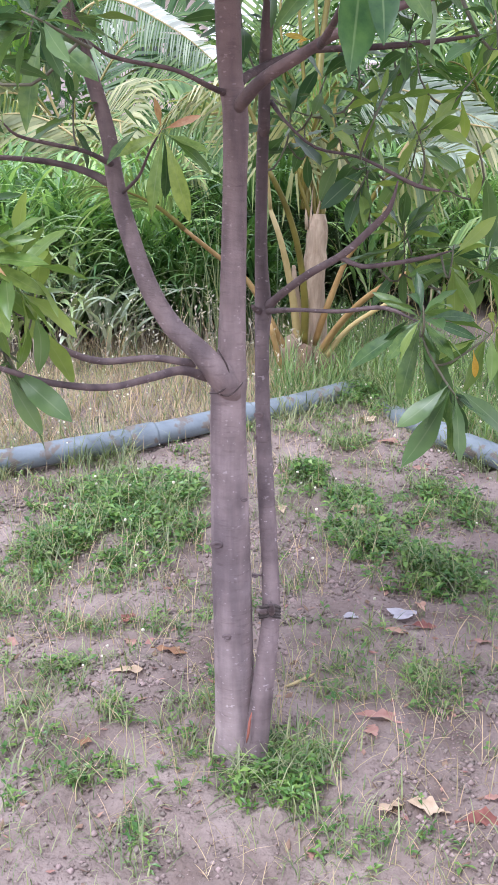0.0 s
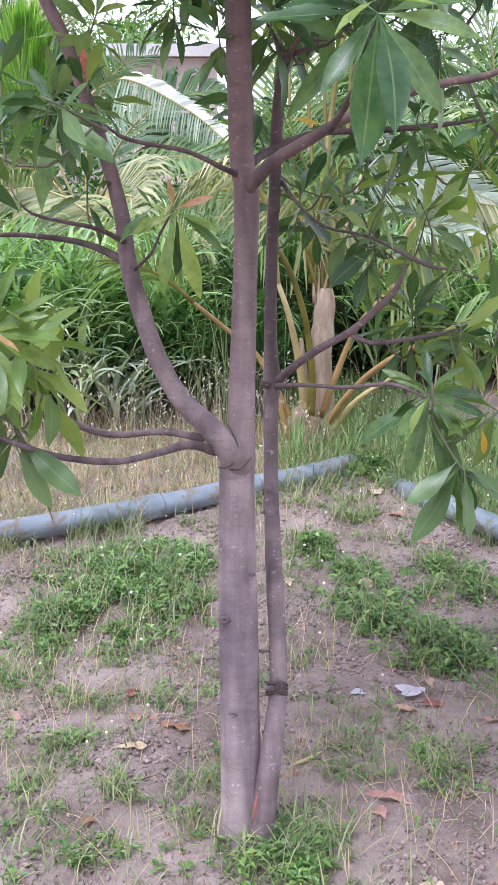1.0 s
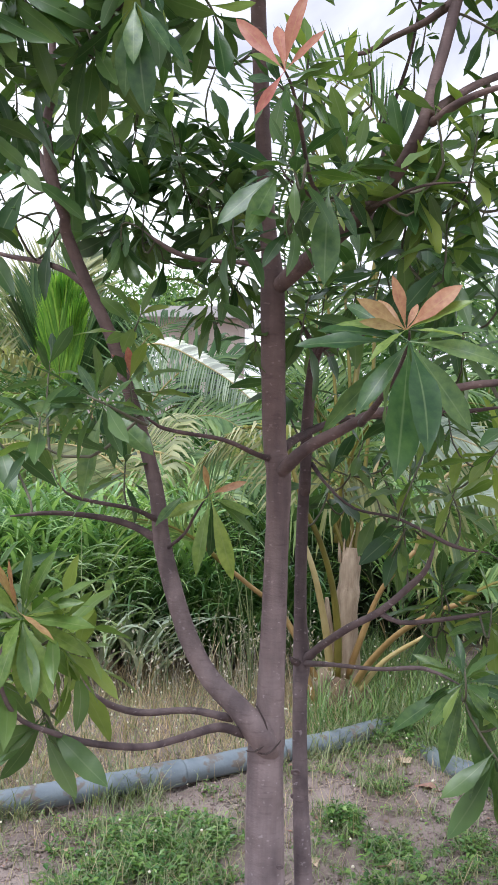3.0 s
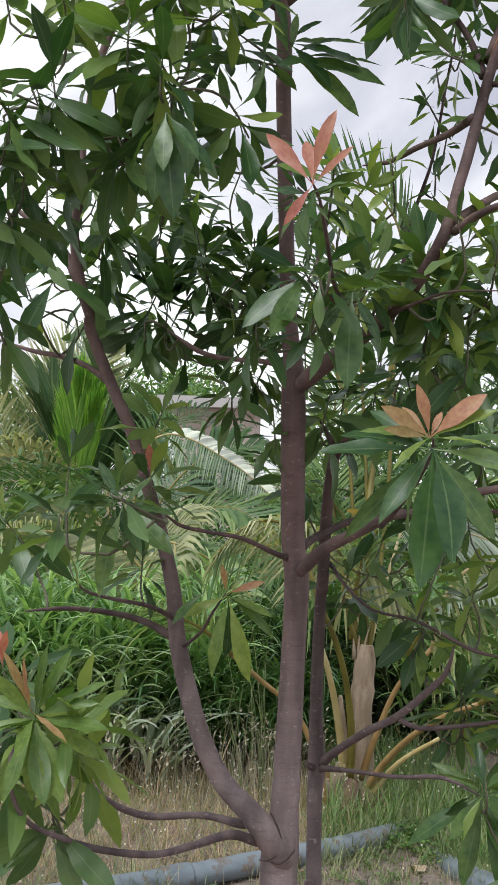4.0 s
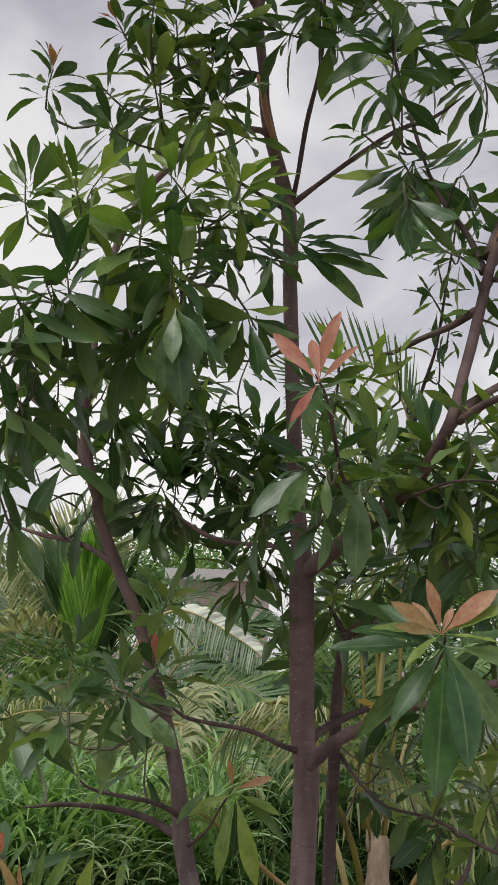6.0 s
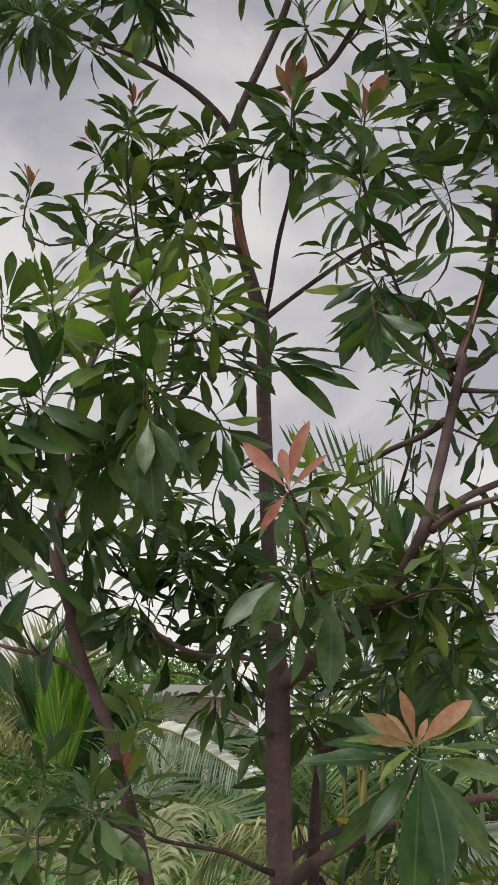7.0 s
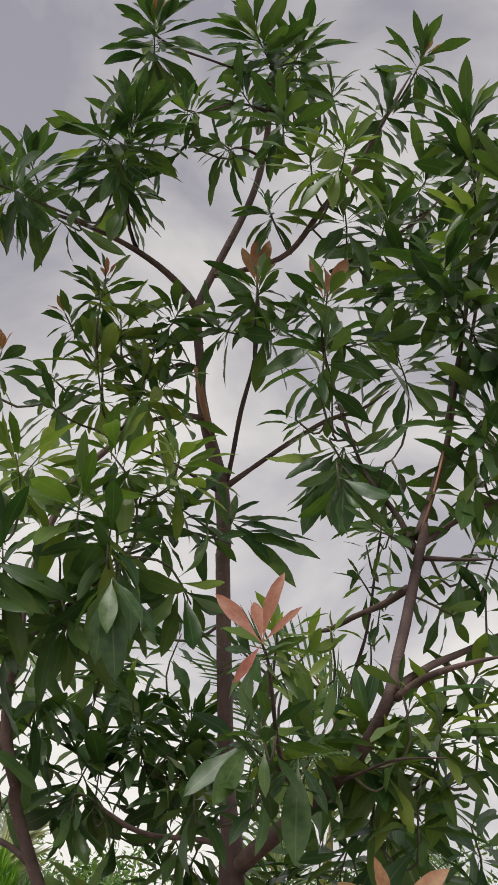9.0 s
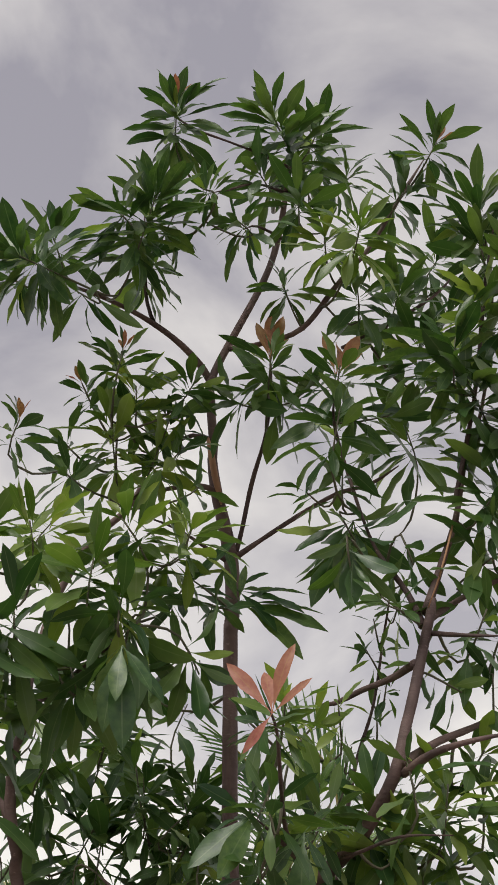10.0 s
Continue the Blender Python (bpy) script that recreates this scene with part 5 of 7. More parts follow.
leaf_at((-0.241, 1.550, 2.129), (-0.191, 1.520, 2.055), 1.05, "g")
leaf_at((-0.147, 1.920, 1.384), (-0.172, 1.880, 1.250), 0.9, "young")
leaf_at((-0.147, 1.920, 1.384), (-0.105, 1.900, 1.235), 0.95, "young")
leaf_at((-0.147, 1.920, 1.384), (-0.070, 1.910, 1.350), 0.9, "young")
leaf_at((-0.147, 1.920, 1.384), (-0.113, 1.940, 1.398), 0.8, "young")
leaf_at((-0.147, 1.920, 1.384), (-0.225, 1.890, 1.345), 1.1, "young")
leaf_at((-0.147, 1.920, 1.384), (-0.140, 1.950, 1.260), 0.8, "g")
leaf_at((-0.147, 1.920, 1.384), (-0.120, 1.860, 1.420), 0.9, "young")
leaf_at((-0.147, 1.920, 1.384), (-0.059, 1.920, 1.318), 0.8, "young")
leaf_at((-0.150, 1.920, 1.389), (-0.158, 1.900, 1.440), 0.8, "amber")
leaf_at((-0.150, 1.920, 1.389), (-0.082, 1.920, 1.407), 0.8, "amber")
leaf_at((-0.186, 1.900, 1.394), (-0.240, 1.870, 1.339), 1.1, "g")
leaf_at((-0.186, 1.900, 1.394), (-0.212, 1.900, 1.427), 0.9, "g")
leaf_at((-0.315, 1.750, 1.543), (-0.345, 1.700, 1.406), 1.1, "g")
leaf_at((-0.315, 1.750, 1.543), (-0.231, 1.690, 1.470), 1.2, "g")
leaf_at((-0.315, 1.750, 1.543), (-0.397, 1.750, 1.565), 0.8, "g")
leaf_at((-0.315, 1.750, 1.543), (-0.439, 1.770, 1.537), 0.9, "g")
leaf_at((-0.315, 1.750, 1.543), (-0.269, 1.750, 1.592), 0.9, "g")
leaf_at((-0.315, 1.750, 1.543), (-0.231, 1.770, 1.530), 0.9, "g")
leaf_at((-0.315, 1.750, 1.543), (-0.363, 1.770, 1.614), 0.8, "g")
leaf_at((-0.315, 1.750, 1.543), (-0.299, 1.780, 1.442), 0.8, "g")
leaf_at((-0.070, 2.000, 2.396), (0.096, 1.940, 2.323), 0.9, "g")
leaf_at((-0.070, 2.000, 2.396), (0.059, 1.950, 2.288), 1, "g")
leaf_at((-0.070, 2.000, 2.396), (0.024, 1.980, 2.424), 0.8, "g")
leaf_at((-0.070, 2.000, 2.396), (0.100, 2.000, 2.385), 0.5, "g")
leaf_at((-0.070, 2.000, 2.396), (-0.058, 2.000, 2.477), 0.8, "g")
leaf_at((-0.070, 2.000, 2.396), (-0.145, 1.980, 2.414), 0.9, "g")
leaf_at((-0.070, 2.000, 2.396), (-0.103, 2.030, 2.476), 0.8, "g")
leaf_at((-0.070, 2.000, 2.396), (-0.152, 2.000, 2.353), 0.8, "g")
leaf_at((-0.074, 2.000, 2.421), (0.055, 1.950, 2.364), 1.1, "g")
leaf_at((-0.074, 2.000, 2.421), (0.004, 1.950, 2.324), 1, "g")
leaf_at((-0.074, 2.000, 2.421), (-0.015, 2.000, 2.472), 0.8, "g")
leaf_at((-0.074, 2.000, 2.421), (0.068, 2.000, 2.422), 0.5, "g")
leaf_at((-0.074, 2.000, 2.421), (-0.008, 2.030, 2.440), 0.9, "g")
leaf_at((-0.074, 2.000, 2.421), (-0.100, 2.000, 2.522), 1, "g")
leaf_at((0.144, 1.850, 2.515), (0.117, 1.830, 2.355), 1.2, "g")
leaf_at((0.144, 1.850, 2.515), (0.161, 1.810, 2.382), 1.1, "g")
leaf_at((0.144, 1.850, 2.515), (0.066, 1.850, 2.343), 1.1, "g")
leaf_at((0.144, 1.850, 2.515), (0.037, 1.870, 2.453), 0.9, "g")
leaf_at((0.144, 1.850, 2.515), (0.213, 1.880, 2.451), 1, "g")
leaf_at((0.144, 1.850, 2.515), (0.133, 1.900, 2.480), 1.2, "g")
leaf_at((0.121, 1.850, 2.763), (0.279, 1.850, 2.788), 1.1, "g")
leaf_at((0.121, 1.850, 2.763), (0.225, 1.850, 2.682), 0.9, "g")
leaf_at((0.121, 1.850, 2.763), (-0.016, 1.850, 2.666), 0.9, "g")
leaf_at((0.121, 1.850, 2.763), (0.019, 1.880, 2.713), 0.8, "g")
leaf_at((0.121, 1.850, 2.763), (0.241, 1.880, 2.742), 0.9, "g")
knot("knot", (-0.066, 2.015, 0.563), 0.0128, "dark knot in the bark")
knot("knot", (-0.047, 2.010, 0.351), 0.0096, "dark knot in the bark")
knot("knot", (-0.010, 2.020, 0.661), 0.0069, "dark knot in the bark")
knot("knot", (0.020, 2.180, 0.790), 0.0096, "dark knot in the bark")
knot("knot", (0.019, 2.180, 0.739), 0.0085, "dark knot in the bark")
knot("knot", (0.013, 2.050, 0.475), 0.0072, "dark knot in the bark")
knot("knot", (-0.019, 2.020, 0.516), 0.0059, "dark knot in the bark")
limb("stub", [(0.039, 2.030, 0.402, 0.007), (0.025, 2.010, 0.411, 0.005), (0.018, 2.000, 0.421, 0.004)], bark, 10, label="broken twig stub")
limb("stub", [(0.047, 2.030, 0.397, 0.008), (0.048, 2.005, 0.424, 0.006), (0.043, 1.990, 0.442, 0.004)], bark, 10, label="pruned twig stub")
limb("bare_strip", [(0.006, 1.978, 0.186, 0.001), (0.001, 1.970, 0.166, 0.003), (-0.001, 1.968, 0.142, 0.003), (-0.006, 1.970, 0.115, 0.001)], bare_red, 10, label="reddish slit in the bark at the stem foot")
limb("stub", [(0.007, 2.050, 0.477, 0.003), (0.017, 2.055, 0.475, 0.002), (0.026, 2.070, 0.466, 0.003)], bark, 10, label="thin dead spur between the stems")
limb("tie", [(0.022, 2.062, 0.383, 0.002), (0.026, 2.038, 0.405, 0.004), (0.042, 2.024, 0.418, 0.004), (0.056, 2.030, 0.414, 0.004), (0.066, 2.050, 0.397, 0.003), (0.063, 2.070, 0.385, 0.002)], binding, 10, label="weathered dark binding wound round the stem")
limb("tie", [(0.022, 2.062, 0.378, 0.002), (0.026, 2.038, 0.397, 0.004), (0.042, 2.024, 0.410, 0.004), (0.056, 2.030, 0.405, 0.004), (0.066, 2.050, 0.389, 0.003), (0.063, 2.070, 0.377, 0.002)], binding, 10, label="weathered dark binding wound round the stem")
limb("tie", [(0.022, 2.062, 0.373, 0.002), (0.026, 2.038, 0.389, 0.004), (0.042, 2.024, 0.402, 0.004), (0.056, 2.030, 0.396, 0.004), (0.066, 2.050, 0.381, 0.003), (0.063, 2.070, 0.368, 0.002)], binding, 10, label="weathered dark binding wound round the stem")
limb("tie", [(0.022, 2.062, 0.369, 0.002), (0.026, 2.038, 0.382, 0.004), (0.042, 2.024, 0.395, 0.004), (0.056, 2.030, 0.389, 0.004), (0.066, 2.050, 0.374, 0.003), (0.063, 2.070, 0.362, 0.002)], binding, 10, label="weathered dark binding wound round the stem")
limb("stub", [(0.026, 2.290, 0.989, 0.009), (0.013, 2.270, 0.999, 0.006), (0.008, 2.250, 1.010, 0.004)], bark, 10, label="pruned twig stub")
limb("bare_strip", [(-0.158, 2.005, 2.776, 0.004), (-0.147, 2.005, 2.734, 0.007), (-0.137, 2.010, 2.689, 0.008), (-0.123, 2.020, 2.643, 0.005), (-0.119, 2.040, 2.633, 0.002)], bare_wood, 10, label="orange strip of bare wood where bark has peeled")
limb("bare_strip", [(0.254, 1.690, 2.278, 0.001), (0.276, 1.695, 2.338, 0.002), (0.297, 1.705, 2.409, 0.002), (0.311, 1.720, 2.460, 0.002)], bare_wood, 10, label="pale strip of peeled bark")
# thin dark rods draw the creases, their shade given as colour
limb("crease_shade", [(-0.060, 2.018, 0.975, 0.0012), (-0.044, 2.006, 0.950, 0.0018), (-0.038, 2.002, 0.925, 0.0018), (-0.044, 2.000, 0.905, 0.0018), (-0.062, 2.001, 0.892, 0.0016), (-0.078, 2.010, 0.890, 0.001)], crease_shade, 10, label="dark line painting the crease's shade where the limb meets the trunk")
limb("crease_shade", [(-0.056, 2.006, 0.888, 0.0010), (-0.040, 2.004, 0.886, 0.0017), (-0.024, 2.010, 0.896, 0.0016), (-0.012, 2.022, 0.908, 0.0008)], crease_shade, 10, label="dark line painting the shade of the bark fold below the limb")

for tone, mat in (("green", leaf_joined), ("young", leaf_young_joined)):
    vs, us, fs = MASS[tone]
    link("foliage", leaf_mesh("foliage", np.vstack(vs), np.vstack(us), fs, mat), None, tree, "massed %s leaves of the crown" % ("dark green" if tone == "green" else "light green"), "stuff")


# ---- palms ----
def stalk(owner, name, points, mat, label=""):
    v, f = tube(points, 9, 0.05, 0.12 if mat == fibre else 0.04, 0.06 if mat == fibre else 0)
    if points[0][2] < 0.3:
        v[:, 2] = np.maximum(v[:, 2], -0.05)
    return link(name, mesh(name, v, f), mat, owner, label)


def frond(owner, points, leaflet, count, mat, droop, width, twist=0.0, label="", ahead=1.0):
    """A feather palm leaf: a tapered rib with two rows of folded leaflets that grow shorter towards the tip."""
    p = [np.array(q, float) for q in points]
    ts = np.linspace(0, 1, 24)[:, None]
    mid = 2 * p[1] - 0.5 * (p[0] + p[2])
    c = (1 - ts) ** 2 * p[0] + 2 * ts * (1 - ts) * mid + ts**2 * p[2]
    rib = link("rib", mesh("rib", *tube([(*c[i], 0.014 * (1 - i / 26)) for i in (0, 6, 12, 18, 23)], 6, 0.06, 0.03)), stalk_pale if mat == frond_pale else stalk_olive, owner, label)
    v, f = [], []
    for i in range(count):
        s = 0.16 + 0.84 * (i + 0.5) / count
        k = s * 23
        j = min(int(k), 22)
        o = c[j] + (c[j + 1] - c[j]) * (k - j)
        tan = c[j + 1] - c[j]
        tan /= np.linalg.norm(tan)
        flat = np.cross(tan, (0, 0, 1))
        if np.linalg.norm(flat) < 0.35:
            flat = flat + np.array((0.8, -0.5, 0))
        flat /= np.linalg.norm(flat)
        flat = flat * math.cos(twist) + np.cross(tan, flat) * math.sin(twist)
        ln = leaflet * (0.55 + 0.6 * math.sin(math.pi * min(1, 0.12 + 0.85 * s))) * rng.uniform(0.85, 1.12)
        for sgn in (-1, 1):
            d = flat * sgn * 0.85 + tan * (0.45 + 0.7 * s) * ahead + np.array((0, 0, 0.28 * math.cos(twist))) + rng.normal(0, 0.08, 3)
            d /= np.linalg.norm(d)
            e = d + np.array((0, 0, -1.6 * droop)) + rng.normal(0, 0.08, 3)
            e /= np.linalg.norm(e)
            m1, m2 = o + d * ln * 0.5, o + d * ln * 0.5 + (0.5 * d + 0.5 * e) * ln * 0.3
            m3 = m2 + e * ln * 0.25
            hw = width * rng.uniform(0.7, 1.1) * 0.5
            cross = tan - d * tan.dot(d)
            cross /= np.linalg.norm(cross) + 1e-9
            b = len(v)
            v += [o - cross * hw * 0.4, o + cross * hw * 0.4, m1 - cross * hw, m1 + cross * hw, m2 - cross * hw * 0.75, m2 + cross * hw * 0.75, m3]
            f += [(b, b + 1, b + 3, b + 2), (b + 2, b + 3, b + 5, b + 4), (b + 4, b + 5, b + 6)]
    link("leaf_blade", mesh("leaf_blade", v, f), mat, rib, kind="stuff")
    return rib


def comb(owner, points, low, high, count, mats, width, droop=0.25, rib_mat=None, label="", thick=0.012, bare=0.06):
    """A feather palm leaf seen from the side: leaflets in two close, even rows, each row with its own heading, length and tone."""
    c = spline([(*p, thick * (1 - 0.75 * i / (len(points) - 1))) for i, p in enumerate(points)], 0.03)
    rib = link("rib", mesh("rib", *tube(c, 6, 0.05, 0.02)), rib_mat or stalk_pale, owner, label)
    along = np.cumsum(np.r_[0, np.linalg.norm(np.diff(c[:, :3], axis=0), axis=1)])
    for (aim, reach), mat, wide in zip((low, high), mats, width if isinstance(width, tuple) else (width, width)):
        v, f = [], []
        for i in range(count):
            s = bare + (1 - bare) * (i + 0.5) / count
            at = s * along[-1]
            o = np.array([np.interp(at, along, c[:, k]) for k in range(3)])
            e = np.array([np.interp(at + 0.03, along, c[:, k]) for k in range(3)])
            b = np.array([np.interp(at - 0.03, along, c[:, k]) for k in range(3)])
            tan = (e - b) / (np.linalg.norm(e - b) + 1e-9)
            d = np.array(aim, float) + tan * (0.25 + 0.5 * s) + rng.normal(0, 0.05, 3)
            d /= np.linalg.norm(d)
            ln = reach * (0.35 + 0.65 * math.sin(math.pi * (0.18 + 0.74 * s))) * rng.uniform(0.88, 1.08)
            cross = tan - d * tan.dot(d)
            cross /= np.linalg.norm(cross) + 1e-9
            hw = wide * rng.uniform(0.75, 1.1) * 0.5
            k0, p, q = len(v), o, d
            for k, w in enumerate((0.5, 1.0, 0.95, 0.7)):
                v += [p - cross * hw * w, p + cross * hw * w]
                p = p + q * ln / 4
                q = q + np.array((0, 0, -droop * (0.4 + 0.5 * k) * rng.uniform(0.5, 1.4)))
                q = q / np.linalg.norm(q)
            v.append(p)
            f += [(k0 + 2 * k, k0 + 2 * k + 1, k0 + 2 * k + 3, k0 + 2 * k + 2) for k in range(3)] + [(k0 + 6, k0 + 7, k0 + 8)]
        link("leaf_blade", mesh("leaf_blade", v, f), mat, rib, kind="stuff")
    return rib


PATCHES = []


def dry_leaf(x, y, length, turn, mat, tone):
    """A curled fallen leaf with a ragged edge, lying on the soil."""
    v, uv, f = blade(0.15 + 0.08 * rng.random(), rng.uniform(0.1, 0.5), rng.uniform(0.05, 0.35), rng.uniform(-0.5, 0.5), 14)
    v[:, 0] *= 1 + 0.28 * rng.normal(size=len(v)) * (np.abs(uv[:, 0] - 0.5) > 0.1)
    v[:, 2] += 0.035 * np.sin(v[:, 1] * 9 + x * 50) * np.sign(v[:, 0])
    v = v * length
    v[:, 1] -= length * 0.5
    v[:, 2] -= np.quantile(v[:, 2], 0.3)
    v[:, 2] = np.maximum(v[:, 2], -0.004)
    a = radians(turn) - math.pi / 2
    w = v.copy()
    w[:, 0], w[:, 1] = v[:, 0] * math.cos(a) - v[:, 1] * math.sin(a), v[:, 0] * math.sin(a) + v[:, 1] * math.cos(a)
    ob = link("dry_leaf", mesh("dry_leaf", w, f), mat)
    ob.location = (x, y, float(ground_height(x, y)) + 0.008)
    words = {"tan": "curled tan dry leaf", "red": "faded red fallen leaf", "orange": "orange-brown fallen leaf", "brown": "curled brown dead leaf", "darkred": "dark red rotting leaf"}[tone]
    tagged(ob, words + " lying on the sandy soil", "fallen leaf", "fallen leaves on the soil")


# young coconut palm behind the pipe
PALM_A = (0.314, 5.414, 0.000)
palm_a = thing("coconut_palm", PALM_A, "young coconut palm with orange stalks and a fibrous stub trunk", "palm tree")
stalk(palm_a, "trunk", [(0.315, 5.450, -0.065, 0.092), (0.318, 5.450, 0.066, 0.080), (0.326, 5.450, 0.261, 0.068), (0.334, 5.450, 0.437, 0.066), (0.340, 5.450, 0.600, 0.060), (0.345, 5.440, 0.700, 0.050), (0.350, 5.440, 0.780, 0.030)], fibre, label="pale fibrous stub of the palm trunk")
stalk(palm_a, "sheath", [(0.255, 5.400, 0.034, 0.035), (0.249, 5.400, 0.184, 0.028), (0.241, 5.400, 0.360, 0.021), (0.228, 5.400, 0.490, 0.014), (0.224, 5.400, 0.533, 0.007)], fibre, label="pale split leaf sheath")
stalk(palm_a, "sheath", [(0.290, 5.440, 0.706, 0.011), (0.284, 5.430, 0.792, 0.006), (0.280, 5.440, 0.865, 0.001)], fibre, label="ragged torn leaf sheath")
stalk(palm_a, "sheath", [(0.310, 5.440, 0.706, 0.011), (0.309, 5.430, 0.792, 0.006), (0.317, 5.440, 0.915, 0.001)], fibre, label="ragged torn leaf sheath")
stalk(palm_a, "sheath", [(0.335, 5.440, 0.706, 0.011), (0.340, 5.430, 0.792, 0.006), (0.364, 5.440, 0.882, 0.001)], fibre, label="ragged torn leaf sheath")
stalk(palm_a, "husk", [(0.390, 5.350, 0.003, 0.058), (0.415, 5.320, 0.071, 0.042), (0.378, 5.350, 0.131, 0.026)], fibre, label="brown dead leaf base")
stalk(palm_a, "husk", [(0.232, 5.400, 0.004, 0.088), (0.195, 5.400, 0.094, 0.061), (0.243, 5.380, 0.159, 0.035)], fibre, label="brown dead leaf bases")
stalk(palm_a, "husk", [(0.270, 5.260, -0.02, 0.075), (0.262, 5.270, 0.06, 0.062), (0.300, 5.300, 0.14, 0.030)], husk_brown, label="brown fibrous husk at the palm's foot")
stalk(palm_a, "husk", [(0.355, 5.250, -0.02, 0.055), (0.372, 5.260, 0.05, 0.046), (0.345, 5.300, 0.11, 0.022)], husk_brown, label="brown fibrous husk at the palm's foot")
stalk(palm_a, "petiole", [(0.280, 5.350, 0.137, 0.022), (0.279, 5.300, 0.353, 0.019), (0.242, 5.200, 0.623, 0.016), (0.176, 5.100, 0.851, 0.014), (0.087, 5.000, 1.040, 0.011)], stalk_olive)
stalk(palm_a, "petiole", [(0.253, 5.400, 0.139, 0.023), (0.216, 5.350, 0.400, 0.019), (0.158, 5.300, 0.662, 0.015), (0.101, 5.300, 0.825, 0.011)], stalk_pale)
stalk(palm_a, "petiole", [(0.345, 5.350, 0.048, 0.020), (0.416, 5.200, 0.233, 0.018), (0.529, 5.000, 0.431, 0.015), (0.657, 4.800, 0.577, 0.013), (0.788, 4.700, 0.658, 0.011)], stalk_orange)
stalk(palm_a, "petiole", [(0.335, 5.400, 0.124, 0.019), (0.409, 5.350, 0.371, 0.016), (0.497, 5.300, 0.607, 0.013), (0.643, 5.200, 0.812, 0.011)], stalk_orange)
stalk(palm_a, "petiole", [(0.370, 5.300, 0.061, 0.017), (0.499, 5.200, 0.261, 0.013), (0.675, 5.100, 0.410, 0.009)], stalk_pale)
stalk(palm_a, "petiole", [(0.216, 5.400, 0.034, 0.019), (0.141, 5.350, 0.196, 0.017), (-0.003, 5.300, 0.467, 0.014), (-0.166, 5.200, 0.623, 0.012), (-0.308, 5.100, 0.759, 0.009)], stalk_orange)
stalk(palm_a, "petiole", [(0.167, 5.200, 0.030, 0.017), (0.137, 5.200, 0.146, 0.015), (0.102, 5.150, 0.287, 0.012)], stalk_orange)
comb(palm_a, [(0.087, 5.0, 1.04), (0.0, 5.0, 1.30), (-0.12, 5.0, 1.40), (-0.27, 5.0, 1.36), (-0.40, 4.95, 1.22)], ((0.12, 0.0, -1.0), 0.44), ((-0.35, -0.1, -0.75), 0.30), 28, (frond_green, frond_pale), 0.010, 0.2, stalk_olive)
comb(palm_a, [(0.35, 5.45, 0.70), (0.50, 5.9, 1.15), (0.66, 6.4, 1.36), (1.05, 6.6, 1.30), (1.50, 6.8, 1.12)], ((0.25, -0.5, -0.75), 0.40), ((0.55, 0.6, 0.45), 0.40), 46, (frond_silver, frond_silver), 0.024, 0.1, bare=0.45)
comb(palm_a, [(0.33, 5.45, 0.70), (0.22, 5.4, 1.05), (0.30, 5.4, 1.16), (0.42, 5.35, 1.10), (0.52, 5.3, 0.98)], ((-0.1, 0.0, -1.0), 0.30), ((0.4, 0.1, -0.6), 0.30), 26, (frond_pale, frond_pale), 0.014, 0.15, stalk_olive, bare=0.4)
frond(palm_a, [(0.101, 5.300, 0.825), (-0.002, 5.200, 1.219), (-0.271, 5.100, 1.248)], 0.410, 40, frond_pale, 0.9, 0.018, 0.5)
frond(palm_a, [(-0.308, 5.100, 0.759), (-0.492, 5.000, 0.914), (-0.707, 4.900, 0.975)], 0.258, 34, frond_green, 0.8, 0.018, 0.5)
comb(palm_a, [(0.643, 5.2, 0.812), (0.70, 5.1, 1.10), (0.85, 5.05, 1.24), (1.08, 5.0, 1.22)], ((-0.05, 0.0, -1.0), 0.42), ((0.5, 0.1, -0.5), 0.36), 40, (frond_pale, frond_green), 0.017, 0.25)
frond(palm_a, [(0.788, 4.700, 0.658), (0.934, 4.600, 0.773), (1.077, 4.500, 0.812)], 0.264, 30, frond_green, 0.8, 0.018, 0.5)
frond(palm_a, [(0.261, 5.450, 0.857), (0.418, 5.200, 1.435), (0.859, 5.000, 1.590)], 0.378, 50, frond_green, 0.7, 0.018, 0.5)
frond(palm_a, [(0.261, 5.500, 0.935), (0.221, 5.600, 1.412), (-0.076, 5.700, 1.544)], 0.379, 44, frond_green, 0.7, 0.018, 0.5)
stalk(palm_a, "petiole", [(0.277, 5.450, 0.803, 0.023), (0.332, 5.500, 1.363, 0.020), (0.371, 5.600, 1.714, 0.016), (0.458, 5.600, 2.287, 0.013)], stalk_olive)
comb(palm_a, [(0.36, 5.45, 0.70), (0.44, 5.55, 1.5), (0.46, 5.6, 2.25), (0.50, 5.65, 2.75), (0.42, 5.7, 3.05), (0.22, 5.7, 3.20), (0.0, 5.7, 3.26)], ((0.12, 0.0, 1.0), 0.52), ((0.22, 0.1, 0.9), 0.46), 26, (frond_deep, frond_deep), 0.013, 0.0, stalk_olive, bare=0.56)
comb(palm_a, [(0.34, 5.45, 0.70), (0.27, 5.55, 1.4), (0.22, 5.6, 1.95), (0.16, 5.6, 2.2), (0.22, 5.65, 2.42), (0.42, 5.7, 2.52)], ((0.10, 0.0, 1.0), 0.78), ((0.30, 0.1, 0.85), 0.70), 20, (frond_green, frond_pale), 0.015, 0.02, stalk_olive, bare=0.66)
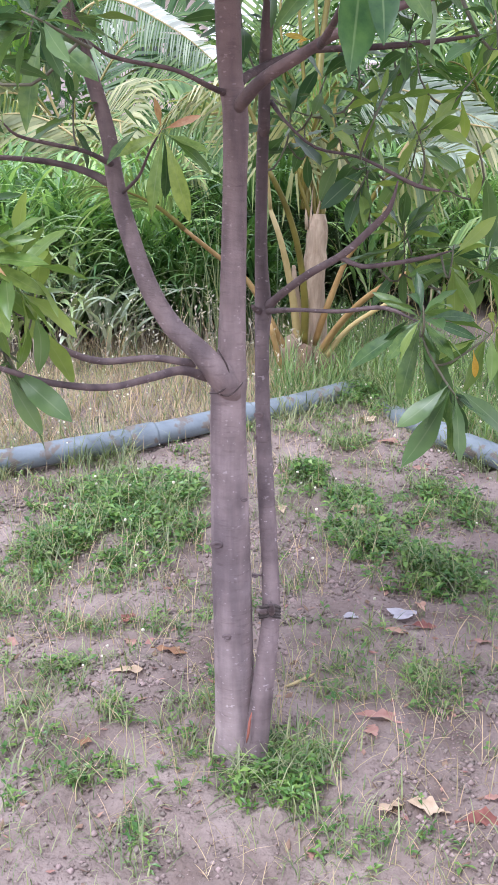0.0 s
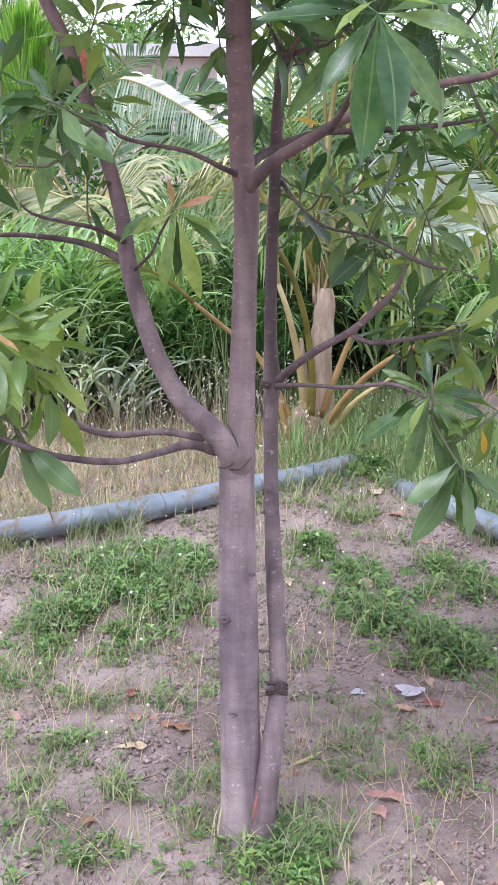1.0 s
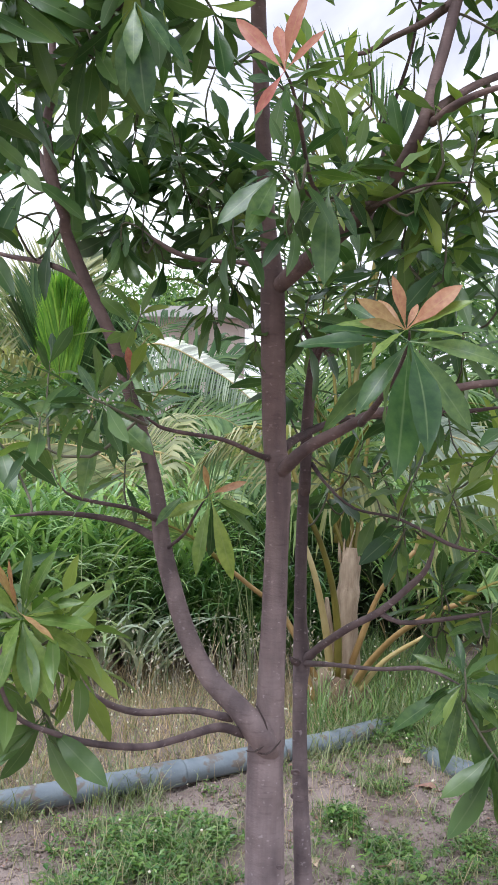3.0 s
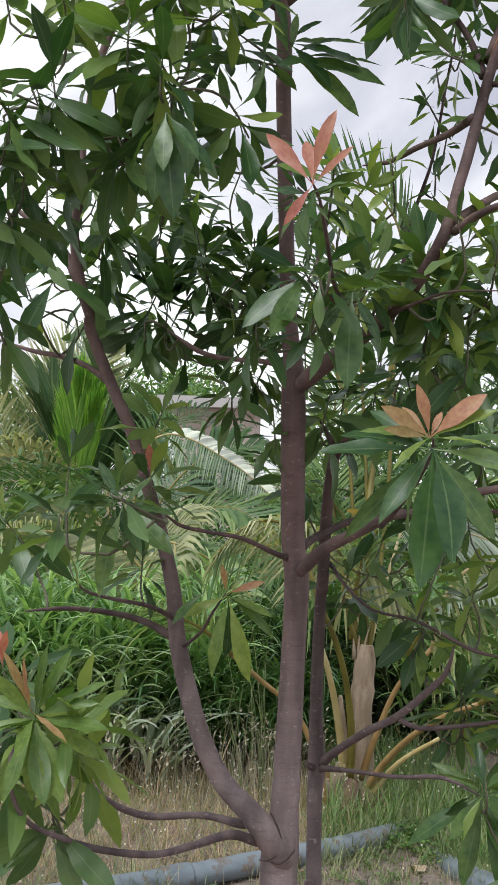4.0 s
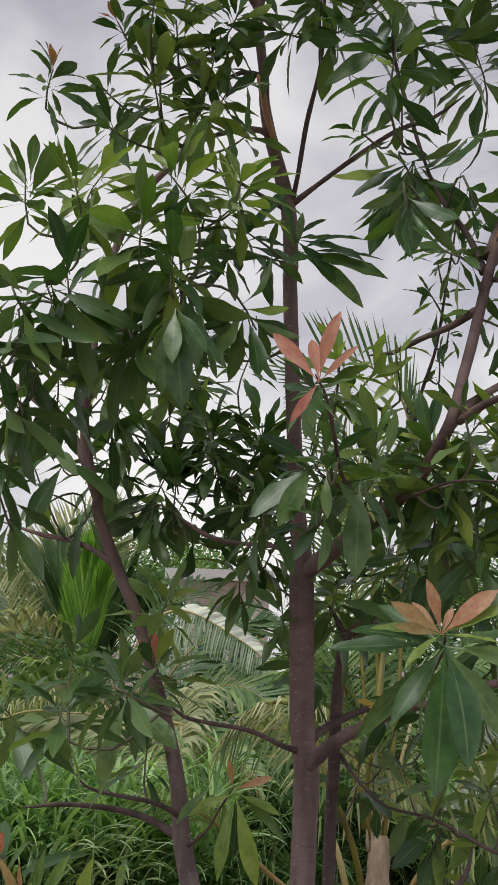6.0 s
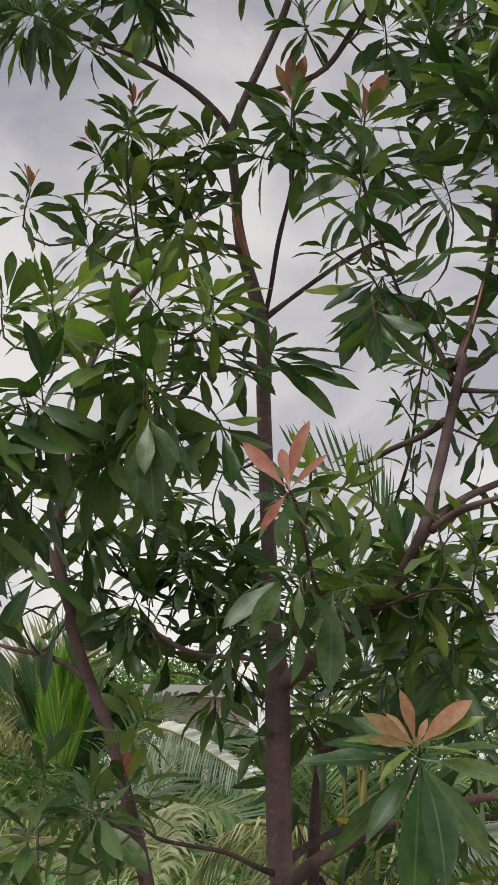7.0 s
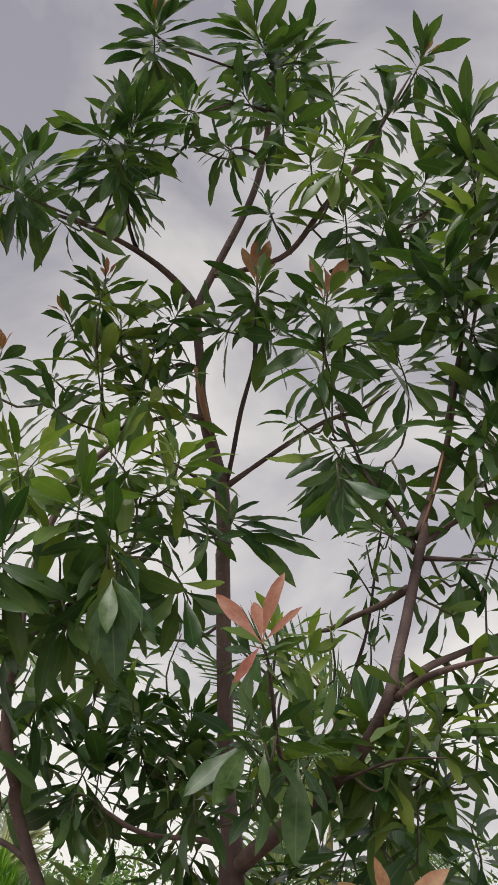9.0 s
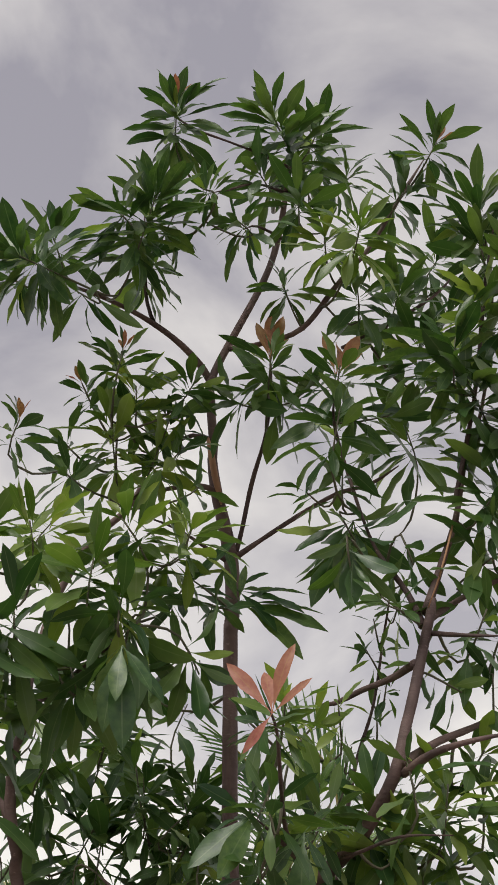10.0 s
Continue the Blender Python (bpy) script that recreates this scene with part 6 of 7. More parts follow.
comb(palm_a, [(0.35, 5.45, 0.70), (0.34, 5.55, 1.4), (0.30, 5.6, 2.05), (0.24, 5.6, 2.55), (0.05, 5.6, 2.95), (-0.12, 5.6, 3.12)], ((-1.0, 0.0, -0.18), 0.42), ((-0.8, 0.1, 0.45), 0.40), 30, (frond_deep, frond_deep), 0.013, 0.05, stalk_olive, bare=0.54)
frond(palm_a, [(0.458, 5.600, 2.171), (0.557, 5.700, 2.599), (0.888, 5.900, 2.763)], 0.361, 46, frond_green, 0.5, 0.018, 0.5)
frond(palm_a, [(0.261, 5.500, 0.935), (0.158, 5.700, 1.643), (0.206, 5.900, 2.266)], 0.358, 50, frond_green, 0.3, 0.018, 0.5)
PALM_B = (-1.302, 8.200, 0.000)
palm_b = thing("coconut_palm", PALM_B, "young palm with pale bleached arching fronds in the thicket", "palm tree")
stalk(palm_b, "trunk", [(-1.266, 8.200, -0.234, 0.149), (-1.292, 8.200, 0.314, 0.107), (-1.299, 8.200, 0.910, 0.065)], fibre)
comb(palm_b, [(-1.30, 8.2, 0.90), (-1.46, 8.1, 1.40), (-1.287, 8.0, 1.619), (-1.168, 8.0, 1.814), (-0.997, 8.0, 1.902), (-0.822, 8.0, 1.870), (-0.631, 8.0, 1.772), (-0.410, 8.0, 1.637), (-0.183, 8.0, 1.445)], ((-0.75, -0.3, -0.75), 0.30), ((0.55, 0.35, 0.70), 0.17), 46, (frond_silver, frond_white), (0.013, 0.027), 0.22, label="bleached silvery palm frond", bare=0.58)
comb(palm_b, [(-1.30, 8.2, 0.90), (-1.55, 8.0, 1.25), (-1.85, 7.9, 1.25), (-2.2, 7.8, 0.95)], ((0.2, -0.3, -0.9), 0.40), ((-0.5, 0.1, 0.6), 0.26), 40, (frond_green, frond_pale), 0.024, 0.25)
comb(palm_b, [(-1.00, 7.6, 0.72), (-1.10, 7.5, 0.95), (-1.33, 7.5, 1.12), (-1.60, 7.5, 1.17), (-1.9, 7.5, 1.08)], ((-0.75, -0.2, -0.55), 0.44), ((0.65, 0.1, -0.25), 0.46), 40, (frond_pale, frond_pale), 0.028, 0.22, label="pale yellowed palm frond")
frond(palm_b, [(-1.286, 8.200, 0.910), (-0.937, 7.800, 1.161), (-0.830, 7.000, 0.878)], 0.451, 50, frond_pale, 0.6, 0.034, 0.9)
comb(palm_b, [(-1.28, 8.2, 0.91), (-1.0, 7.7, 1.12), (-0.62, 7.3, 1.05), (-0.30, 7.0, 0.84)], ((0.1, -0.3, -0.95), 0.40), ((0.4, 0.2, 0.3), 0.34), 40, (frond_pale, frond_green), 0.026, 0.3)
frond(palm_b, [(-1.320, 8.200, 0.909), (-1.827, 8.400, 1.445), (-2.519, 8.600, 1.460)], 0.356, 44, frond_deep, 0.5, 0.018, 0.5)
frond(palm_b, [(-1.286, 8.200, 0.910), (-0.728, 8.600, 1.488), (-0.088, 9.000, 1.183)], 0.407, 50, frond_green, 0.5, 0.018, 0.5)
frond(palm_b, [(-1.286, 8.200, 0.910), (-1.226, 8.800, 1.837), (-0.822, 9.400, 2.170)], 0.372, 40, frond_deep, 0.4, 0.018, 0.5)
frond(palm_b, [(-1.320, 8.200, 0.909), (-1.837, 7.400, 1.181), (-2.150, 6.800, 0.908)], 0.353, 44, frond_pale, 0.7, 0.018, 0.5)
PALM_C = (-3.757, 17.100, 0.000)
palm_c = thing("young_palm", PALM_C, "young palm with bright green upright feathery fronds", "palm tree")
stalk(palm_c, "trunk", [(-3.580, 17.100, -0.686, 0.153), (-3.612, 17.100, -0.063, 0.126), (-3.605, 17.100, 0.879, 0.099)], fibre)
for tipx, tipz, back, mat in ((-3.50, 2.85, -0.5, frond_bright), (-3.44, 2.80, -0.6, frond_bright), (-3.56, 2.72, -0.6, frond_bright), (-3.38, 2.62, -0.4, frond_bright), (-3.60, 2.60, -0.45, frond_bright), (-3.30, 2.45, -0.5, frond_bright),
                              (-4.15, 2.95, 0.1, frond_deep), (-3.98, 3.00, 0.2, frond_deep), (-4.32, 2.60, 0.0, frond_deep), (-3.85, 2.75, 0.3, frond_deep),
                              (-3.15, 2.60, 0.1, frond_deep), (-2.92, 2.45, 0.2, frond_deep), (-2.70, 2.20, 0.1, frond_deep), (-3.05, 2.2, 0.3, frond_deep)):
    frond(palm_c, [(-3.48, 17.1, 0.75), (0.5 * (tipx - 3.48) + 0.10 * (-3.48 - tipx), 17.1 + 0.5 * back, 0.5 * (tipz + 0.75) + 0.1), (tipx + 0.12, 17.1 + back, tipz)], 1.0 if mat == frond_bright else 0.95, 80, mat, 0.02, 0.034, 0.5, ahead=4.2 if mat == frond_bright else 3.4)
comb(palm_c, [(-3.7, 17.3, 0.8), (-3.55, 17.6, 2.4), (-3.40, 17.8, 3.4), (-3.15, 17.9, 4.0)], ((-0.9, 0.0, 0.35), 1.0), ((0.9, 0.0, 0.25), 0.9), 60, (frond_silver, frond_silver), 0.035, 0.04)
comb(palm_c, [(-4.3, 16.6, 0.6), (-4.35, 16.5, 1.6), (-4.75, 16.4, 2.5), (-5.3, 16.3, 2.9)], ((-1.0, 0.0, 0.05), 0.8), ((0.6, 0.0, 0.2), 0.6), 44, (frond_silver, frond_pale), 0.04, 0.12)
frond(palm_c, [(-3.752, 17.100, 0.899), (-4.197, 17.820, 2.749), (-3.622, 18.540, 3.914)], 1.044, 50, frond_pale, 0.1, 0.036, 0.5)
frond(palm_c, [(-3.737, 17.460, 0.889), (-3.814, 17.640, 2.562), (-3.203, 17.640, 3.640)], 1.032, 60, frond_pale, 0.1, 0.05, 0.9)
frond(palm_c, [(-3.752, 17.100, 0.899), (-4.621, 17.280, 2.510), (-5.453, 16.920, 2.638)], 0.922, 50, frond_green, 0.5, 0.046, 0.5)
frond(palm_c, [(-3.752, 17.100, 0.899), (-4.213, 16.560, 1.774), (-4.963, 15.840, 1.561)], 0.792, 50, frond_pale, 0.6, 0.046, 0.5)
frond(palm_c, [(-3.752, 17.100, 0.899), (-3.096, 17.640, 2.401), (-2.441, 17.820, 1.964)], 0.842, 44, frond_green, 0.5, 0.046, 0.5)
frond(palm_b, [(-1.286, 8.200, 0.910), (-0.591, 8.000, 1.374), (-0.110, 7.600, 1.010)], 0.462, 50, frond_green, 0.6, 0.035, 0.5)
frond(palm_b, [(-1.286, 8.200, 0.910), (-0.829, 8.600, 1.710), (-0.205, 9.000, 1.789)], 0.544, 50, frond_deep, 0.5, 0.035, 0.5)
frond(palm_b, [(-1.320, 8.200, 0.909), (-1.863, 8.000, 1.321), (-2.169, 7.600, 1.117)], 0.466, 50, frond_green, 0.6, 0.035, 0.5)
frond(palm_a, [(0.530, 5.300, 0.759), (0.740, 5.100, 1.091), (0.944, 4.900, 1.092)], 0.186, 36, frond_silver, 0.9, 0.02, 0.6)
PALM_D = (1.815, 8.500, 0.000)
palm_d = thing("coconut_palm", PALM_D, "coconut palm with long pale drooping fronds above the thicket", "palm tree")
stalk(palm_d, "trunk", [(1.838, 8.500, -0.469, 0.136), (1.815, 8.500, 0.126, 0.105), (1.769, 8.500, 0.757, 0.076)], fibre)
frond(palm_d, [(1.769, 8.500, 0.757), (1.532, 8.200, 1.468), (0.755, 7.600, 1.269)], 0.554, 60, frond_deep, 0.7, 0.026, 0.5)
frond(palm_d, [(1.769, 8.500, 0.757), (1.416, 8.200, 1.125), (0.803, 7.600, 0.951)], 0.514, 56, frond_pale, 0.7, 0.026, 0.5)
frond(palm_d, [(1.769, 8.500, 0.757), (1.432, 8.000, 0.885), (1.026, 7.400, 0.540)], 0.461, 50, frond_green, 0.7, 0.026, 0.5)
frond(palm_d, [(1.758, 8.500, 0.938), (1.438, 8.800, 1.941), (0.743, 9.200, 2.022)], 0.548, 56, frond_deep, 0.5, 0.026, 0.5)
frond(palm_d, [(1.758, 8.500, 0.938), (1.792, 8.800, 2.183), (1.489, 9.200, 2.579)], 0.548, 50, frond_green, 0.4, 0.026, 0.5)
frond(palm_d, [(1.769, 8.500, 0.757), (1.921, 8.200, 1.260), (2.180, 7.600, 1.090)], 0.512, 50, frond_deep, 0.6, 0.026, 0.5)
PIPE_A = [(-1.244, 3.671, 0.050), (-0.957, 3.871, 0.050), (-0.444, 4.190, 0.050), (-0.100, 4.398, 0.050), (0.201, 4.633, 0.045), (0.471, 4.952, 0.010), (0.563, 5.177, -0.040)]
PIPE_B = [(0.591, 5.027, -0.070), (0.656, 4.781, -0.040), (0.694, 4.474, 0.025), (0.830, 4.162, 0.050), (0.988, 3.935, 0.050), (1.168, 3.638, 0.050)]
dry_leaf(0.524, 4.542, 0.175, 80, leaf_tan, "tan")
dry_leaf(0.588, 4.248, 0.103, 10, leaf_red, "red")
dry_leaf(0.672, 3.942, 0.090, -10, leaf_red, "red")
dry_leaf(0.390, 3.494, 0.133, 10, leaf_tan, "tan")
dry_leaf(0.481, 3.183, 0.107, 70, leaf_orange, "orange")
dry_leaf(0.118, 3.509, 0.104, 95, leaf_tan, "tan")
dry_leaf(-0.774, 3.556, 0.088, 5, leaf_tan, "tan")
dry_leaf(-0.724, 3.566, 0.082, -10, leaf_tan, "tan")
dry_leaf(0.483, 2.682, 0.101, 10, leaf_darkred, "darkred")
dry_leaf(0.501, 2.799, 0.081, 100, leaf_orange, "orange")
dry_leaf(0.413, 2.644, 0.100, -15, leaf_orange, "orange")
dry_leaf(-0.214, 2.538, 0.101, -10, leaf_brown, "brown")
dry_leaf(0.317, 2.209, 0.126, 5, leaf_red, "red")
dry_leaf(0.290, 2.147, 0.069, 100, leaf_red, "red")
dry_leaf(-0.379, 2.099, 0.075, 80, leaf_brown, "brown")
dry_leaf(0.364, 1.889, 0.104, -15, leaf_tan, "tan")
dry_leaf(0.398, 1.880, 0.062, 0, leaf_tan, "tan")
dry_leaf(0.480, 1.850, 0.110, 12, leaf_darkred, "darkred")
dry_leaf(0.521, 1.911, 0.070, 20, leaf_red, "red")
dry_leaf(0.298, 1.886, 0.080, 30, leaf_tan, "tan")
dry_leaf(-0.661, 2.604, 0.067, -20, leaf_red, "red")
dry_leaf(0.628, 2.574, 0.076, 10, leaf_red, "red")
dry_leaf(-0.347, 2.714, 0.093, 70, leaf_darkred, "darkred")
dry_leaf(-0.323, 2.589, 0.081, 100, leaf_red, "red")
dry_leaf(-0.315, 2.417, 0.085, 15, leaf_tan, "tan")
dry_leaf(-0.001, 2.227, 0.051, 70, leaf_darkred, "darkred")
dry_leaf(0.120, 1.913, 0.060, 40, leaf_tan, "tan")
PAPER = (0.439, 2.731)
PAPER_B = (0.288, 2.721)
STICK = (0.127, 2.359)
PATCHES.append((-0.555, 4.125, 0.460, 0.081, 0.7))
PATCHES.append((-0.835, 3.900, 0.175, 0.085, 0.74))
PATCHES.append((-0.027, 4.374, 0.218, 0.105, 0.74))
PATCHES.append((0.531, 4.869, 0.160, 0.145, 0.9))
PATCHES.append((0.627, 4.782, 0.079, 0.175, 0.9))
PATCHES.append((0.826, 4.125, 0.207, 0.094, 0.7))
PATCHES.append((0.686, 2.794, 0.082, 0.205, 0.42))
PATCHES.append((-0.058, 2.321, 0.084, 0.151, 0.42))
PATCHES.append((0.166, 2.296, 0.070, 0.149, 0.42))
PATCHES.append((-0.527, 2.269, 0.083, 0.122, 0.35))
PATCHES.append((0.471, 2.130, 0.105, 0.110, 0.48999999999999994))
PATCHES.append((-0.094, 1.817, 0.070, 0.069, 0.42))
PATCHES.append((0.460, 1.925, 0.073, 0.075, 0.7))
PATCHES.append((0.802, 3.267, 0.075, 0.268, 0.5599999999999999))
PATCHES.append((0.136, 2.971, 0.069, 0.190, 0.48999999999999994))
PATCHES.append((-0.527, 2.002, 0.050, 0.080, 0.48999999999999994))
PATCHES.append((-0.467, 3.419, 0.291, 0.361, 1.0))
PATCHES.append((-0.291, 3.652, 0.144, 0.217, 1.0))
PATCHES.append((-0.619, 3.267, 0.112, 0.268, 0.9))
PATCHES.append((0.370, 3.400, 0.150, 0.330, 0.85))
PATCHES.append((0.500, 3.050, 0.150, 0.160, 0.8))
PATCHES.append((0.702, 3.548, 0.121, 0.232, 0.8))
PATCHES.append((0.660, 2.980, 0.150, 0.130, 0.8))
PATCHES.append((0.040, 1.990, 0.105, 0.100, 0.8))
PATCHES.append((0.140, 2.065, 0.103, 0.105, 0.7))
PATCHES.append((0.285, 1.787, 0.149, 0.117, 0.5599999999999999))
PATCHES.append((0.332, 2.072, 0.167, 0.168, 0.42))
PATCHES.append((-0.353, 1.927, 0.158, 0.113, 0.7))
PATCHES.append((0.174, 2.004, 0.138, 0.110, 0.7))
PATCHES.append((0.292, 1.751, 0.192, 0.081, 0.7))
PATCHES.append((0.374, 2.398, 0.159, 0.146, 0.63))
PATCHES.append((-0.332, 2.661, 0.205, 0.189, 0.5599999999999999))
PATCHES.append((-0.501, 2.547, 0.197, 0.234, 0.48999999999999994))
PATCHES.append((-0.395, 2.938, 0.103, 0.224, 0.74))
PATCHES.append((-0.735, 3.010, 0.070, 0.194, 0.74))
PATCHES.append((-0.145, 2.110, 0.091, 0.130, 0.7))
PATCHES.append((0.225, 4.076, 0.113, 0.296, 0.74))
PATCHES.append((0.523, 2.426, 0.146, 0.163, 0.42))
PATCHES.append((-0.186, 2.875, 0.100, 0.286, 0.42))
PATCHES.append((0.175, 2.726, 0.096, 0.197, 0.21))
PATCHES.append((0.418, 4.201, 0.187, 0.208, 0.7))
PATCHES.append((0.300, 4.574, 0.227, 0.202, 0.74))
PATCHES.append((-0.818, 3.814, 0.129, 0.147, 0.7))
PATCHES.append((0.293, 2.451, 0.103, 0.138, 0.42))
PATCHES.append((0.27, 3.86, 0.13, 0.17, 0.8))
PATCHES.append((0.19, 3.7, 0.1, 0.16, 0.7))
PATCHES.append((0.8, 3.4, 0.08, 0.22, 0.7))
PATCHES.append((0.56, 3.8, 0.16, 0.2, 0.6))
PATCHES.append((0.42, 4.15, 0.15, 0.2, 0.6))
PATCHES.append((0.68, 3.6, 0.12, 0.16, 0.55))
PATCHES.append((0.13, 3.52, 0.08, 0.14, 0.5))
PATCHES.append((-0.359, 1.960, 0.08, 0.10, 0.62))
PATCHES.append((-0.275, 2.103, 0.08, 0.10, 0.62))
PATCHES.append((-0.500, 2.192, 0.08, 0.10, 0.62))
PATCHES.append((-0.477, 2.472, 0.08, 0.10, 0.62))
PATCHES.append((-0.637, 2.850, 0.08, 0.10, 0.62))
PATCHES.append((-0.224, 1.832, 0.08, 0.10, 0.62))
PATCHES.append((-0.152, 2.239, 0.08, 0.10, 0.62))
PATCHES.append((-0.224, 1.718, 0.044, 0.063, 0.7))


# ---- pipes ----
def pipe(points, label, joints):
    base = points[0]
    ob = thing("drain_pipe", (base[0], base[1], 0), label, "pipe", "pipes bordering the plot")
    rows = [(x, y, z + float(ground_height(x, y)) * 0.6, 0.047) for x, y, z in points]
    link("pipe_run", mesh("pipe_run", *tube(rows, 20, 0.05, 0.008)), pvc, ob)
    c = spline(rows, 0.03)
    for s in joints:
        k = int(s * (len(c) - 3))
        a, b = c[k], c[k + 2]
        d = (b - a)[:3] / np.linalg.norm((b - a)[:3])
        ring = [(*(a[:3] + d * o), r) for o, r in ((-0.06, 0.0485), (-0.055, 0.053), (0.05, 0.053), (0.055, 0.0485))]
        link("collar", mesh("collar", *tube(ring, 20, 0.03, 0.0)), pvc, ob, "wider socket joint of the pipe")
    return ob


pipe(PIPE_A, "long grey plastic pipe lying half sunk in dry grass", (0.42, 0.62))
pipe(PIPE_B, "grey plastic pipe lying along the weedy soil edge", (0.55,))


# ---- grasses and weeds ----
def blades(name, roots, heights, widths, lean, mat, label, category, droop=0.5, parts=4, toward=0.0):
    """Many arching grass blades as one mesh."""
    n = len(roots)
    ang = rng.uniform(0, 2 * np.pi, n)
    ang = np.where(rng.random(n) < toward, rng.normal(-np.pi / 2, 0.7, n), ang)
    d = np.stack([np.cos(ang), np.sin(ang), np.zeros(n)], 1)
    side = np.stack([-np.sin(ang), np.cos(ang), np.zeros(n)], 1)
    tilt = np.abs(rng.normal(0, lean, n))
    v = np.zeros((n, 2 * parts + 1, 3))
    p = roots.copy()
    th = tilt.copy()
    for k in range(parts):
        w = widths * (1 - 0.75 * (k / parts) ** 1.5) * (0.55 if k == 0 else 1)
        v[:, 2 * k] = p - side * w[:, None] * 0.5
        v[:, 2 * k + 1] = p + side * w[:, None] * 0.5
        p = p + (d * np.sin(th)[:, None] + np.array((0, 0, 1)) * np.cos(th)[:, None]) * (heights / parts)[:, None]
        th = th + droop * rng.uniform(0.2, 1.2, n)
    v[:, -1] = p
    one = [(2 * k, 2 * k + 1, 2 * k + 3, 2 * k + 2) for k in range(parts - 1)]
    base = (np.arange(n) * (2 * parts + 1))[:, None]
    quads = np.concatenate([base + np.array(q)[None] for q in one]).tolist()
    tris = (base + np.array([[2 * parts - 2, 2 * parts - 1, 2 * parts]])).tolist()
    ob = link(name, mesh(name, v.reshape(-1, 3), quads + tris), mat, kind="stuff")
    return tagged(ob, label, category, kind="stuff")


def rooted(x, y, sink=0.01):
    return np.stack([x, y, ground_height(x, y) - sink], 1)


# pipe line as a border: the soil plot lies in front of it, dry grass behind
def behind_pipe(x):
    a = np.array(PIPE_A + PIPE_B)
    a = a[a[:, 0].argsort()]
    return np.interp(x, a[:, 0], a[:, 1])


n = 19000
x = rng.uniform(-2.4, 0.35, n)
y = behind_pipe(x) + 0.07 + rng.uniform(0, 1, n) ** 1.1 * 1.95
blades("dry_grass", rooted(x, y), rng.uniform(0.03, 0.15, n), rng.uniform(0.002, 0.004, n), 0.6, straw, "pale straw-coloured dry grass behind the pipe", "grass", 0.35)
n = 5000
x = rng.uniform(-2.2, 2.2, n)
y = behind_pipe(x) + 0.05 + rng.uniform(0, 1.5, n)
blades("green_grass", rooted(x, y), rng.uniform(0.05, 0.20, n), rng.uniform(0.003, 0.006, n), 0.45, weed_grass, "thin green grass growing through the dry grass", "grass", 0.4)
n = 15000
x = rng.uniform(0.12, 2.4, n)
y = behind_pipe(x) + 0.03 + rng.uniform(0, 1, n) ** 1.2 * 1.9
blades("green_grass", rooted(x, y), rng.uniform(0.06, 0.26, n), rng.uniform(0.003, 0.007, n), 0.45, lawn, "uneven green grass round the palm foot", "grass", 0.35)


n = 4500
x = rng.uniform(0.0, 1.7, n)
y = behind_pipe(x) + 0.02 + rng.uniform(0, 1.1, n)
blades("dry_grass", rooted(x, y), rng.uniform(0.03, 0.16, n), rng.uniform(0.002, 0.005, n), 0.6, straw, "straw-coloured blades among the green grass by the palm", "grass", 0.35)


def seed_heads(count, x0, x1, low, high, name, label):
    """Small pale seed heads on thin stalks."""
    x = rng.uniform(x0, x1, count)
    y = behind_pipe(x) + rng.uniform(low, high, count)
    p = rooted(x, y)
    h = rng.uniform(0.07, 0.24, count)
    v, f = [], []
    for q, t in zip(p, h):
        lean_to = rng.normal(0, 0.05, 2)
        top = q + np.array((lean_to[0], lean_to[1], t))
        b = len(v)
        v += [q + (0.001, 0, 0), q - (0.001, 0, 0), top]
        f.append((b, b + 1, b + 2))
        r = rng.uniform(0.0028, 0.0055)
        b = len(v)
        ring = [(math.cos(k * 1.0472), math.sin(k * 1.0472)) for k in range(6)]
        v += [top + np.array((0, 0, 1.0)) * r] + [top + np.array((cx * 0.87, cy * 0.87, 0.5)) * r for cx, cy in ring] + [top + np.array((cx * 0.87, cy * 0.87, -0.5)) * r for cx, cy in ring] + [top - np.array((0, 0, 1.0)) * r]
        for k in range(6):
            m = (k + 1) % 6
            f += [(b, b + 1 + k, b + 1 + m), (b + 1 + k, b + 7 + k, b + 7 + m, b + 1 + m), (b + 13, b + 7 + m, b + 7 + k)]
    me = mesh(name, v, f)
    me.materials.append(seed_head)
    me.materials.append(straw)
    me.polygons.foreach_set("material_index", np.array([1 if k % 19 == 0 else 0 for k in range(len(f))], np.int32))
    ob = link(name, me, None, kind="stuff")
    tagged(ob, label, "grass", kind="stuff")


seed_heads(900, -2.2, 2.0, 0.1, 1.6, "seed_heads", "small white seed heads above the dry grass")
seed_heads(70, -1.0, 1.0, -2.2, 0.0, "seed_heads", "scattered pale seed heads among the low weeds")


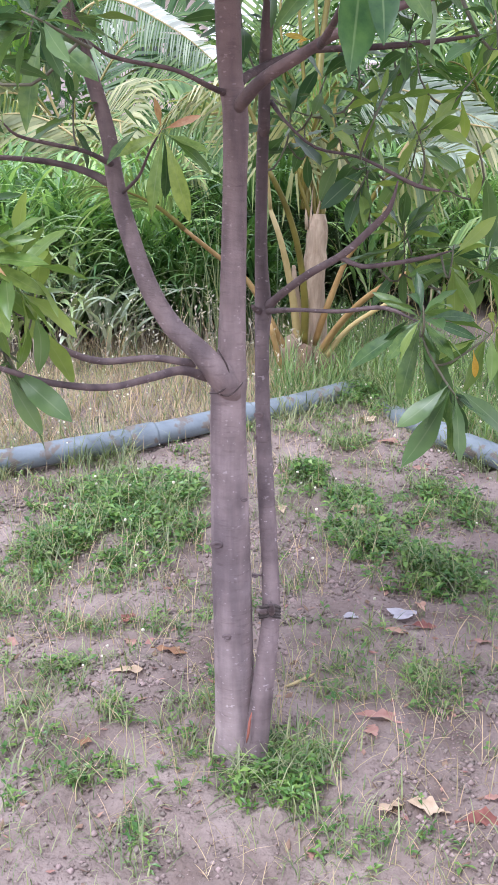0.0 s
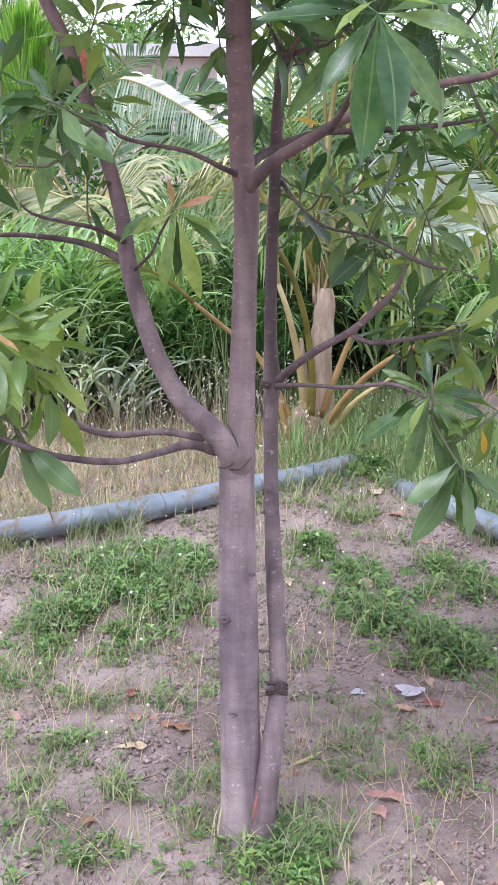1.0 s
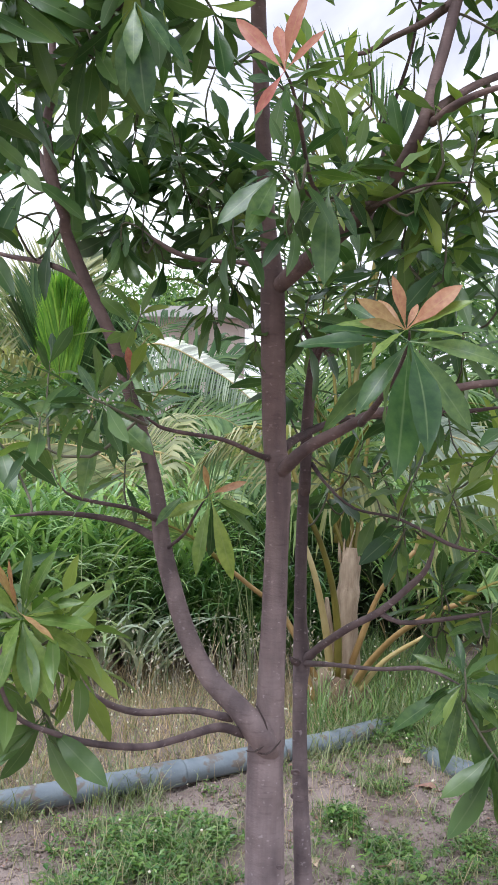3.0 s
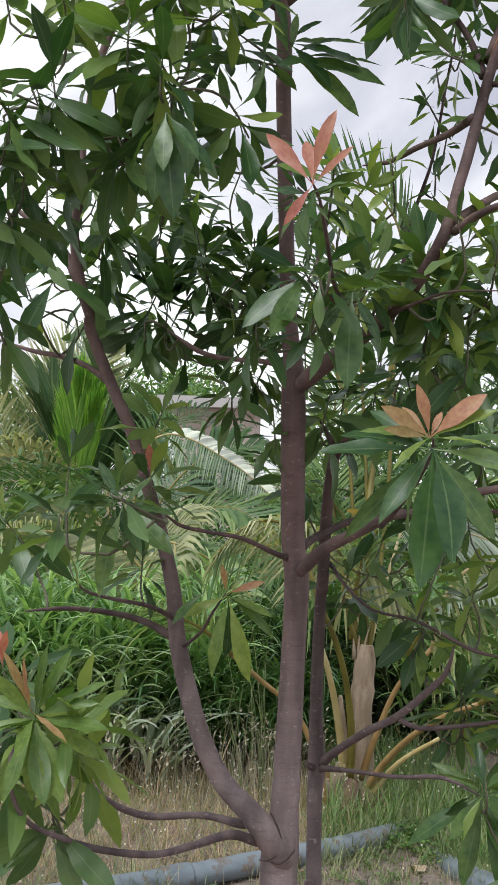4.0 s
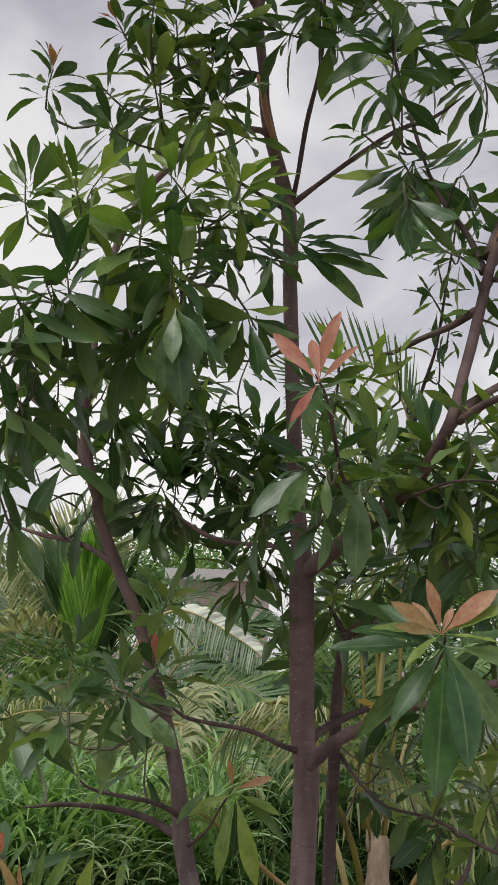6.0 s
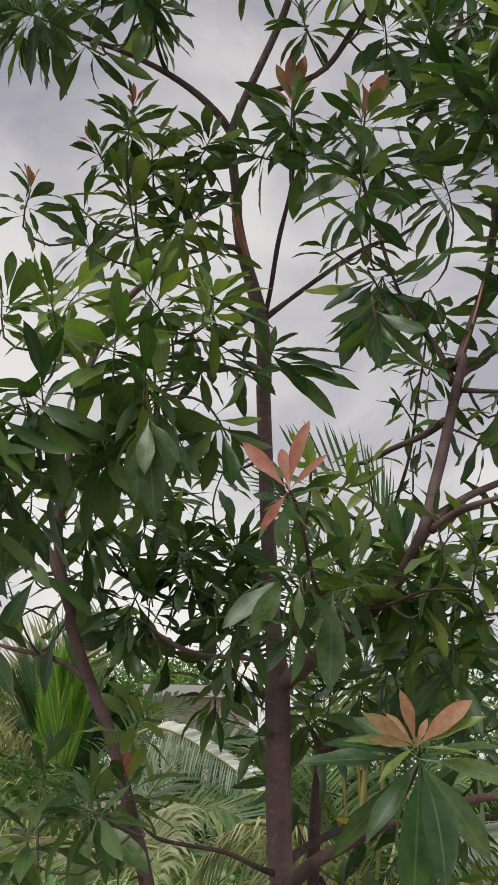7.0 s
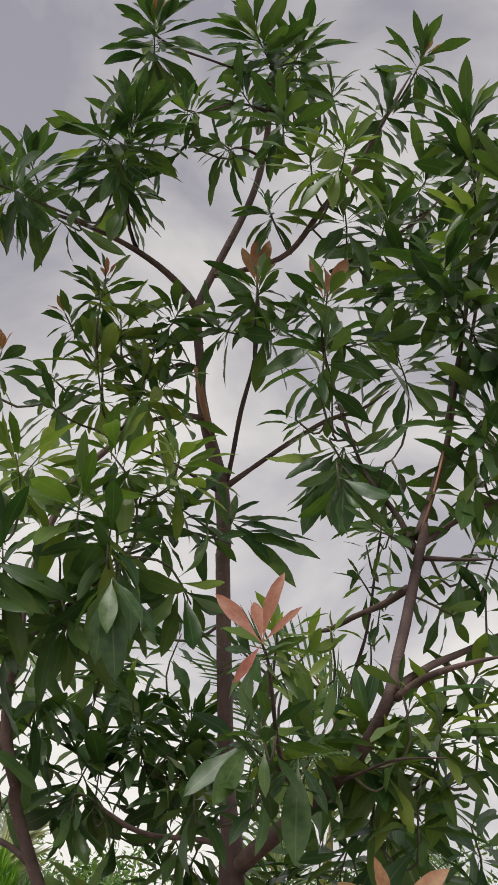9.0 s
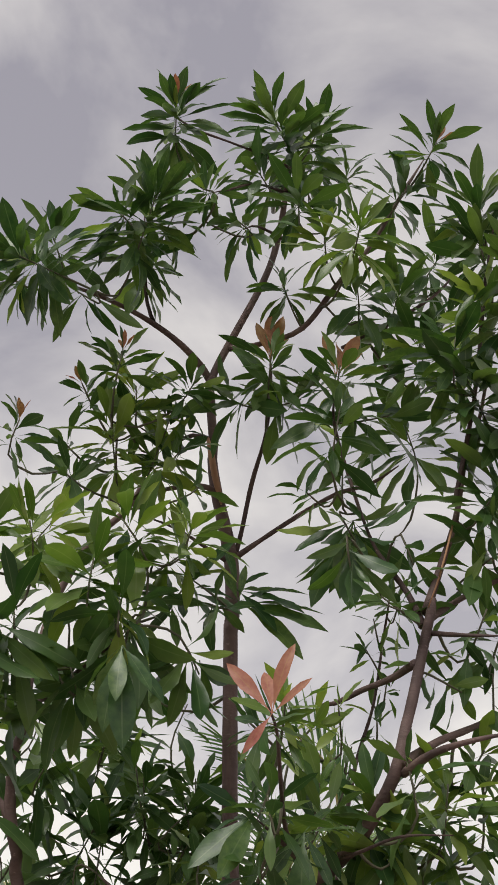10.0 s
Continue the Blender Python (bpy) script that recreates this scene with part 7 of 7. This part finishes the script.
def spikelets(count, x0, x1, y0, y1):
    """Thin dry stems with a few pale pointed husks at the tip."""
    p = rooted(rng.uniform(x0, x1, count), rng.uniform(y0, y1, count))
    v, f = [], []
    for q in p:
        top = q + np.array((rng.normal(0, 0.05), rng.normal(0, 0.05), rng.uniform(0.12, 0.42)))
        b = len(v)
        v += [q + (0.0014, 0, 0), q - (0.0014, 0, 0), top]
        f.append((b, b + 1, b + 2))
        for k in range(int(rng.integers(3, 7))):
            a, up, ln = rng.uniform(0, 6.283), rng.uniform(0.1, 1.2), rng.uniform(0.014, 0.034)
            d = np.array((math.cos(a) * math.cos(up), math.sin(a) * math.cos(up), math.sin(up)))
            w = np.array((-math.sin(a), math.cos(a), 0.3)) * ln * 0.2
            o = top - np.array((0, 0, 0.012 * k))
            b = len(v)
            v += [o, o + d * ln * 0.45 + w, o + d * ln, o + d * ln * 0.45 - w, o + d * ln * 0.5 + (0, 0, 0.12 * ln)]
            f += [(b, b + 1, b + 4), (b + 1, b + 2, b + 4), (b + 2, b + 3, b + 4), (b + 3, b, b + 4)]
    ob = link("seeding_stems", mesh("seeding_stems", v, f), husk_pale, kind="stuff")
    tagged(ob, "dry stems with pale husks before the shaded thicket", "grass", kind="stuff")


spikelets(260, -1.5, 0.25, 5.2, 5.75)

# grass creeping over the pipes
n = 7000
x = rng.uniform(-2.2, 2.2, n)
y = behind_pipe(x) + rng.normal(-0.04, 0.07, n)
k = value_noise(x * 5, y * 2, 31) > np.where(x > 0, 0.34, 0.42)
blades("pipe_grass", rooted(x[k], y[k]), rng.uniform(0.05, 0.19, k.sum()), rng.uniform(0.003, 0.006, k.sum()), 0.5, weed_grass, "grass tufts growing over the edges of the pipes", "grass", 0.4)
n = 90
x = rng.uniform(-1.5, 0.6, n)
y = rng.uniform(5.15, 5.75, n)
blades("seeding_grass", rooted(x, y), rng.uniform(0.14, 0.42, n), rng.uniform(0.003, 0.009, n), 0.22, straw, "pale seeding grass stems before the thicket", "grass", 0.22, 5)
n = 44
x = np.concatenate([rng.normal(-0.20, 0.07, n // 2), rng.uniform(-1.2, 1.0, n // 2)])
y = rng.uniform(5.2, 5.75, n)
blades("grass_stalks", rooted(x, y), rng.uniform(0.5, 1.05, n), rng.uniform(0.004, 0.008, n), 0.10, weed_grass, "tall thin green grass stalks before the thicket", "grass", 0.10, 6)
# added dark leaves stand in for the shade in the thicket's gaps
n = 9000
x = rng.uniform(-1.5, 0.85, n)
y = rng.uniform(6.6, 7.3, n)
blades("dark_grass", rooted(x, y), rng.uniform(0.3, 0.85, n), rng.uniform(0.02, 0.05, n), 0.4, gap_shade, "near-black leaves painting the shade in the gaps under the tall grass", "undergrowth", 0.4)
# tall thicket at the back
def cane(name, x, y, tall, leaf, wide, mat, label, category, per=8, heading=None, spread=3.1, low=0.2):
    """Stems of tall grass, each with long folded leaves that rise, arch over and hang."""
    n = len(x) * per
    root = np.repeat(rooted(np.asarray(x), np.asarray(y)), per, 0)
    height = np.repeat(tall, per)
    lean_to = np.repeat(rng.normal(0, 0.12, (len(x), 2)), per, 0)
    share = low + (1 - low) * np.tile((np.arange(per) + 0.5) / per, len(x)) * rng.uniform(0.9, 1.1, n)
    p = root + np.concatenate([lean_to * (height * share)[:, None], (height * share)[:, None]], 1)
    ang = rng.uniform(-np.pi, np.pi, n) if heading is None else rng.normal(heading, spread, n)
    d = np.stack([np.cos(ang), np.sin(ang), np.zeros(n)], 1)
    side = np.stack([-np.sin(ang), np.cos(ang), rng.normal(0, 0.2, n)], 1)
    length, width = leaf * rng.uniform(0.65, 1.25, n), wide * rng.uniform(0.6, 1.2, n)
    th, curl = rng.uniform(0.25, 0.75, n), rng.uniform(1.1, 2.3, n)
    rows = 8
    v = np.zeros((n, rows * 3 + 1, 3))
    for k in range(rows):
        u = k / rows
        w = (width * min(1.0, 0.35 + 2.4 * u) * (1 - u**2.4))[:, None] * 0.5
        norm = np.stack([-d[:, 0] * np.cos(th), -d[:, 1] * np.cos(th), np.sin(th)], 1)
        v[:, 3 * k] = p - side * w + norm * w * 0.35
        v[:, 3 * k + 1] = p
        v[:, 3 * k + 2] = p + side * w + norm * w * 0.35
        p = p + (d * np.sin(th)[:, None] + np.array((0, 0, 1)) * np.cos(th)[:, None]) * (length / rows)[:, None]
        th = th + curl / rows * (0.5 + u)
    v[:, -1] = p
    one = [(3 * k + c, 3 * k + c + 1, 3 * k + c + 4, 3 * k + c + 3) for k in range(rows - 1) for c in (0, 1)]
    base = (np.arange(n) * (rows * 3 + 1))[:, None]
    last = 3 * rows - 3
    faces = np.concatenate([base + np.array(q)[None] for q in one]).tolist() + np.concatenate([base + np.array(q)[None] for q in ((last, last + 1, last + 3), (last + 1, last + 2, last + 3))]).tolist()
    ob = link(name, mesh(name, v.reshape(-1, 3), faces), mat, kind="stuff")
    return tagged(ob, label, category, kind="stuff")


n = 20
cane("reed_clump", rng.uniform(-1.55, -0.62, n), 5.42 + rng.uniform(-0.1, 0.3, n), rng.uniform(0.12, 0.42, n), 0.40, 0.034, silver_reed, "drooping silvery leaves along the thicket edge", "reeds", 6, -0.4, 0.9)
n = 30
cane("reed_clump", rng.normal(-1.22, 0.15, n), 5.62 + rng.uniform(-0.1, 0.25, n), rng.uniform(0.3, 0.6, n), 0.46, 0.042, reed, "clump of broad shiny reed leaves at the thicket edge", "reeds", 6, -0.5, 0.8)
n = 300
x = rng.uniform(-3.0, -0.42, n)
y = 6.15 + rng.uniform(0, 0.9, n) - 0.25 * (x < -0.9)
cane("tall_grass", x, y, (0.62 + 0.10 * (y - 6)) * rng.uniform(0.75, 1.3, n), 0.56, 0.032, cane_leaf, "bright green thicket of tall grass with long arching leaves", "tall grass", 9)
n = 260
x = rng.uniform(0.62, 3.4, n)
y = 6.3 + rng.uniform(0, 1.1, n)
cane("tall_grass", x, y, (0.60 + 0.10 * (y - 6)) * rng.uniform(0.7, 1.3, n), 0.56, 0.030, cane_leaf, "green tall grass behind the palm with hanging leaves", "tall grass", 9)
# shade at the thicket's foot, painted as darker blades
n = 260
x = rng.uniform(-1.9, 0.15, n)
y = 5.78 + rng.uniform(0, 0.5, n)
cane("tall_grass", x, y, rng.uniform(0.22, 0.55, n), 0.42, 0.024, shade_toned_cane, "grass coloured dark for the shade at the thicket's foot, hanging to the ground", "tall grass", 8, -1.57, 0.9)
n = 90
x = rng.uniform(-2.0, -1.05, n)
y = 5.70 + rng.uniform(0, 0.5, n)
cane("tall_grass", x, y, rng.uniform(0.30, 0.62, n), 0.46, 0.026, cane_leaf, "bright grass leaves arching over the thicket's foot", "tall grass", 5, -1.2, 0.9, 0.6)
# blades darkened in colour for the shaded hollow behind the tree
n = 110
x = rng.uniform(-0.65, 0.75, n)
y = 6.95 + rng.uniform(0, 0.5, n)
cane("tall_grass", x, y, rng.uniform(0.35, 0.75, n), 0.6, 0.030, shade_toned_cane, "tall grass coloured dark for the shade behind the tree", "tall grass", 8, -1.57, 0.9)
n = 9000
x = rng.uniform(-4.2, 4.4, n)
y = 7.2 + rng.uniform(0, 1, n) ** 0.8 * 1.6
tall = 0.95 + 0.3 * value_noise(x * 1.2, y * 1.2, 9)
blades("tall_grass", rooted(x, y), tall * rng.uniform(0.6, 1.25, len(x)), rng.uniform(0.018, 0.044, len(x)), 0.5, thicket_green, "dense thicket of tall arching green grass", "tall grass", 0.55, 5, 0.6)
n = 9000
x = rng.uniform(-5.5, 5.5, n)
y = rng.uniform(8.2, 13.5, n)
blades("tall_grass", rooted(x, y), 1.05 + 0.10 * (y - 8) + rng.normal(0, 0.2, n), rng.uniform(0.03, 0.055, n), 0.42, thicket_green, "taller reed-like grass further back in the thicket", "tall grass", 0.55, 5)
n = 900
x = rng.uniform(-2.6, 2.6, n)
y = 6.1 + rng.uniform(-0.15, 1.2, n) + np.where((x > -0.95) & (x < 0.62), 1.1, 0.0)
blades("dead_grass", rooted(x, y), rng.uniform(0.3, 0.9, n), rng.uniform(0.004, 0.012, n), 0.45, straw, "bleached dead blades hanging in the thicket", "grass", 0.45, 5)


# ---- low weeds on the soil ----
def weeds():
    """Sprigs of narrow folded leaves on short stems, thick at the heart of a patch and ragged at its rim, with grass between."""
    v, f = [], []
    gx_, gy_, gh = [], [], []
    for cx, cy, rx, ry, dense in PATCHES:
        lush = dense > 0.75
        for _ in range(int(math.pi * rx * ry * (3300 if lush else 2800) * dense)):
            r, a = math.sqrt(rng.random()) * (1 + 0.3 * rng.normal()), rng.uniform(0, 6.283)
            px, py = cx + rx * r * math.cos(a), cy + ry * r * math.sin(a)
            hole = 0.55 * value_noise(np.array(px * 9), np.array(py * 9), 5) + 0.45 * value_noise(np.array(px * 24), np.array(py * 24), 15)
            if hole < (0.49 if lush else 0.51):
                continue
            for _ in range(2):
                gx_.append(px + rng.normal(0, 0.02)), gy_.append(py + rng.normal(0, 0.02)), gh.append(rng.uniform(0.03, 0.15 if lush else 0.10))
            if rng.random() < (0.15 if lush else 0.5):
                continue
            tall = rng.uniform(0.015, 0.085 if lush else 0.04) * max(0.3, 1.1 - 0.6 * r)
            foot = np.array((px, py, float(ground_height(px, py))))
            top = foot + np.array((rng.normal(0, 0.014), rng.normal(0, 0.014), tall))
            spin, size = rng.uniform(0, 6.283), rng.uniform(0.8, 1.3) * (0.020 if not lush else 0.022 if py < 2.4 else 0.029)
            for j in range(6 if lush else 4):
                t = spin + j * 2.4 + rng.normal(0, 0.25)
                o = foot + (top - foot) * (0.45 + 0.55 * j / (5 if lush else 3))
                rise = rng.uniform(-0.15, 0.75)
                d = np.array((math.cos(t) * math.cos(rise), math.sin(t) * math.cos(rise), math.sin(rise)))
                q = np.array((-math.sin(t), math.cos(t), rng.normal(0, 0.25)))
                ln = size * rng.uniform(0.6, 1.25)
                wd = ln * rng.uniform(0.13, 0.26)
                up = np.array((0, 0, 0.25 * wd))
                b = len(v)
                v += [o, o + d * ln * 0.5 + q * wd + up, o + d * ln * 0.52 - up, o + d * ln * 0.5 - q * wd + up, o + d * ln - np.array((0, 0, 0.18 * ln))]
                f += [(b, b + 2, b + 1), (b, b + 3, b + 2), (b + 1, b + 2, b + 4), (b + 2, b + 3, b + 4)]
    tagged(link("weeds", mesh("weeds", v, f, False), weed, kind="stuff"), "low broadleaf weeds in ragged green patches", "weeds", kind="stuff")
    r = rooted(np.array(gx_), np.array(gy_), 0.004)
    blades("weed_grass", r, np.array(gh), rng.uniform(0.0022, 0.0052, len(r)), 0.65, weed_grass, "thin grass shoots among the weeds", "grass", 0.45)


PATCHES += [(0.02, 1.93, 0.10, 0.06, 0.85), (0.11, 1.90, 0.07, 0.06, 0.8), (-0.40, 1.90, 0.10, 0.05, 0.8)]
for _ in range(60):
    wx, wy = rng.uniform(-1.15, 1.15), rng.uniform(1.35, 4.3)
    if wy < behind_pipe(np.array([wx]))[0] - 0.1:
        PATCHES.append((wx, wy, rng.uniform(0.03, 0.12), rng.uniform(0.04, 0.15), rng.uniform(0.4, 0.74)))
weeds()
n = 20000
x, y = rng.uniform(-1.3, 1.3, n), rng.uniform(1.3, 4.6, n)
k = (y < behind_pipe(x) - 0.08) & (0.5 * value_noise(x * 4, y * 4, 6) + 0.5 * value_noise(x * 13, y * 13, 16) > 0.52)
blades("grass_shoots", rooted(x[k], y[k], 0.004), rng.uniform(0.015, 0.085, k.sum()), rng.uniform(0.0015, 0.003, k.sum()), 0.5, weed_grass, "sparse thin grass on the bare soil", "grass", 0.4)
n = 9000
x, y = rng.uniform(-1.3, 1.3, n), rng.uniform(1.3, 4.6, n)
k = (y < behind_pipe(x) - 0.08) & (value_noise(x * 3, y * 3, 8) > 0.42)
blades("dead_stalks", rooted(x[k], y[k], 0.002), rng.uniform(0.03, 0.17, k.sum()), rng.uniform(0.0012, 0.0028, k.sum()), 1.25, straw, "dry straw stalks lying over the soil", "grass", 0.25)


def clods(count):
    """Small crumbs of soil, each an uneven eight-sided lump."""
    v, f = [], []
    x, y = rng.uniform(-1.3, 1.3, 3 * count), rng.uniform(1.3, 4.6, 3 * count)
    heap = np.clip(2.6 * (0.5 * value_noise(x * 5, y * 5, 21) + 0.5 * value_noise(x * 17, y * 17, 22) - 0.38), 0.02, 1)
    k = np.flatnonzero(rng.random(3 * count) < heap)[:count]
    x, y, heap = x[k], y[k], heap[k]
    z = ground_height(x, y)
    for i in range(len(k)):
        r = min(0.012, 0.0014 + rng.exponential(0.0014 + 0.0016 * heap[i]))
        b = len(v)
        o = np.array((x[i], y[i], z[i] + r * 0.2))
        v += [o + np.array(q) * r * rng.uniform(0.6, 1.3) for q in ((1, 0, 0), (0, 1, 0), (-1, 0, 0), (0, -1, 0), (0, 0, 0.8), (0, 0, -0.6))]
        f += [(b, b + 1, b + 4), (b + 1, b + 2, b + 4), (b + 2, b + 3, b + 4), (b + 3, b, b + 4), (b + 1, b, b + 5), (b + 2, b + 1, b + 5), (b + 3, b + 2, b + 5), (b, b + 3, b + 5)]
    tagged(link("soil_clods", mesh("soil_clods", v, f), clod, kind="stuff"), "small crumbled clods of dry soil", "soil", kind="stuff")


clods(46000)


def leaf_bits(count):
    """Small torn flakes of dead leaf and chips of bark on the soil."""
    v, f = [], []
    x, y = rng.uniform(-1.3, 1.3, count), rng.uniform(1.3, 4.5, count)
    z = ground_height(x, y)
    for i in range(count):
        a, r, t = rng.uniform(0, 6.283), rng.uniform(0.004, 0.015), rng.normal(0, 0.35, 2)
        d, s = np.array((math.cos(a), math.sin(a), t[0])), np.array((-math.sin(a), math.cos(a), t[1])) * rng.uniform(0.25, 0.6)
        o = np.array((x[i], y[i], z[i] + 0.005))
        b = len(v)
        v += [o - d * r, o + s * r, o + d * r * 1.2 + (0, 0, 0.003), o - s * r]
        f.append((b, b + 1, b + 2, b + 3))
    tagged(link("leaf_bits", mesh("leaf_bits", v, f, False), leaf_flake, kind="stuff"), "scattered flakes of dead brown leaf", "litter", kind="stuff")


leaf_bits(1500)


# ---- litter ----
def scrap(place, size, name, label):
    """A crumpled scrap of paper."""
    n = 9
    u, w = np.meshgrid(np.linspace(-1, 1, n), np.linspace(-1, 1, n))
    r = 1 + 0.25 * np.sin(3 * np.arctan2(w, u) + size * 200)
    v = np.stack([u * size * r, w * size * 0.8 * r, size * (0.35 + 0.5 * (value_noise(u * 2.2 + 5, w * 2.2 + 5, 12) - 0.4))], -1).reshape(-1, 3)
    i = np.arange(n * n).reshape(n, n)
    q = np.stack([i[:-1, :-1], i[:-1, 1:], i[1:, 1:], i[1:, :-1]], -1).reshape(-1, 4)
    v[:, 2] -= v[:, 2].min()
    ob = link(name, mesh(name, v, q), paper)
    ob.location = (*place, float(ground_height(*place)) + 0.004)
    tagged(ob, label, "litter")


scrap(PAPER, 0.034, "paper_scrap", "crumpled white paper scrap lying among weeds")
scrap(PAPER_B, 0.018, "paper_scrap", "small torn white paper scrap on the soil")
z = float(ground_height(*STICK))
stick = link("stick", mesh("stick", *tube([(STICK[0] - 0.035, STICK[1] - 0.02, z + 0.008, 0.003), (STICK[0], STICK[1], z + 0.010, 0.005), (STICK[0] + 0.04, STICK[1] + 0.04, z + 0.008, 0.002)], 7, 0.02)), stalk_pale)
tagged(stick, "short pale dry twig lying on the soil", "twig")


# ---- distance ----
def box(x0, x1, y0, y1, z0, z1):
    v = [(x, y, z) for z in (z0, z1) for y in (y0, y1) for x in (x0, x1)]
    return v, [(0, 2, 3, 1), (4, 5, 7, 6), (0, 1, 5, 4), (2, 6, 7, 3), (0, 4, 6, 2), (1, 3, 7, 5)]


house = thing("house", (-2.0, 26.0, 0), "low plastered house with a pale flat roof behind the trees", "house")
link("wall", mesh("wall", *box(-2.75, -1.0, 24.4, 28.0, 0, 3.15), False), plaster, house)
link("roof", mesh("roof", *box(-3.2, -0.8, 24.0, 28.4, 3.16, 3.40), False), roofing, house, "pale flat roof slab with an overhang")
for wx in (-2.5, -1.8):
    win = link("window", mesh("window", *box(wx, wx + 0.7, 24.33, 24.39, 1.0, 2.1), False), plaster, house)
    link("pane", mesh("pane", *box(wx + 0.08, wx + 0.62, 24.30, 24.325, 1.08, 2.02), False), glass_dark, win)


def bush(x, y, tall, wide, leaves, size, label, mat=None):
    """A far tree: trunk, limbs and a ragged crown of leaf clumps."""
    ob = thing("tree", (x, y, 0), label, "tree", "trees in the distance")
    link("trunk", mesh("trunk", *tube([(x, y, -0.1, 0.10 * tall / 4), (x + 0.1, y, tall * 0.35, 0.08 * tall / 4), (x, y + 0.1, tall * 0.75, 0.03 * tall / 4)], 8, 0.3)), bark_dark, ob)
    v, f = [], []
    lumps = [(rng.normal(0, 0.32 * wide), rng.normal(0, 0.3 * wide), tall * rng.uniform(0.35, 0.92), wide * rng.uniform(0.16, 0.34)) for _ in range(16)]
    for lx, ly, lz, lr in lumps[:6]:
        link("limb", mesh("limb", *tube([(x, y, tall * 0.3, 0.03 * tall / 4), (x + lx * 0.5, y + ly * 0.5, (tall * 0.3 + lz) / 2 + 0.1, 0.02 * tall / 4), (x + lx, y + ly, lz, 0.008)], 6, 0.3)), bark_dark, ob)
    for _ in range(leaves):
        lx, ly, lz, lr = lumps[int(rng.integers(len(lumps)))]
        d = rng.normal(0, 1, 3)
        d /= np.linalg.norm(d)
        o = np.array((x + lx, y + ly, lz)) + d * lr * rng.uniform(0.4, 1.05) ** 0.5
        t = rng.normal(0, 1, 3) + d * 0.6 + np.array((0, 0, -0.3))
        t /= np.linalg.norm(t)
        s = np.cross(t, rng.normal(0, 1, 3))
        s /= np.linalg.norm(s)
        ln = size * rng.uniform(0.6, 1.3)
        b = len(v)
        v += [o, o + t * ln * 0.5 + s * ln * 0.16, o + t * ln, o + t * ln * 0.5 - s * ln * 0.16]
        f += [(b, b + 1, b + 2, b + 3)]
    link("crown", mesh("crown", v, f, False), mat or weed, ob, kind="stuff")


bush(-4.4, 40.0, 5.4, 4.2, 5000, 0.32, "rounded leafy tree beyond the house")
bush(-9.5, 38.0, 5.0, 4.2, 4000, 0.32, "broad green tree far behind the palms")
bush(4.5, 36.0, 5.0, 4.5, 4000, 0.32, "dense green tree beyond the house")
bush(10.0, 34.0, 5.2, 4.5, 4000, 0.32, "spreading green tree far off")
for bx, by, bt, bw, lab in ((-3.4, 12.5, 1.25, 2.6, "leafy shrub in the thicket"), (0.1, 12.0, 1.9, 2.0, "leafy shrub below the house roof"), (1.7, 11.5, 2.3, 2.6, "leafy shrub behind the palm"), (4.2, 12.5, 2.4, 2.8, "broad leafy shrub at the thicket edge"), (-6.0, 13.5, 2.3, 3.0, "spreading shrub beside the palms")):
    bush(bx, by, bt, bw, 3200, 0.16, lab, shrub_leaf)
